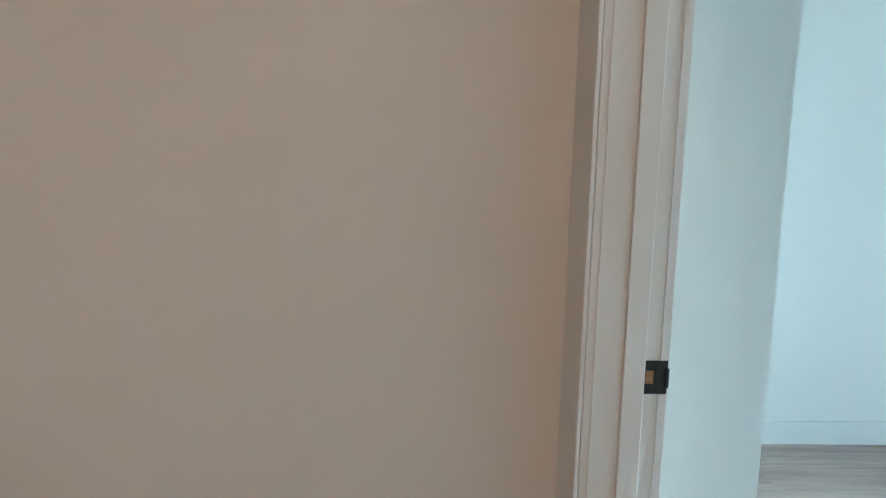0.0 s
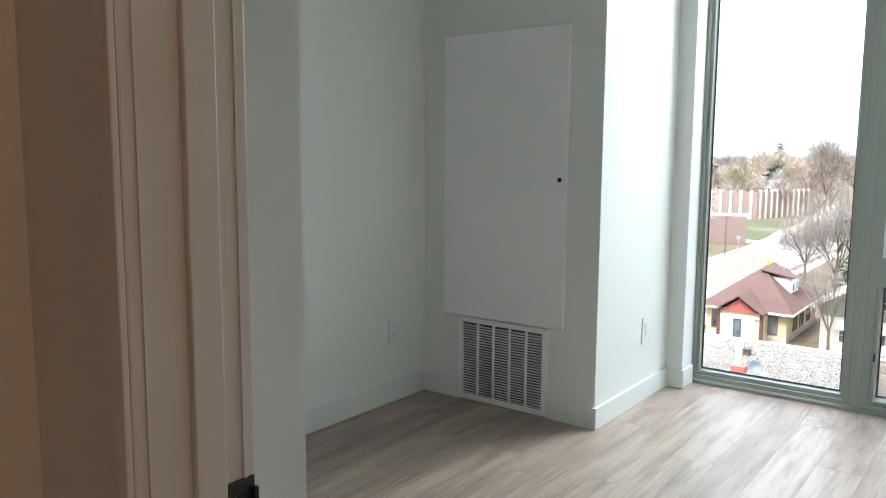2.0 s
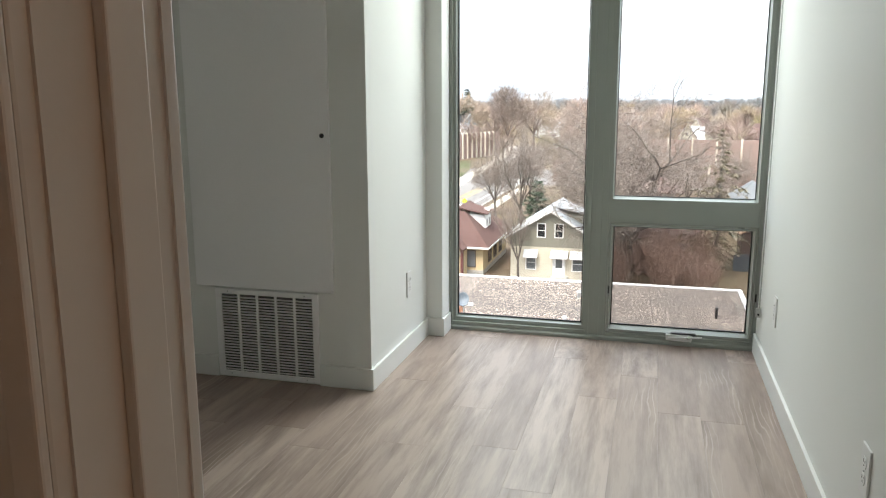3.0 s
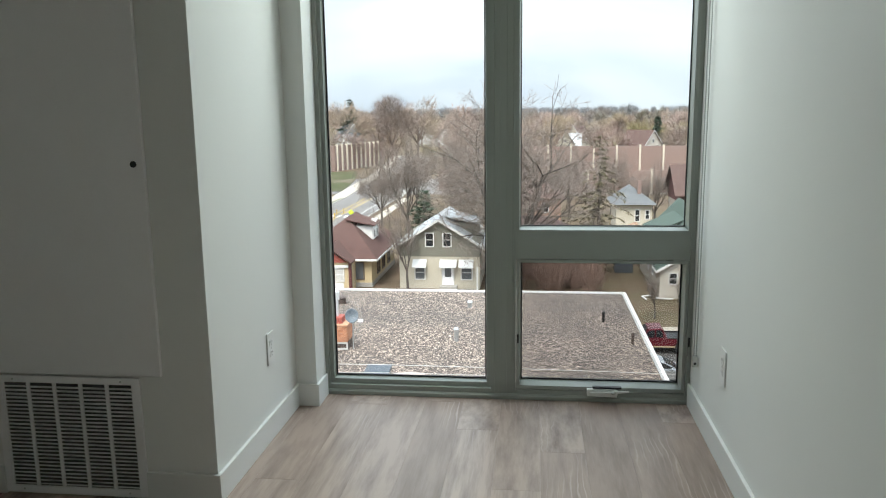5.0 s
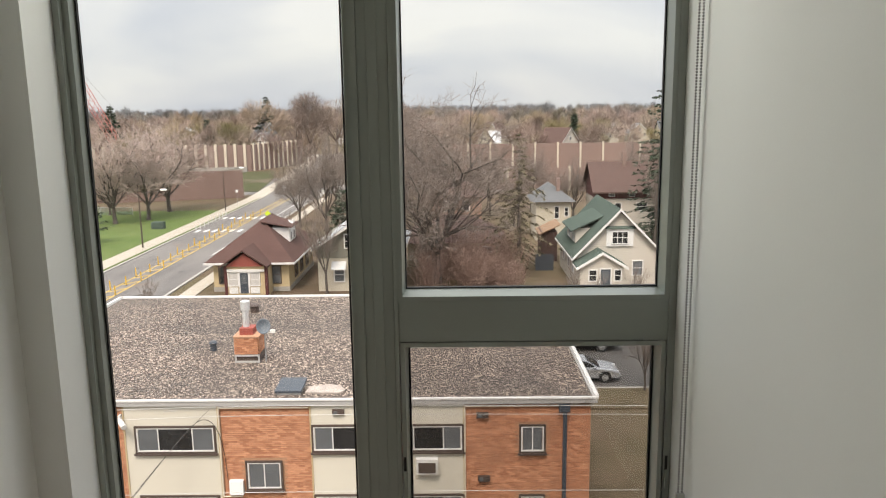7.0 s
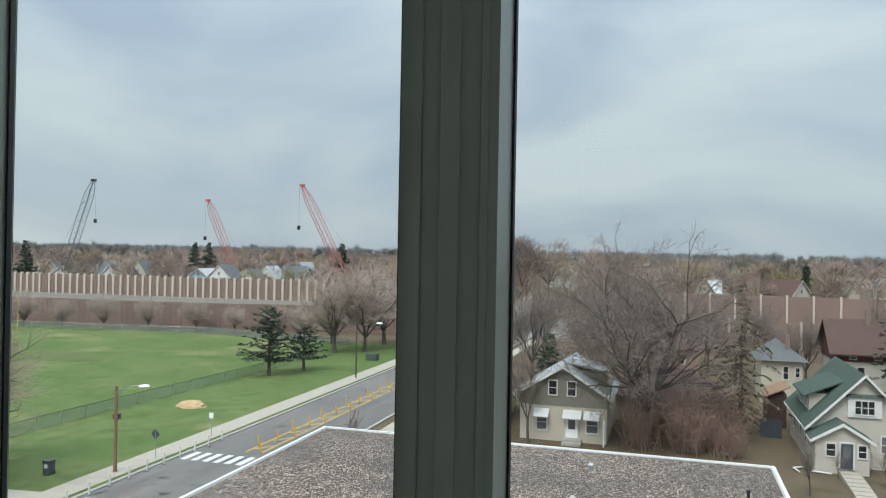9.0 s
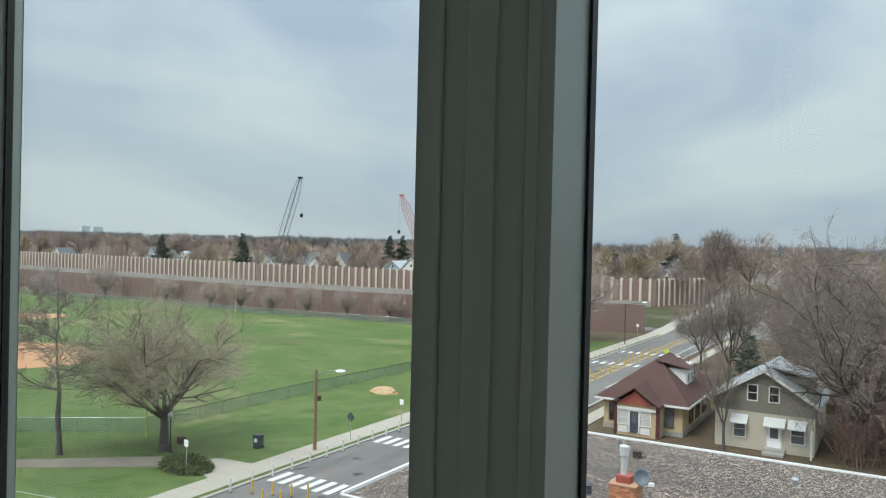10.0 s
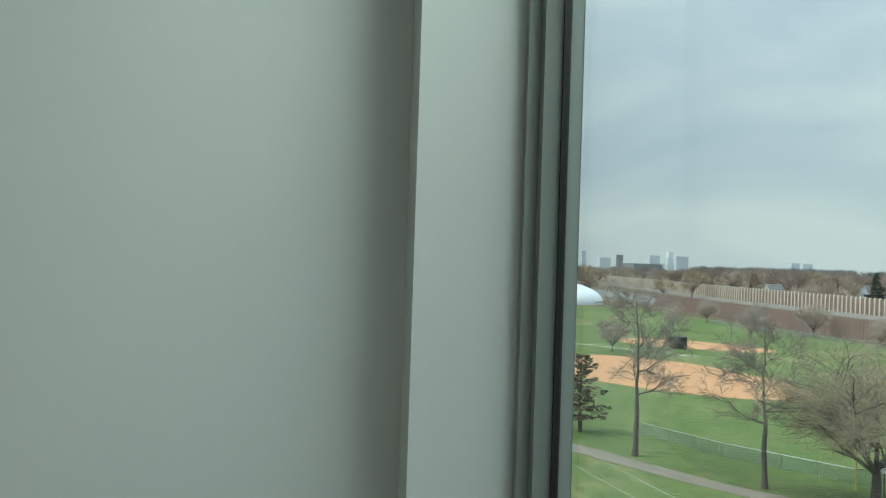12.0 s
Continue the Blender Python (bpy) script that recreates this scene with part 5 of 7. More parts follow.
def far_house(x, y, w, d, ze, zr, wm, rm, turn=0, label="small white gabled house among trees"):
    h = thing("distant_house", (x, y, GZ), label, "house", "distant houses", turn)
    house_walls(h, -w / 2, w / 2, 0, d, ze, zr, wm)
    gable(h, -w / 2, w / 2, 0, d, ze, zr, rm, WHITETRIM, 0.4)
    for x0 in (-w / 4 - 0.5, w / 4 - 0.5):
        hwin(h, x0, x0 + 1.0, ze - 1.6, ze - 0.3, 0)
    hwin(h, -0.5, 0.5, ze + 0.5, ze + 1.6, 0)
    return h


BLUEBOARD = siding_mat("blue_siding", (0.34, 0.42, 0.48), 0.3)
far_house(-61.5, 240, 8, 12, 6.5, 10.5, WHITETRIM, GREYROOF)
far_house(-62, 256, 7.5, 12, 8.5, 13.5, BLUEBOARD, GREYROOF, 30, "pale blue gabled house among trees")
rng = random.Random(11)
for k in range(46):
    x = rng.uniform(-420, 240)
    y = rng.uniform(232, 420)
    far_house(x, y, rng.uniform(7, 10), rng.uniform(8, 12), rng.uniform(4, 6.5), rng.uniform(8, 11), rng.choice((WHITETRIM, BEIGE, CREAMSIDING, BLUEBOARD, TAN)), rng.choice((GREYROOF, BROWNROOF, GREYROOF, PALEROOF)), rng.choice((0, 0, 90, 45, -30)))

rng = random.Random(29)
for k in range(18):
    far_house(rng.uniform(-8, 150), rng.uniform(285, 420), rng.uniform(6.5, 9), rng.uniform(8, 12), rng.uniform(5, 7), rng.uniform(9, 11.5), rng.choice((WHITETRIM, BEIGE, GREYSIDING, BEIGE)), rng.choice((GREYROOF, BROWNROOF, GREYROOF)), rng.choice((0, 0, 90, 45, -30)))
for k in range(14):
    far_house(rng.uniform(-330, -140), rng.uniform(236, 300), rng.uniform(7, 10), rng.uniform(8, 12), rng.uniform(5, 7), rng.uniform(9, 11.5), rng.choice((WHITETRIM, BEIGE, WHITETRIM)), rng.choice((GREYROOF, BROWNROOF, GREYROOF)), rng.choice((0, 0, 90, 45, -30)))

# ---- freeway noise walls ----


def noise_wall(name, pts, h, m, label, post_m=None, gap=5.0, post_w=0.5, ribs=True, base=0.0):
    """A long boarded wall along a line of corners, with posts and a ribbed face."""
    w = thing(name, (0, 0, GZ), label, "noise wall")
    bm, rb = bmesh.new(), bmesh.new()
    for (xa, ya), (xb, yb) in zip(pts, pts[1:]):
        d = Vector((xb - xa, yb - ya, 0))
        n = Vector((d.y, -d.x, 0)).normalized() * 0.15
        ca = [(xa + n.x, ya + n.y), (xb + n.x, yb + n.y), (xb - n.x, yb - n.y), (xa - n.x, ya - n.y)]
        prism(bm, ca, base, h, "z")
        u = d.normalized()
        steps = int(d.length / 1.25)
        for i in range(steps if ribs else 0):
            p = Vector((xa, ya, 0)) + u * (i * 1.25)
            q = n.normalized() * 0.22
            prism(rb, [(p.x + q.x, p.y + q.y), (p.x + u.x * 0.5 + q.x, p.y + u.y * 0.5 + q.y), (p.x + u.x * 0.5, p.y + u.y * 0.5), (p.x, p.y)], base, h - 0.15, "z")
    part("panel", bm, m, w)
    if ribs:
        tagged(part("rib", rb, m, w), kind="stuff")
    if post_m:
        pm = mesh_of(one(-post_w / 2, post_w / 2, -0.55, 0.3, base, h + 0.35), post_m)
        for (xa, ya), (xb, yb) in zip(pts, pts[1:]):
            L = math.hypot(xb - xa, yb - ya)
            for i in range(int(L / gap)):
                p = new("post", pm)
                p.parent = w
                k = (i + 0.5) * gap / L
                p.location = (xa + (xb - xa) * k, ya + (yb - ya) * k, 0)
    return w


noise_wall("noise_wall_park", ((-320, 152), (-235, 141), (-140, 134), (-90, 141), (-54, 150), (-43.6, 153)), 5.6, NEARWALL, "dark red-brown boarded noise wall behind the park", None)
noise_wall("noise_wall_far", ((-620, 250), (-355, 214), (-200, 207), (-86, 214), (-60, 222), (-50.5, 250)), 7.6, NOISEWALL, "red-brown noise wall with pale posts", WALLPOST, 2.7, 0.75, base=0.0)
noise_wall("noise_wall_east_near", ((-22, 168), (0, 162), (20, 160), (90, 162), (200, 176)), 4.7, NOISEWALL, "red-brown noise wall beyond the houses", WALLPOST, 7.0, 0.5)
noise_wall("noise_wall_east_far", ((-20, 222), (0, 217), (48, 215), (160, 218), (300, 232)), 7.2, NOISEWALL, "tall red-brown noise wall with scattered pale posts", WALLPOST, 6.3, 0.5)
barrier = thing("concrete_barrier", (0, 0, GZ), "pale concrete retaining wall along the freeway", "barrier")
for (xa, ya), (xb, yb) in (((-355, 209), (-200, 202)), ((-200, 202), (-86, 209)), ((-86, 209), (-60, 217)), ((-620, 245), (-355, 209))):
    part("segment", prism(bmesh.new(), ((xa, ya), (xb, yb), (xb, yb + 0.6), (xa, ya + 0.6)), 0, 1.7, "z"), CONCRETE, barrier)
setting("embankment", prism(bmesh.new(), ((-47.5, 164), (-43.5, 164), (-46.5, 190), (-52.5, 219), (-64, 217), (-55, 186)), GZ, GZ + 0.10, "z"), lawn_mat("rough_bank", (0.062, 0.074, 0.032), (0.095, 0.085, 0.05), (0.16, 0.125, 0.095), 0.5), "rough grass bank beside the bridge", "grass")

# white dome far beyond the park
dome = thing("sports_dome", (-327, 109, GZ), "white air-supported sports dome beyond the park", "dome")
bm = bmesh.new()
bmesh.ops.create_uvsphere(bm, u_segments=32, v_segments=16, radius=1.0, matrix=Matrix.Diagonal((20, 20, 9.2, 1)))
part("shell", bm, mat("white_fabric", (0.72, 0.76, 0.80), 0.5, 0.06, 0.2, 2, 0.1), dome, smooth=True)

# ---- trees ----


def grow(seed, height, spread, trunk_h, levels=5, r0=0.3, up=0.45, side=1.3, leader=0.0, first=5, wide=0.6, width=0.0, limb=0.6, globe=False):
    """Branch segments of a bare tree: (start, end, radius, radius, level)."""
    rg = np.random.RandomState(seed)
    segs = []

    def branch(p, d, length, r, lev):
        n = 4 if lev < 3 else 3
        for k in range(n):
            d = d + rg.normal(0, 0.09 + 0.03 * lev, 3)
            d[2] += 0.06 * up
            d /= np.linalg.norm(d)
            q = p + d * length / n
            r2 = r * 0.80
            segs.append((p, q, r, r2, lev))
            if lev < levels and k < n - 1:
                for _ in range(rg.poisson(side)):
                    fork(q, d, length * (1 - 0.15 * k), r2 * 0.6, lev)
            p, r = q, r2
        if lev < levels:
            for _ in range(2):
                fork(p, d, length, r * 0.85, lev)

    def fork(p, d, length, r, lev):
        s = rg.normal(0, 1, 3)
        s -= d * s.dot(d)
        s /= np.linalg.norm(s) + 1e-9
        a = rg.uniform(0.35, 0.85)
        nd = d * math.cos(a) + s * math.sin(a) * spread
        nd[2] += 0.10 * up
        nd /= np.linalg.norm(nd)
        branch(p, nd, length * rg.uniform(0.5, 0.72), r, lev + 1)

    p, r = np.zeros(3), r0
    for k in range(4):
        q = p + np.array([rg.normal(0, 0.04), rg.normal(0, 0.04), 1]) * trunk_h / 4
        segs.append((p, q, r * (1.3 if k == 0 else 1), r * 0.93, 0))
        p, r = q, r * 0.93
    if leader:
        n = 9
        step = height * leader / n
        for k in range(n):
            q = p + np.array([rg.normal(0, 0.06), rg.normal(0, 0.06), 1]) * step
            segs.append((p, q, r, r * 0.84, 0))
            p, r = q, r * 0.84
            for _ in range(rg.randint(1, 3)):
                a = rg.uniform(0, 2 * math.pi)
                nd = np.array([math.cos(a), math.sin(a), rg.uniform(0.3, 0.9)])
                branch(p, nd / np.linalg.norm(nd), height * (0.26 - 0.015 * k) * rg.uniform(0.6, 1.1), r * 0.5, 2)
    else:
        for k in range(first):
            a = 2 * math.pi * k / first + rg.uniform(-0.4, 0.4)
            t = rg.uniform(0.5, 1.1) * wide if k else 0.12
            nd = np.array([math.cos(a) * t, math.sin(a) * t, 1.0])
            branch(p - np.array([0, 0, trunk_h * 0.2 * k / first]), nd / np.linalg.norm(nd), (height - trunk_h) * 0.55, r * limb, 1)
    tips = np.array([s[1] for s in segs])
    f = height / np.percentile(tips[:, 2], 99.3)
    g = f if not width else width / 2 / np.percentile(np.hypot(tips[:, 0], tips[:, 1]), 95)
    k = np.array([g, g, f])
    if not globe:
        return [(a * k, b * k, c, d2, e) for a, b, c, d2, e in segs]
    mid = np.array([0, 0, trunk_h + (height - trunk_h) * 0.45])
    axes = np.array([width / 2, width / 2, (height - trunk_h) * 0.56])

    def inside(p):
        """Twigs that reach past the uneven round crown are left out."""
        o = (p - mid) / axes
        a = math.atan2(o[1], o[0])
        rim = 1.0 + 0.09 * math.sin(3 * a + seed) + 0.07 * math.sin(7 * a + 4 * o[2] + seed) + rg.uniform(-0.10, 0.06)
        return p[2] < trunk_h * 1.1 and math.hypot(p[0], p[1]) < 1.2 or np.linalg.norm(o) < rim

    segs = [(a * k, b * k, c, d2, e) for a, b, c, d2, e in segs]
    return [q for q in segs if inside(q[1])]


def seg_mesh(segs, n, material, rmin):
    """One mesh of tapered prisms round the given segments."""
    a, b = np.array([s[0] for s in segs]), np.array([s[1] for s in segs])
    ra, rb = np.maximum([s[2] for s in segs], rmin), np.maximum([s[3] for s in segs], rmin)
    d = b - a
    d /= np.linalg.norm(d, axis=1)[:, None] + 1e-9
    ref = np.where(np.abs(d[:, 2:3]) > 0.9, [[1.0, 0, 0]], [[0, 0, 1.0]])
    u = np.cross(d, ref)
    u /= np.linalg.norm(u, axis=1)[:, None]
    v = np.cross(d, u)
    ang = 2 * np.pi * np.arange(n) / n
    rim = u[:, None] * np.cos(ang)[None, :, None] + v[:, None] * np.sin(ang)[None, :, None]
    V = np.concatenate([a[:, None] + rim * ra[:, None, None], b[:, None] + rim * rb[:, None, None]], 1).reshape(-1, 3)
    k = np.arange(len(segs))[:, None, None] * 2 * n
    i = np.arange(n)
    F = (k + np.stack([i, (i + 1) % n, (i + 1) % n + n, i + n], 1)[None]).reshape(-1, 4)
    me = bpy.data.meshes.new("branches")
    me.from_pydata(V.tolist(), [], F.tolist())
    me.materials.append(material)
    me.shade_smooth()
    return me


def bare_tree(name, at, label, segs, twig_m, group="", rmin=0.012, cut=3):
    t = thing(name, at, label, "tree", group)
    for nm, ss, m, n in (("trunk", [s for s in segs if s[4] <= cut], BARK, 6), ("crown", [s for s in segs if s[4] > cut], twig_m, 3)):
        if ss:
            o = new(nm, seg_mesh(ss, n, m, rmin))
            o.parent = t
    return t


def conifer(name, at, label, h, w, m, seed, lean=0.35, bare=0.08, tiers=26, per=15, irregular=0.25, shape=0.75, fat=1.0):
    """A trunk with whorls of drooping boughs, each a spray of short needle blades."""
    rg = np.random.RandomState(seed)
    t = thing(name, at, label, "tree")
    tr = new("trunk", seg_mesh([(np.zeros(3), np.array([0, 0, h * 0.5]), 0.22 + h * 0.006, 0.14, 0), (np.array([0, 0, h * 0.5]), np.array([0, 0, h]), 0.14, 0.02, 0)], 7, BARK, 0.01))
    tr.parent = t
    limbs, V, F = [], [], []
    for k in range(tiers):
        f = bare + (1 - bare) * (k / tiers) ** 0.9
        z = h * f
        reach = w * (1 - f) ** shape + 0.15
        for j in range(max(4, int(per * (1 - f * 0.6)))):
            a = rg.uniform(0, 2 * math.pi)
            L = reach * rg.uniform(1 - irregular - 0.3, 1 + irregular * 0.4)
            d = np.array([math.cos(a), math.sin(a), -lean + 0.5 * f + rg.uniform(-0.12, 0.12)])
            p0, p1 = np.array([0, 0, z]), np.array([0, 0, z]) + d * L
            limbs.append((p0, p1, 0.03, 0.01, 1))
            side = np.array([-math.sin(a), math.cos(a), 0])
            for q in range(int(5 + L * 5)):
                s = rg.uniform(0.2, 1.0)
                c = p0 + (p1 - p0) * s + np.array([0, 0, rg.uniform(-0.15, 0.05)])
                e = side * rg.choice((-1, 1)) * rg.uniform(0.15, 0.5) + d * rg.uniform(0.1, 0.4) + np.array([0, 0, rg.uniform(-0.25, 0.12)])
                e *= fat ** 0.6
                n = np.cross(e, rg.normal(0, 1, 3))
                n = n / (np.linalg.norm(n) + 1e-9) * rg.uniform(0.06, 0.14) * fat
                i = len(V)
                V += [c + n, c - n, c + e * 1.15, c + e * 0.5 + n * 1.2]
                F += [(i, i + 1, i + 2), (i, i + 2, i + 3)]
    lm = new("limbs", seg_mesh(limbs, 3, BARK, 0.008))
    lm.parent = t
    me = bpy.data.meshes.new("needles")
    me.from_pydata([tuple(map(float, v)) for v in V], [], F)
    me.materials.append(m)
    o = new("crown", me)
    o.parent = t
    return t


BIG = grow(7, 20.0, 1.15, 3.4, 5, 0.50, 0.12, 1.6, first=8, wide=0.75, width=24.0, limb=0.72, globe=True)
bare_tree("bare_maple", (-2.6, 74.0, GZ), "large bare grey-brown maple between houses", BIG, TWIG, rmin=0.015)
SMALL = grow(8, 9.5, 0.8, 2.2, 4, 0.15, 0.7, 1.3, first=5, wide=0.6, width=5.5)
st = bare_tree("bare_street_tree", (-12.9, 68.6, GZ), "slim bare tree before the beige house", SMALL, TWIG, "bare street trees", rmin=0.011, cut=2)
ROUND = grow(26, 13.2, 1.2, 3.0, 5, 0.42, 0.15, 1.95, first=9, wide=0.95, width=17.5, limb=0.60, globe=True)
bare_tree("bare_park_tree", (-50.7, 41.2, GZ), "wide round bare tree with faint buds in the park", ROUND, BUDTWIG, rmin=0.008)
TALL = grow(34, 14.5, 1.1, 4.2, 5, 0.26, 0.3, 2.0, leader=0.62, width=9.0)
pt = bare_tree("bare_park_tree", (-56.4, 35.9, GZ), "tall thin bare tree in the park", TALL, TWIG, "tall bare park trees", rmin=0.012, cut=3)
o = copy_thing(pt, pose(-66.8, 29.6, GZ, 0, 0, 130))
o.scale = (1.1, 1.1, 1.1)
MID = grow(55, 16.0, 1.1, 2.8, 4, 0.36, 0.2, 1.8, first=8, wide=0.85, width=15.0, globe=True)
mt = bare_tree("bare_lawn_tree", (-54.5, 117.6, GZ), "bare pinkish-brown tree by the noise wall", MID, PINKTWIG, "bare trees by the noise wall", rmin=0.028, cut=2)
rng = random.Random(17)
for k, (x, y, s) in enumerate(((-50.8, 121.6, 1.0), (-51.1, 131.9, 1.15), (-60, 128, 0.75), (-68, 133, 0.7), (-75, 136, 0.65), (-85, 136, 0.6), (-94, 136, 0.7), (-104, 134, 0.65), (-113, 131.5, 0.7), (-122, 130, 0.6), (-131, 129, 0.8), (-142, 130, 0.65), (-160, 132, 0.7), (-183, 131, 0.9), (-205, 128, 0.7), (-225, 124, 0.7), (-175, 108, 0.7), (-196, 98, 0.7), (-130, 38, 0.9), (-146, 60, 0.7), (-112, 27, 1.0))):
    o = copy_thing(mt, pose(x, y, GZ, 0, 0, rng.uniform(0, 360)))
    s *= 1.0 if k < 2 else 0.72
    o.scale = (s, s, s * rng.uniform(0.85, 1.0))
for k, (x, y, s) in enumerate(((-3.0, 71.5, 0.8), (9.4, 60.5, 0.45), (10.9, 43.0, 0.5), (15.2, 64.0, 0.40), (12.3, 66.2, 0.26), (-27.5, 62.0, 0.35), (24, 92, 1.2), (30, 84, 1.1), (-9.5, 96, 1.2), (20.5, 66.0, 0.6))):
    o = copy_thing(st, pose(x, y, GZ, 0, 0, 40 * k))
    o.scale = (s, s, s)
YARD = grow(71, 15, 1.1, 3.0, 4, 0.26, 0.2, 2.0, first=8, wide=0.9, width=11.0, globe=True)
yt = bare_tree("bare_yard_tree", (-18, 100, GZ), "bare grey yard tree near the bridge road", YARD, TWIG, "bare yard trees", rmin=0.014, cut=2)
for k, (x, y, s) in enumerate(((-24, 112, 0.8), (-21, 128, 0.9), (-10, 112, 0.9), (-15, 140, 1.0), (5, 122, 0.8), (-2, 140, 0.8), (28, 118, 0.9), (34, 104, 1.0), (30, 79, 0.7), (33, 90, 0.9), (2, 116, 0.7), (12, 126, 0.8), (-6, 130, 0.9), (8, 110, 0.6), (17, 112, 0.7), (40, 128, 0.9), (-14, 120, 0.7), (6, 146, 0.5), (-5, 152, 0.9), (34, 150, 0.5), (-12, 190, 0.8))):
    o = copy_thing(yt, pose(x, y, GZ, 0, 0, 75 * k))
    o.scale = (s, s, s)

# reddish shrub thicket behind the roof
rg = np.random.RandomState(4)
segs = []
clumps = [(rg.uniform(-4.5, 5.0), rg.uniform(69.5, 79), rg.uniform(1.6, 5.4)) for _ in range(26)]
for k in range(720):
    cx, cy, ch_ = clumps[k % 26]
    x, y = cx + rg.normal(0, 0.5), cy + rg.normal(0, 0.5)
    hgt = ch_ * rg.uniform(0.5, 1.0)
    p = np.array([x, y, 0.0])
    d = np.array([rg.normal(0, 0.25), rg.normal(0, 0.25), 1.0])
    for j in range(4):
        q = p + d * hgt / 4 + rg.normal(0, 0.12, 3)
        segs.append((p, q, 0.03 - 0.005 * j, 0.025 - 0.005 * j, 1))
        for _ in range(3):
            segs.append((q, q + np.array([rg.normal(0, 0.45), rg.normal(0, 0.45), abs(rg.normal(0.4, 0.3))]), 0.015, 0.01, 2))
        p = q
sh = tagged(new("shrub_thicket", seg_mesh(segs, 3, REDTWIG, 0.016)), "tangled reddish-brown leafless shrubs", "shrubs", kind="stuff")
sh.location = (0, 0, GZ)

conifer("spruce", (6.2, 80, GZ), "thin drooping olive-brown spruce between houses", 15.0, 5.0, DRYNEEDLE, 5, 0.6, 0.05, 30, 10, 0.8, 0.8, 0.8)
conifer("fir_tree", (26.5, 95, GZ), "tall dark green fir behind a house", 21.5, 6.0, NEEDLE, 6, 0.3, 0.06, 34, 18, 0.35, 0.55)
conifer("pine_tree", (-53.0, 92.9, GZ), "spreading dark pine on the park lawn", 9.0, 5.2, NEEDLE, 7, 0.0, 0.22, 15, 15, 0.6, 0.5)
conifer("pine_tree", (-50.6, 98.5, GZ), "smaller dark pine on the park lawn", 6.2, 3.8, NEEDLE, 8, 0.0, 0.28, 11, 13, 0.6, 0.5)
conifer("pine_tree", (-76.6, 27.9, GZ), "young olive pine by the ball field", 8.2, 3.0, DRYNEEDLE, 9, 0.05, 0.2, 14, 12, 0.6, 0.5)
conifer("yew_tree", (-13.5, 84.5, GZ), "dark green evergreen behind a house", 8.5, 3.0, NEEDLE, 10, 0.2, 0.05, 20, 16, 0.4)
for x, y, h, s in ((-64.5, 262, 22.5, 31), (-219, 217, 19, 32), (-274, 224, 18, 33), (-118, 262, 20, 34), (40, 262, 15, 36), (-78, 240, 15, 37), (-203, 305, 20, 38), (-207, 300, 20, 39)):
    conifer("distant_fir", (x, y, GZ), "dark fir among distant bare woods", h, h * 0.40, NEEDLE, s, 0.3, 0.05, 22, 14, 0.4, 1.0, 2.4)

# ---- far woods: crowns of slender upright sprays ----


def woods(name, material, spots, seed, blade, label):
    rg = np.random.RandomState(seed)
    V, F, tone_of = [], [], []
    n0 = 0

    def spray(base, out, L, wide, own):
        nonlocal n0
        n = len(base)
        s = np.cross(out, rg.normal(0, 1, (n, 3)))
        s /= np.linalg.norm(s, axis=1)[:, None] + 1e-9
        s *= wide
        V.append(np.stack([base - s, base + s, base + out * L], 1).reshape(-1, 3))
        F.append(n0 + np.arange(n * 3).reshape(-1, 3))
        tone_of.append(np.full(n * 3, own))
        n0 += n * 3

    for x, y, h, w, cnt in spots:
        own = rg.uniform(0, 1)
        # a crown of several uneven lobes round the limbs
        lobes = rg.normal(0, 1, (7, 3))
        lobes /= np.linalg.norm(lobes, axis=1)[:, None]
        lobes = lobes * np.array([w * 0.62, w * 0.62, h * 0.20]) + np.array([x, y, h * 0.60])
        pick = rg.randint(0, 7, cnt)
        c = rg.normal(0, 1, (cnt, 3))
        c /= np.linalg.norm(c, axis=1)[:, None]
        base = lobes[pick] + c * rg.uniform(0.3, 1.0, (cnt, 1)) * np.array([w * 0.46, w * 0.46, h * 0.17])
        out = (base - np.array([x, y, h * 0.32])) / np.array([w, w, h * 0.5]) + rg.normal(0, 0.35, (cnt, 3))
        out /= np.linalg.norm(out, axis=1)[:, None]
        spray(base, out, rg.uniform(0.5, 1.3, (cnt, 1)) * blade * 11, blade * 0.5 * rg.uniform(0.5, 1.0, (cnt, 1)), own)
        foot = np.repeat(np.array([[x, y, h * 0.24]]), 7, 0)
        way = lobes + rg.normal(0, w * 0.15, (7, 3)) - foot
        spray(foot, way / np.linalg.norm(way, axis=1)[:, None], np.linalg.norm(way, axis=1)[:, None] * 1.2, 0.30 * blade / 0.17, 0.0)
        spray(np.array([[x, y, 0.0]]), np.array([[0, 0, 1.0]]), h * 0.7, 0.45, 0.0)
    me = bpy.data.meshes.new("woods")
    me.from_pydata(np.concatenate(V).tolist(), [], np.concatenate(F).tolist())
    me.attributes.new("tree_tone", "FLOAT", "POINT").data.foreach_set("value", np.concatenate(tone_of).astype(np.float32))
    me.materials.append(material)
    o = new(name, me)
    o.location = (0, 0, GZ)
    return tagged(o, label, "woods", kind="stuff")


rng = random.Random(23)


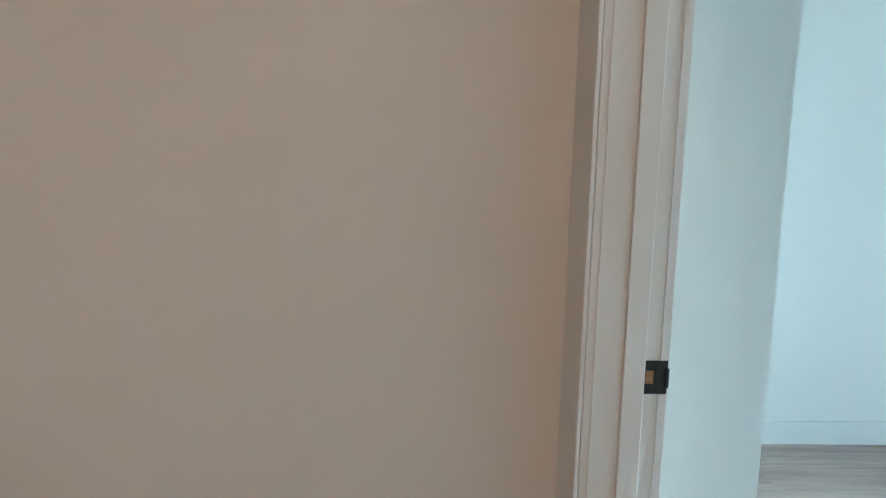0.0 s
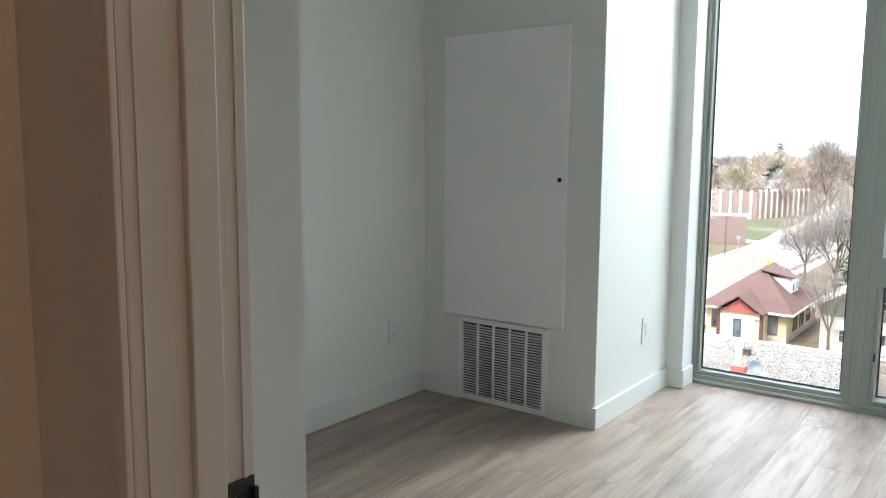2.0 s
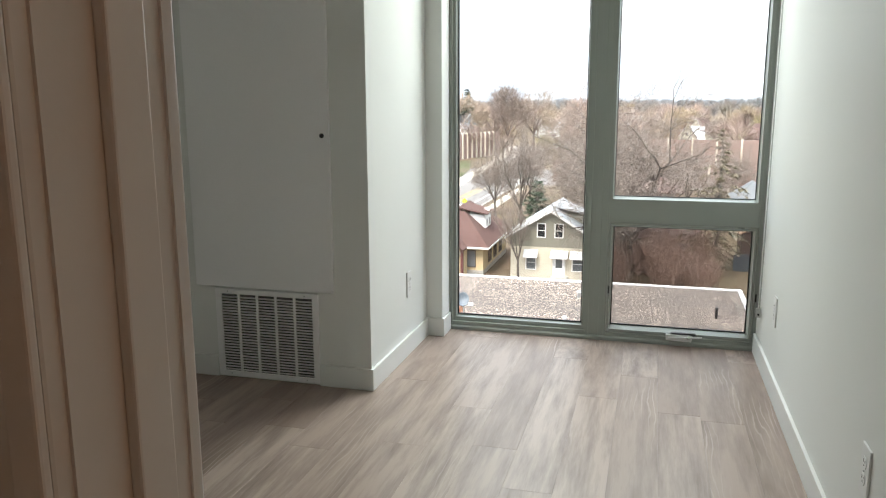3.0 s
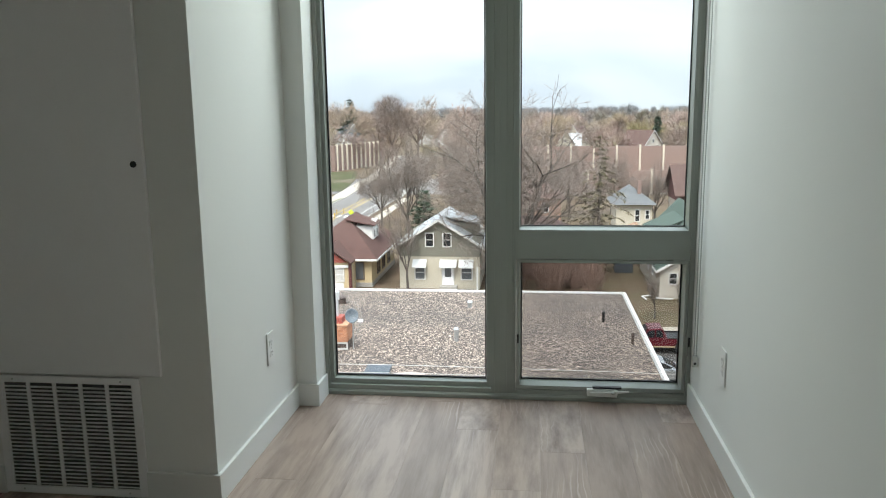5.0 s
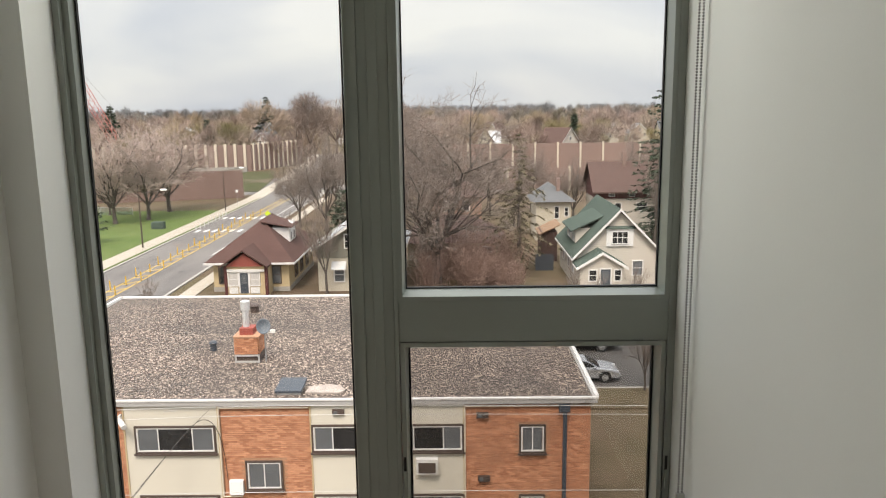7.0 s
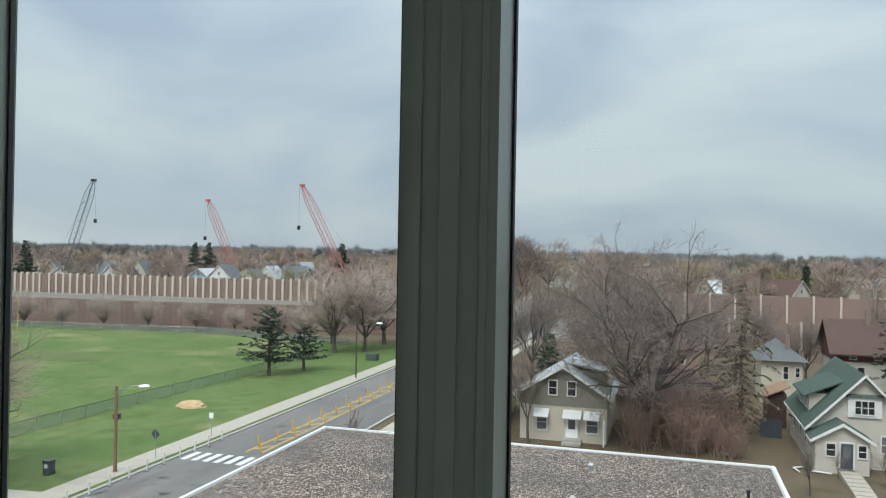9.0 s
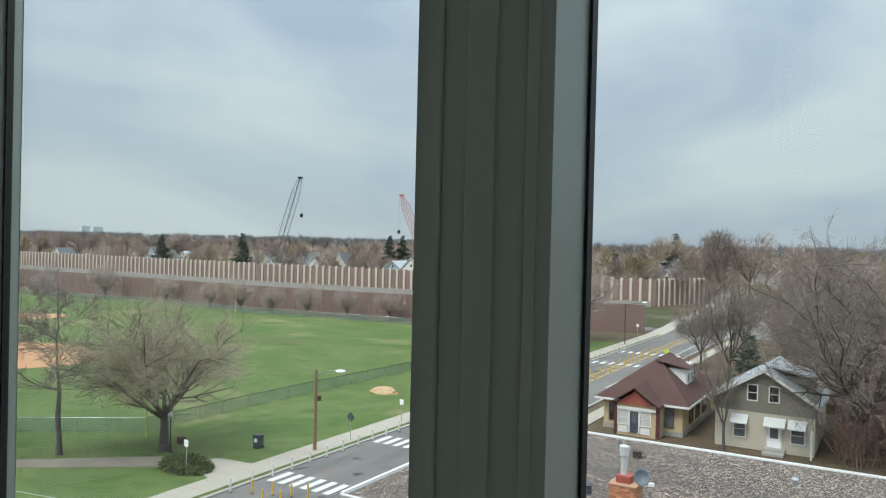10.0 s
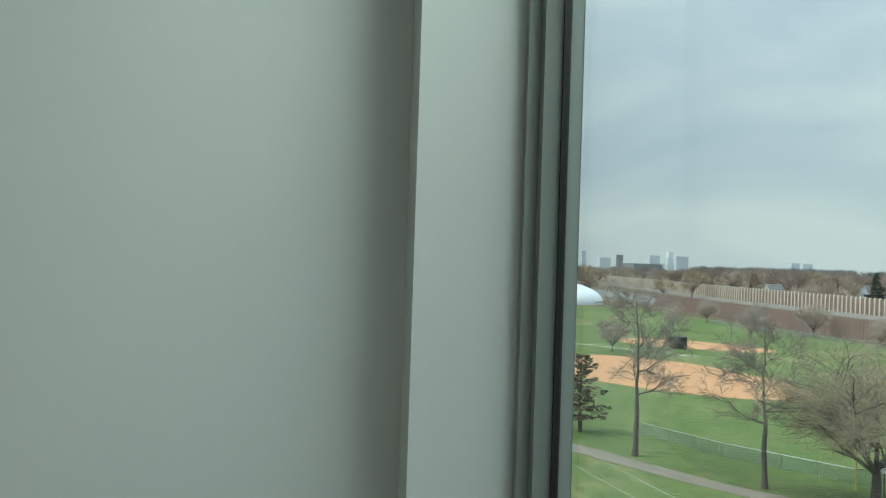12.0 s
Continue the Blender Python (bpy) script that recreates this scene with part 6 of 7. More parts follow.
def scatter(n, x0, x1, y0, y1, h0, h1, cnt, round_=(0.34, 0.50)):
    """Trees spread over a wedge of land, in loose clumps of rising and falling height."""
    out = []
    while len(out) < n:
        y = rng.uniform(y0, y1)
        x = rng.uniform(x0, x1) * y / y0
        swell = 0.5 + 0.5 * math.sin(x * 0.047 + 1.3 * math.sin(y * 0.031)) * math.sin(x * 0.021 + y * 0.05 + 2.0)
        thin = y < 330 and (-0.06 < x / y < 0.42 or x / y < -0.5) and rng.random() < 0.62
        if thin or abs(x + 34 + 0.08 * max(0, y - 160)) < 7 and y < 275 or rng.random() > 0.35 + swell:
            continue
        h = h0 + (h1 - h0) * (0.55 * swell + 0.45 * rng.random() ** 1.5)
        w = h * rng.uniform(*round_)
        out.append((x, y, h, w, int(cnt * (w / 5.5) ** 2)))
    return out


CLUMP = [(-50, 262, 24, 10, 3600), (-42, 270, 25.5, 10, 3600), (-64, 255, 22, 9, 2800), (-27, 264, 22, 9, 2800), (-19, 272, 19.5, 8, 2600), (-8, 268, 18, 7.5, 2200), (-57, 274, 22, 9, 3000)]
woods("woods_grey", WOODS, scatter(120, -330, 200, 232, 300, 8, 17, 900) + CLUMP[::2], 1, 0.17, "bare grey-brown woods beyond the noise walls")
woods("woods_pink", PINKWOODS, scatter(95, -330, 200, 230, 310, 7, 16, 900) + CLUMP[1::2], 6, 0.17, "pale pinkish-grey bare trees among the woods")
woods("woods_budding", OCHREWOODS, scatter(45, -300, 200, 230, 330, 7, 14, 900) + [(36, 262, 15, 7, 1200), (48, 270, 14, 7, 1200), (-70, 240, 15, 7, 1500), (-85, 244, 15, 7, 1500)], 2, 0.17, "yellowish budding trees among bare woods")
woods("woods_middle", WOODS, scatter(250, -520, 330, 305, 560, 10, 20, 520), 3, 0.26, "bare brown woods in the distance")
woods("woods_middle_pale", PINKWOODS, scatter(190, -520, 330, 305, 560, 9, 19, 520), 7, 0.26, "pale bare woods in the distance")
# distance haze is mixed into these crown colours: greyer than the nearer woods
woods("woods_distant", woods_mat("haze_tinted_woods", ((0.22, 0.205, 0.20), (0.36, 0.32, 0.30), (0.31, 0.285, 0.225))), scatter(650, -1100, 700, 580, 1400, 9, 20, 230), 4, 0.55, "hazy grey-brown woods towards the horizon")
west = []
for k in range(230):
    x = -rng.uniform(390, 1500)
    h = rng.uniform(9, 17)
    west.append((x, rng.uniform(0.02, 0.62) * -x, h, h * rng.uniform(0.36, 0.55), 420))
woods("woods_west", WOODS, west, 8, 0.34, "bare brown woods beyond the ball fields")
# the bluish crown colours carry the horizon haze, no air is modelled
woods("woods_horizon", woods_mat("haze_blue_woods", ((0.27, 0.29, 0.31), (0.34, 0.36, 0.385), (0.31, 0.325, 0.33))), scatter(900, -2600, 1600, 1400, 3400, 12, 22, 100), 5, 1.2, "woods on the horizon, coloured bluish for haze")

# ---- cranes ----


def crane(at, tip, m, label, turn_m):
    """A lattice-boom crawler crane: boom of four chords with lacing, hook line and body."""
    c = thing("crawler_crane", at, label, "crane")
    a, b = Vector((0, 0, 2.5)), Vector(tip) - Vector(at)
    d = (b - a).normalized()
    u = d.cross(Vector((0, 1, 0))).normalized()
    v = d.cross(u)
    L = (b - a).length
    n = int(L / 2.4)
    segs = []
    def at_s(s, i, j):
        w = 1.2 * min(1.0, 0.25 + s / L * 6, 0.30 + (L - s) / L * 5)
        return np.array(a + d * s + u * w * i + v * w * j)
    for i, j in ((-1, -1), (1, -1), (1, 1), (-1, 1)):
        for k in range(n):
            segs.append((at_s(L * k / n, i, j), at_s(L * (k + 1) / n, i, j), 0.11, 0.11, 0))
    cs = ((-1, -1), (1, -1), (1, 1), (-1, 1))
    for k in range(n):
        for q in range(4):
            i, j = cs[q], cs[(q + 1) % 4]
            segs.append((at_s(L * k / n, *i), at_s(L * (k + 1) / n, *j), 0.055, 0.055, 0))
    bo = new("boom", seg_mesh(segs, 4, m, 0.05))
    bo.parent = c
    part("boom_head", box(bmesh.new(), b.x - 0.8, b.x + 0.8, b.y - 0.6, b.y + 0.6, b.z - 0.4, b.z + 0.4), turn_m, c, bevel=0.1)
    hx = b.x + (3 if tip[0] > at[0] else -3)
    bm = bmesh.new()
    tube(bm, (b.x + (1 if hx > b.x else -1), b.y, b.z), (b.x + (1 if hx > b.x else -1), b.y, b.z - 14), 0.03, n=4)
    part("hook_line", bm, BLACK, c)
    part("hook_block", one(b.x + (0.6 if hx > b.x else -1.4), b.x + (1.4 if hx > b.x else -0.6), b.y - 0.4, b.y + 0.4, b.z - 15.4, b.z - 14), BLACK, c)
    part("pendant", tube(bmesh.new(), tuple(b), (a.x - (b.x - a.x) * 0.25, a.y, 9), 0.03, n=4), BLACK, c)
    part("body", one(-5, 3, -2, 2, 1.2, 5), m, c, bevel=0.2)
    part("track", one(-4.5, 4.5, -3, -2.05, 0, 1.2), BLACK, c, bevel=0.3)
    part("track", one(-4.5, 4.5, 2.05, 3, 0, 1.2), BLACK, c, bevel=0.3)
    return c


GREYCRANE = mat("dark_crane_steel", (0.13, 0.155, 0.18), 0.6, 0.1, 0.5, 5, 0.0)
REDCRANE = mat("red_crane_steel", (0.52, 0.16, 0.14), 0.6, 0.1, 0.5, 5, 0.0)
crane((-216, 230, GZ), (-200.7, 228.6, 24.8), GREYCRANE, "dark grey lattice boom crane at the freeway works", BLACK)
crane((-157, 257, GZ), (-172.2, 257.1, 19.5), REDCRANE, "red lattice boom crane at the freeway works", REDCRANE)
crane((-104, 240, GZ), (-123.5, 240, 23.4), REDCRANE, "tall red lattice boom crane at the freeway works", REDCRANE)

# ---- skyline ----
# TOWER's pale blue-grey is distance haze put into the base colour
TOWER = mat("haze_tinted_tower", (0.60, 0.66, 0.70), 0.8, 0.08, 0.01, 0.08, 0.0)
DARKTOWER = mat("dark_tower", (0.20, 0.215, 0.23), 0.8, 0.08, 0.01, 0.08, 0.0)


def tower(x, y, w, d, h, m, label, steps=1):
    t = thing("distant_tower", (x, y, GZ), label, "tower", "skyline towers")
    for k in range(steps):
        f = 1 - 0.28 * k
        part("shaft", one(-w * f / 2, w * f / 2, -d * f / 2, d * f / 2, h * k / steps, h * (k + 1) / steps), m, t)
    return t


def far_dir(t_deg, dist):
    return -dist * math.sin(radians(t_deg)), dist * math.cos(radians(t_deg))


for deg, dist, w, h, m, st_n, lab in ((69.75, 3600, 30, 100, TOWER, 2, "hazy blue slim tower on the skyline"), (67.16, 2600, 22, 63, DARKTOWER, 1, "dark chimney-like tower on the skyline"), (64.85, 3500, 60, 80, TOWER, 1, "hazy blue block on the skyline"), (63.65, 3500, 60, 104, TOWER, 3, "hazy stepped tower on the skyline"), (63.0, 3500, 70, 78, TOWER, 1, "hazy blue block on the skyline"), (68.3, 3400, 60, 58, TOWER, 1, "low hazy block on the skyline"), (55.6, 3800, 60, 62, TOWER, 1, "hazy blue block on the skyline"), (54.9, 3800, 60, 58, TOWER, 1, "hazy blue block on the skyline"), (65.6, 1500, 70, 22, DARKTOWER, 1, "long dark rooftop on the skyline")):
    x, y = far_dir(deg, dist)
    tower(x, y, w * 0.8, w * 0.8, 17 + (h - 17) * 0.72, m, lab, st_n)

# ---- street furniture ----
WOODPOLE = mat("weathered_pole", (0.23, 0.145, 0.085), 0.9, 0.15, 0.6, 12, 0.4, dist=0.01, stretch=(3, 3, 0.2))
pole = thing("utility_pole", (-41.0, 48.15, GZ), "brown wooden street light pole with cobra lamp", "street lamp")
part("pole", tube(bmesh.new(), (0, 0, 0), (0, 0, 6.7), 0.15, 0.11, 10), WOODPOLE, pole)
bm = bmesh.new()
tube(bm, (0, 0, 6.2), (1.2, 0, 6.75), 0.03)
tube(bm, (1.2, 0, 6.75), (2.2, 0, 6.85), 0.03)
part("arm", bm, GALV, pole)
part("lamp_head", ball(bmesh.new(), (2.5, 0, 6.83), 0.42, 0.3), PANEL, pole, smooth=True)
LP = thing("steel_lamp_post", (-41.2, 95.3, GZ), "dark steel street lamp with long arm", "street lamp")
part("post", tube(bmesh.new(), (0, 0, 0), (0, 0, 7.2), 0.11, 0.07, 10), BROWNTRIM, LP)
part("arm", tube(bmesh.new(), (0, 0, 7.0), (3.0, 0, 7.6), 0.04), BROWNTRIM, LP)
part("lamp_head", ball(bmesh.new(), (3.3, 0, 7.6), 0.45, 0.3), PANEL, LP, smooth=True)
copy_thing(LP, pose(-41.2, 132, GZ))
gl = thing("globe_lamp_post", (-50.0, 41.2, GZ), "black park lamp post with white globe", "lamp post")
part("post", tube(bmesh.new(), (0, 0, 0), (0, 0, 2.9), 0.07, 0.05, 10), BLACK, gl)
part("globe", ball(bmesh.new(), (0, 0, 3.15), 0.27, 1, 14, 10), PLASTIC, gl, smooth=True)
part("foot", tube(bmesh.new(), (0, 0, 0), (0, 0, 0.35), 0.14, 0.09, 10), BLACK, gl)
binn = thing("waste_bin", (-45.35, 46.2, GZ + 0.05), "dark wheeled waste bin with white label", "waste bin")
part("body", prism(bmesh.new(), ((-0.28, 0), (0.28, 0), (0.33, 0.98), (-0.33, 0.98)), -0.30, 0.30), SLATE, binn, bevel=0.03)
part("lid", one(-0.37, 0.37, -0.35, 0.34, 0.98, 1.08), BLACK, binn, bevel=0.04)
part("label", one(-0.15, 0.15, -0.318, -0.302, 0.52, 0.82), PLASTIC, binn, "white paper label")
for sx in (-0.25, 0.25):
    part("wheel", tube(bmesh.new(), (sx - 0.04, 0.28, 0.11), (sx + 0.04, 0.28, 0.11), 0.11, n=12), BLACK, binn)
sg = thing("yield_sign", (-40.6, 52.4, GZ + 0.1), "grey back of a small street sign on a post", "street sign")
part("post", tube(bmesh.new(), (0, 0, 0), (0, 0, 2.3), 0.035, n=6), GALV, sg)
part("plate", prism(bmesh.new(), ((-0.4, 2.0), (0, 1.55), (0.4, 2.0), (0, 2.45)), -0.02, 0.0), SLATE, sg)
for x, y, h in ((-44.6, 38.1, 2.5), (-40.7, 60.5, 2.2), (-41.0, 139, 3.0)):
    s2 = thing("sign_post", (x, y, GZ + 0.05), "thin grey metal sign post", "street sign")
    part("post", tube(bmesh.new(), (0, 0, 0), (0, 0, h), 0.035, n=6), GALV, s2)
    part("plate", one(-0.22, 0.22, -0.05, -0.036, h - 0.5, h), PANEL, s2)
xs = thing("crossing_sign", (-27.6, 107, GZ), "bright yellow-green pedestrian crossing sign", "street sign")
part("post", tube(bmesh.new(), (0, 0, 0), (0, 0, 2.9), 0.04, n=6), GALV, xs)
LIME = mat("lime_sign", (0.55, 0.72, 0.03), 0.5, 0.05, 3, 20, 0.0)
part("plate", prism(bmesh.new(), ((-0.45, 2.8), (0, 2.35), (0.45, 2.8), (0, 3.25)), -0.02, 0.0), LIME, xs)
part("arrow_plate", one(-0.3, 0.3, -0.02, 0.0, 1.95, 2.25), LIME, xs)
ub = thing("utility_box", (-45.5, 112, GZ), "small green utility cabinet on grass", "utility box")
part("cabinet", one(-0.9, 0.9, -0.6, 0.6, 0, 1.1), GREENROOF, ub, bevel=0.05)
dp = blob("dirt_pile", -50.5, 71.5, 1.9, 1.0, GZ + 0.06, CLAY, "low heap of tan dirt on grass", "dirt", 6)
bm = bmesh.new()
ball(bm, (-50.5, 71.5, GZ), 1.5, 0.42, 14, 8)
for v in bm.verts:
    v.co += Vector((random.uniform(-0.15, 0.15), random.uniform(-0.15, 0.15), random.uniform(-0.08, 0.08)))
tagged(new("sand_heap", mesh_of(bm, mat("tan_sand", (0.50, 0.34, 0.19), 0.95, 0.15, 1, 9, 0.4))), "small heap of tan sand on grass", "sand heap")
for x, y in ((-53.5, 63.5), (-51.5, 43.6)):
    mk = thing("red_marker_box", (x, y, GZ + 0.04), "small rust-red box on the lawn", "utility box")
    part("box", one(-0.3, 0.3, -0.25, 0.25, 0, 0.55), BROWNROOF, mk, bevel=0.03)
for x, y, h in ((-55.4, 43.2, 4.2), (-128.8, 125.3, 7.0)):
    fp = thing("foul_pole", (x, y, GZ), "thin yellow foul pole by the field", "foul pole")
    part("pole", tube(bmesh.new(), (0, 0, 0), (0, 0, h), 0.06, n=8), mat("pale_yellow", (0.62, 0.52, 0.16), 0.6, 0.05, 3, 20, 0), fp)

# clipped bush: many short leafy blades
rg = np.random.RandomState(9)
V, F = [], []
for k in range(5000):
    c = rg.normal(0, 1, 3)
    c /= np.linalg.norm(c)
    c[2] = abs(c[2])
    p = c * np.array([2.3, 1.5, 0.95]) * rg.uniform(0.75, 1.03)
    e, n = rg.normal(0, 0.13, 3), rg.normal(0, 0.06, 3)
    i = len(V)
    V += [tuple(p + n), tuple(p - n), tuple(p + e + c * 0.08)]
    F.append((i, i + 1, i + 2))
me = bpy.data.meshes.new("leaves")
me.from_pydata(V, [], F)
me.materials.append(mat("bush_leaf", (0.095, 0.118, 0.042), 0.9, 0.25, 1, 8, 0.0, island=True))
bu = thing("clipped_bush", (-45.6, 39.0, GZ + 0.05), "low rounded dark green bush at the park corner", "bush")
o = new("leaves", me)
o.parent = bu
part("stems", ball(bmesh.new(), (0, 0, 0), 1.2, 0.7, 10, 6), BARK, bu)

# chain-link fence along the ball field
MESH = bpy.data.materials.new("chain_link")
MESH.use_nodes = True
nt = MESH.node_tree
b_ = nt.nodes["Principled BSDF"]
b_.inputs["Base Color"].default_value, b_.inputs["Roughness"].default_value, b_.inputs["Alpha"].default_value = (0.22, 0.29, 0.25, 1), 0.6, 0.26


def mesh_fence(name, pts, h, label, gap=3.0):
    f = thing(name, (0, 0, GZ), label, "fence")
    for (xa, ya), (xb, yb) in zip(pts, pts[1:]):
        L = math.hypot(xb - xa, yb - ya)
        u = ((xb - xa) / L, (yb - ya) / L)
        q = (-u[1] * 0.01, u[0] * 0.01)
        part("netting", prism(bmesh.new(), ((xa + q[0], ya + q[1]), (xb + q[0], yb + q[1]), (xb - q[0], yb - q[1]), (xa - q[0], ya - q[1])), 0.05, h, "z"), MESH, f)
        part("top_rail", tube(bmesh.new(), (xa, ya, h), (xb, yb, h), 0.028, n=6), BLACK if name == "field_fence" else GALV, f)
        pm = mesh_of(tube(bmesh.new(), (0, 0, 0), (0, 0, h), 0.04, n=6), GALV)
        for k in range(int(L / gap)):
            p = new("post", pm)
            p.parent = f
            p.location = (xa + u[0] * k * gap, ya + u[1] * k * gap, 0)
    return f


mesh_fence("field_fence", ((-57.0, 44.5), (-57.1, 57.0), (-56.8, 67.3), (-55.7, 86.4), (-55.0, 112)), 1.25, "green chain-link fence with dark rail along the field")
mesh_fence("field_fence_low", ((-57.0, 44.5), (-66.3, 37.9), (-76, 33.5)), 1.25, "green chain-link fence at the field corner")
mesh_fence("outfield_fence", ((-56, 128), (-90, 133), (-128, 128), (-160, 130), (-220, 122)), 1.3, "low fence before the noise wall", 6.0)
bs = thing("ball_backstop", (-153, 77.5, GZ), "dark dugout box by the far infield", "dugout")
part("shed", one(-1.8, 1.8, -1.2, 1.2, 0, 2.6), BLACK, bs, bevel=0.05)
rl = thing("dugout_bench_rail", (-140, 62, GZ), "thin pale rail beside the infield", "rail")
part("rail", tube(bmesh.new(), (-10, -8, 1.1), (10, 8, 1.1), 0.05, n=6), GALV, rl)
for k in range(5):
    part("post", tube(bmesh.new(), (-10 + k * 5, -8 + k * 4, 0), (-10 + k * 5, -8 + k * 4, 1.1), 0.05, n=6), GALV, rl)

# overhead wires close to the building
PALECABLE = mat("pale_cable", (0.55, 0.53, 0.50), 0.6, 0.05, 3, 20, 0.0)


def cable(name, pts, r, m, label):
    c = bpy.data.curves.new(name, "CURVE")
    c.dimensions, c.bevel_depth, c.bevel_resolution = "3D", r, 1
    sp = c.splines.new("NURBS")
    sp.points.add(len(pts) - 1)
    for q, p in zip(sp.points, pts):
        q.co = (*p, 1)
    sp.use_endpoint_u = True
    c.materials.append(m)
    return tagged(new(name, c), label, "cable", "overhead cables")


cable("overhead_cable", ((40, 6, -2.3), (12, 6, -2.08), (2, 6, -1.945), (-2, 6, -1.89), (-6, 6, -1.93), (-13.2, 6, -2.64), (-18.6, 6, -2.93), (-45, 6, -4.2)), 0.0035, PALECABLE, "pale overhead service cable crossing outside")
cable("overhead_cable", ((40, 6, -2.4), (12, 6, -2.16), (2, 6, -2.045), (-2, 6, -2.0), (-6, 6, -2.05), (-13.2, 6, -3.0), (-18.6, 6, -3.42), (-45, 6, -5.2)), 0.0035, PALECABLE, "pale overhead service cable crossing outside")
cable("overhead_cable", ((40, 6, -3.5), (12, 6, -3.0), (2, 6, -2.96), (-2, 6, -2.95), (-6, 6, -2.98), (-13.2, 6, -3.4)), 0.0035, PALECABLE, "pale overhead service cable crossing outside")
cable("facade_cable", ((-9.75, FY - 0.1, -9.35), (-10.6, FY - 0.5, -10.1), (-11.6, FY - 2.0, -11.2), (-12.6, 20, -12.6)), 0.009, BLACK, "thin black cable leading off the facade")
cable("facade_cable", ((-9.2, FY - 0.1, -12.2), (-9.25, FY - 0.12, -10.6), (-9.55, FY - 0.2, -9.65), (-10.1, FY - 0.3, -9.55), (-10.7, FY - 0.6, -10.2), (-12.6, 20.5, -12.6)), 0.012, BLACK, "looped black service cable on the facade")

# ---- vehicles ----


def wheel(par, x, y, r, w, s):
    t = part("wheel", tube(bmesh.new(), (x, y - w / 2, r), (x, y + w / 2, r), r, n=24), GASKET, par)
    yf = y + s * (w / 2 + 0.004)
    rim = part("rim", tube(bmesh.new(), (x, yf - 0.02 * s, r), (x, yf, r), r * 0.66, n=20), GALV, t)
    for k in range(5):
        a = 2 * math.pi * k / 5
        b1 = tube(bmesh.new(), (x, yf + 0.008 * s, r), (x + r * 0.6 * math.cos(a), yf + 0.008 * s, r + r * 0.6 * math.sin(a)), 0.035, 0.03, 6)
        me_ob = new("spoke", mesh_of(b1, CHROME))
        me_ob.parent = t


def car_body(par, outline, w, m, bevel=0.07):
    return part("body", prism(bmesh.new(), outline, -w / 2, w / 2), m, par, bevel=bevel, smooth=False)


SILVER = mat("silver_car_paint", (0.50, 0.52, 0.55), 0.25, 0.03, 0.8, 20, 0.0, metal=0.6)
MAROONCAR = mat("maroon_car_paint", (0.115, 0.012, 0.020), 0.25, 0.05, 0.8, 20, 0.0)
TINT = mat("car_glass", (0.02, 0.024, 0.028), 0.06, 0.1, 2, 10, 0.0, spec=0.8)
car = thing("silver_sedan", (7.35, 45.45, GZ + 0.034), "silver sedan parked on the side street", "car")
car_body(car, ((-2.35, 0.28), (2.25, 0.26), (2.36, 0.45), (2.30, 0.72), (1.95, 0.84), (1.05, 0.95), (-1.55, 1.02), (-2.20, 0.98), (-2.38, 0.80)), 1.82, SILVER, 0.10)
cab = part("roof", prism(bmesh.new(), ((1.10, 0.92), (0.30, 1.36), (-0.15, 1.44), (-0.95, 1.42), (-1.70, 1.03)), -0.72, 0.72), SILVER, car, bevel=0.06)
for s in (-1, 1):
    y0, y1 = sorted((s * 0.715, s * 0.735))
    part("side_window", prism(bmesh.new(), ((0.92, 0.97), (0.28, 1.30), (-0.12, 1.36), (-0.14, 0.98)), y0, y1), TINT, cab)
    part("side_window", prism(bmesh.new(), ((-0.22, 0.98), (-0.22, 1.36), (-0.85, 1.34), (-1.35, 1.02)), y0, y1), TINT, cab)
    part("mirror", ball(bmesh.new(), (0.72, s * 0.98, 1.02), 0.11, 0.7), SILVER, car, smooth=True)
    for x in (-1.42, 1.40):
        wheel(car, x, s * 0.82, 0.33, 0.22, s)
        part("wheel_arch", tube(bmesh.new(), (x, s * 0.905, 0.36), (x, s * 0.913, 0.36), 0.40, n=24), BLACK, car)
    part("headlight", ball(bmesh.new(), (2.16, s * 0.66, 0.68), 0.18, 0.45), PANEL, car, smooth=True)
    part("tail_light", one(-2.40, -2.34, min(s * 0.5, s * 0.85), max(s * 0.5, s * 0.85), 0.78, 0.92), REDBOARD, car)
    for x in (0.86, -0.18, -1.1):
        part("door_seam", one(x, x + 0.012, min(s * 0.912, s * 0.916), max(s * 0.912, s * 0.916), 0.36, 0.96), BLACK, car)
    for x in (0.0, -0.95):
        part("door_handle", one(x, x + 0.18, min(s * 0.91, s * 0.935), max(s * 0.91, s * 0.935), 0.84, 0.87), SILVER, car)
part("windscreen", slab(bmesh.new(), ((1.12, -0.64, 0.955), (1.12, 0.64, 0.955), (0.33, 0.60, 1.385), (0.33, -0.60, 1.385)), 0.02), TINT, car)
part("rear_window", slab(bmesh.new(), ((-0.97, -0.6, 1.445), (-0.97, 0.6, 1.445), (-1.72, 0.64, 1.055), (-1.72, -0.64, 1.055)), 0.02), TINT, car)
part("bumper", one(2.25, 2.42, -0.75, 0.75, 0.30, 0.55), SILVER, car, bevel=0.05)

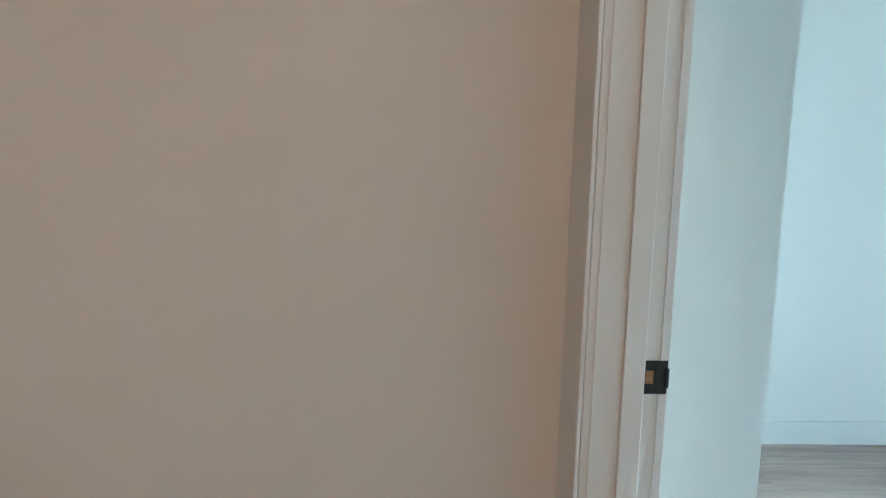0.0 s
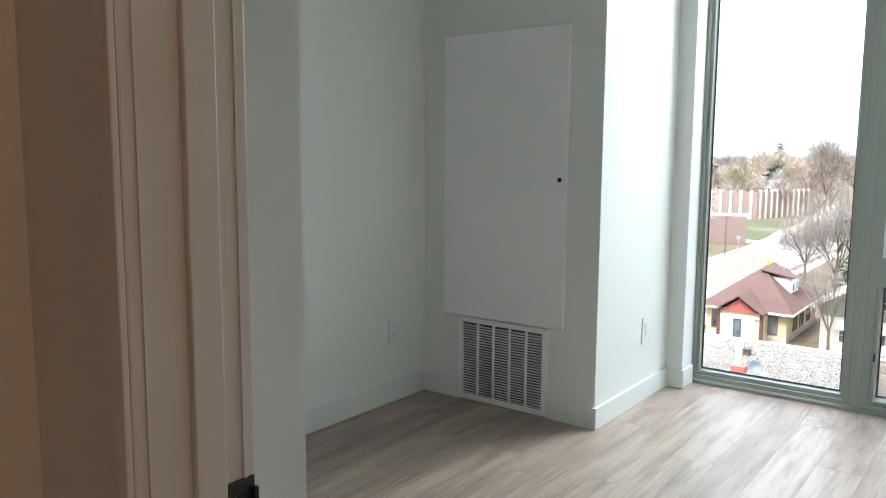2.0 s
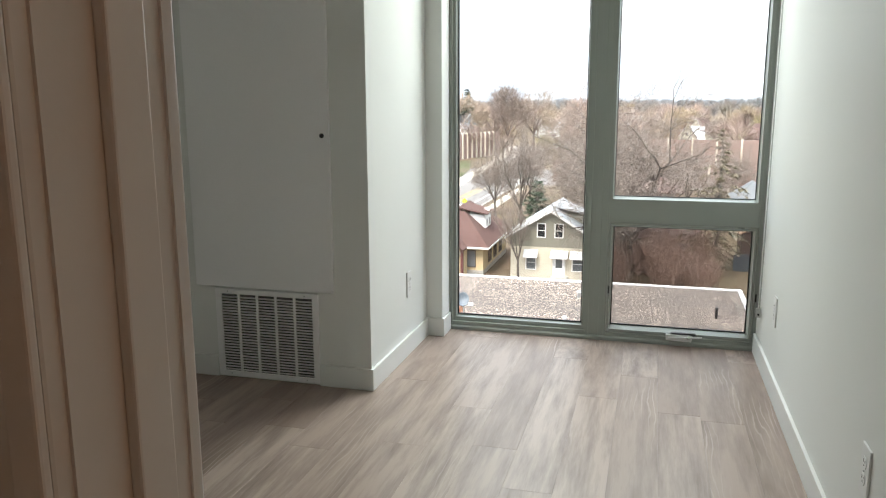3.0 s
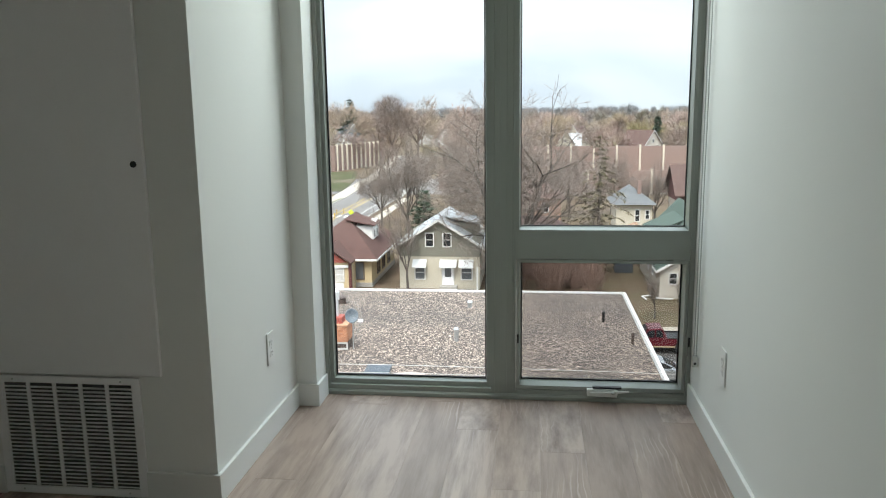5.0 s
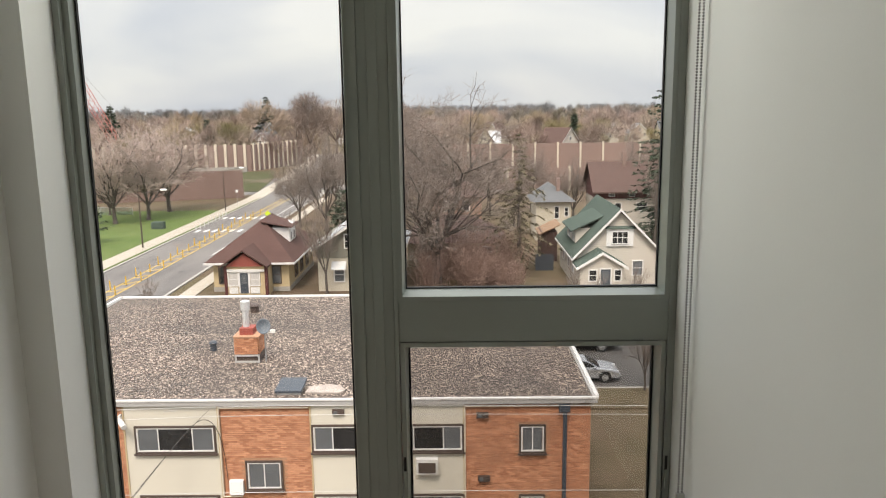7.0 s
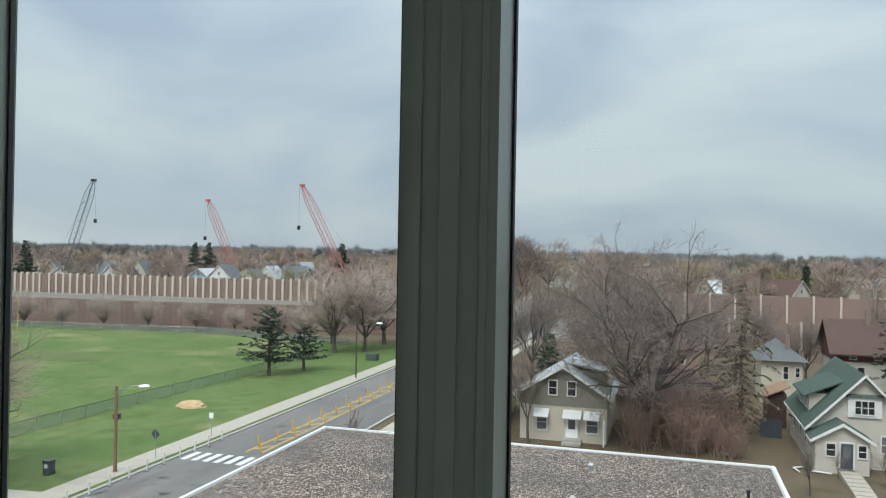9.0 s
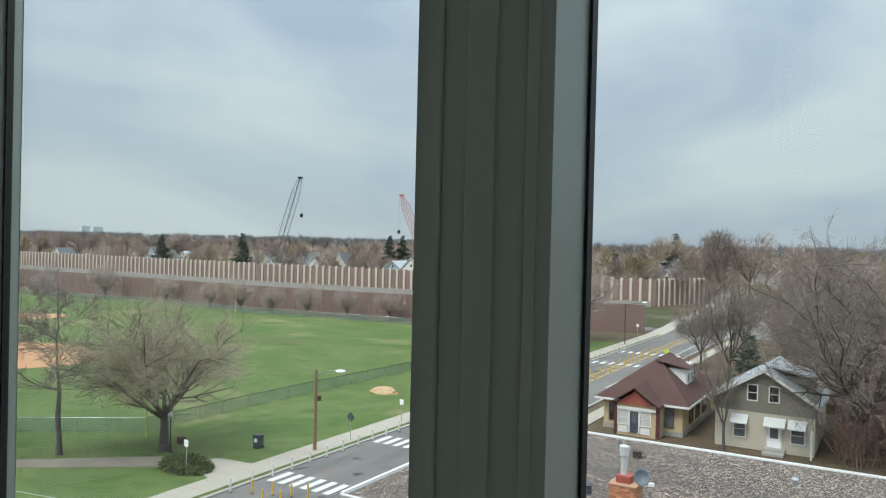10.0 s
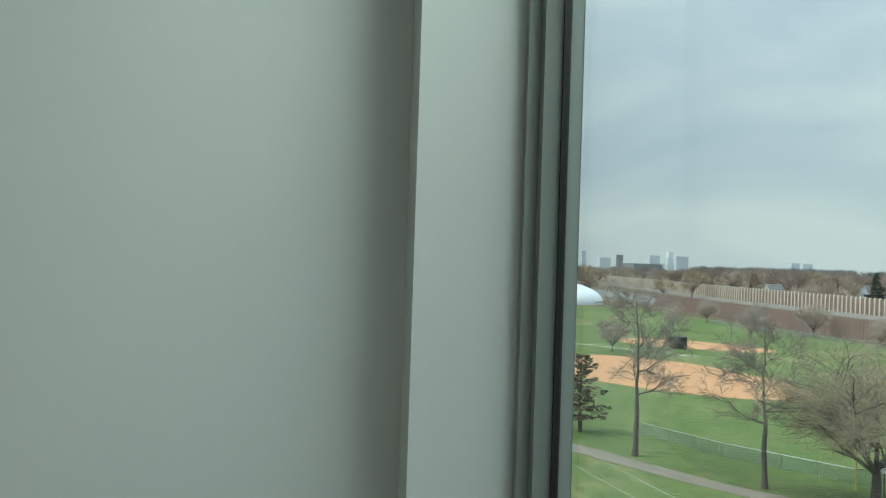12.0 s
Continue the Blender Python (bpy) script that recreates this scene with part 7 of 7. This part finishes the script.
tr = thing("maroon_pickup", (8.2, 51.75, GZ + 0.034), "maroon extended-cab pickup truck parked at the kerb", "truck")
car_body(tr, ((-2.85, 0.50), (2.75, 0.50), (2.80, 1.10), (0.55, 1.12), (0.50, 1.16), (-1.35, 1.16), (-2.75, 1.08), (-2.88, 0.85)), 1.95, MAROONCAR, 0.06)
part("trim_band", one(-2.75, 2.72, -0.985, -0.976, 0.50, 0.60), TAN, tr)
tcab = part("cab", prism(bmesh.new(), ((-1.35, 1.12), (-0.72, 1.80), (0.30, 1.84), (0.52, 1.12)), -0.84, 0.84), MAROONCAR, tr, bevel=0.06)
for s in (-1, 1):
    y0, y1 = sorted((s * 0.835, s * 0.855))
    part("side_window", prism(bmesh.new(), ((-1.12, 1.18), (-0.68, 1.68), (-0.28, 1.72), (-0.28, 1.18)), y0, y1), TINT, tcab)
    part("side_window", prism(bmesh.new(), ((-0.18, 1.20), (-0.18, 1.72), (0.22, 1.72), (0.34, 1.20)), y0, y1), TINT, tcab)
    for x in (-1.85, 1.52):
        wheel(tr, x, s * 0.86, 0.40, 0.26, s)
        part("wheel_arch", tube(bmesh.new(), (x, s * 0.972, 0.44), (x, s * 0.982, 0.44), 0.46, n=24), BLACK, tr)
    part("door_seam", one(-0.24, -0.225, min(s * 0.977, s * 0.981), max(s * 0.977, s * 0.981), 0.55, 1.15), BLACK, tr)
    part("mirror", one(-1.1, -0.95, min(s * 0.95, s * 1.15), max(s * 0.95, s * 1.15), 1.15, 1.35), BLACK, tr, bevel=0.02)
part("bed_liner", one(0.68, 2.68, -0.85, 0.85, 1.10, 1.128), BLACK, tr, "black truck bed liner")
part("bed_rail", one(0.60, 2.76, -0.97, -0.87, 1.12, 1.20), BLACK, tr)
part("bed_rail", one(0.60, 2.76, 0.87, 0.97, 1.12, 1.20), BLACK, tr)
part("windscreen", slab(bmesh.new(), ((-1.38, -0.74, 1.165), (-1.38, 0.74, 1.165), (-0.76, 0.70, 1.80), (-0.76, -0.70, 1.80)), 0.02), TINT, tr)
part("rear_bumper", one(2.78, 2.95, -0.9, 0.9, 0.50, 0.70), CHROME, tr, bevel=0.03)
fc = thing("distant_car", (-34.5, 186, GZ + 0.05), "small pale car far down the road", "car")
part("body", prism(bmesh.new(), ((-2.1, 0.3), (2.1, 0.3), (2.1, 0.8), (-2.1, 0.85)), -0.85, 0.85), SILVER, fc, bevel=0.08)
part("roof", prism(bmesh.new(), ((-1.3, 0.82), (-0.8, 1.4), (0.7, 1.4), (1.2, 0.82)), -0.72, 0.72), TINT, fc, bevel=0.06)
for x in (-1.3, 1.3):
    for s in (-1, 1):
        part("wheel", tube(bmesh.new(), (x, s * 0.8 - 0.1, 0.32), (x, s * 0.8 + 0.1, 0.32), 0.32, n=12), GASKET, fc)

# ---- floor planks ----
PW, PL = 0.184, 1.52
bm = bmesh.new()
c = 0.0009
v0 = [(-PW / 2, 0), (PW / 2, 0), (PW / 2, PL), (-PW / 2, PL)]
lo = [bm.verts.new((x, y, -0.006)) for x, y in v0]
mid = [bm.verts.new((x, y, -c)) for x, y in v0]
hi = [bm.verts.new((x + (c if x < 0 else -c), y + (c if y < 1 else -c), 0)) for x, y in v0]
bm.faces.new(hi)
for a, b2 in ((lo, mid), (mid, hi)):
    for i in range(4):
        bm.faces.new((a[i], a[(i + 1) % 4], b2[(i + 1) % 4], b2[i]))
plank_mesh = mesh_of(bm, FLOOR)
rng = random.Random(5)
x = XL - 0.05
while x < 2.0:
    y = -6.3 - rng.random() * PL
    last = 0.02 if x < 0.12 else YD1
    while y < last:
        length = PL
        if y + length > last:
            length = last - y
        if length > 0.05:
            p = new("plank", plank_mesh)
            p.parent = floor
            p.location = (x, y, 0)
            p.scale = (1, length / PL, 1)
        y += PL
    x += PW
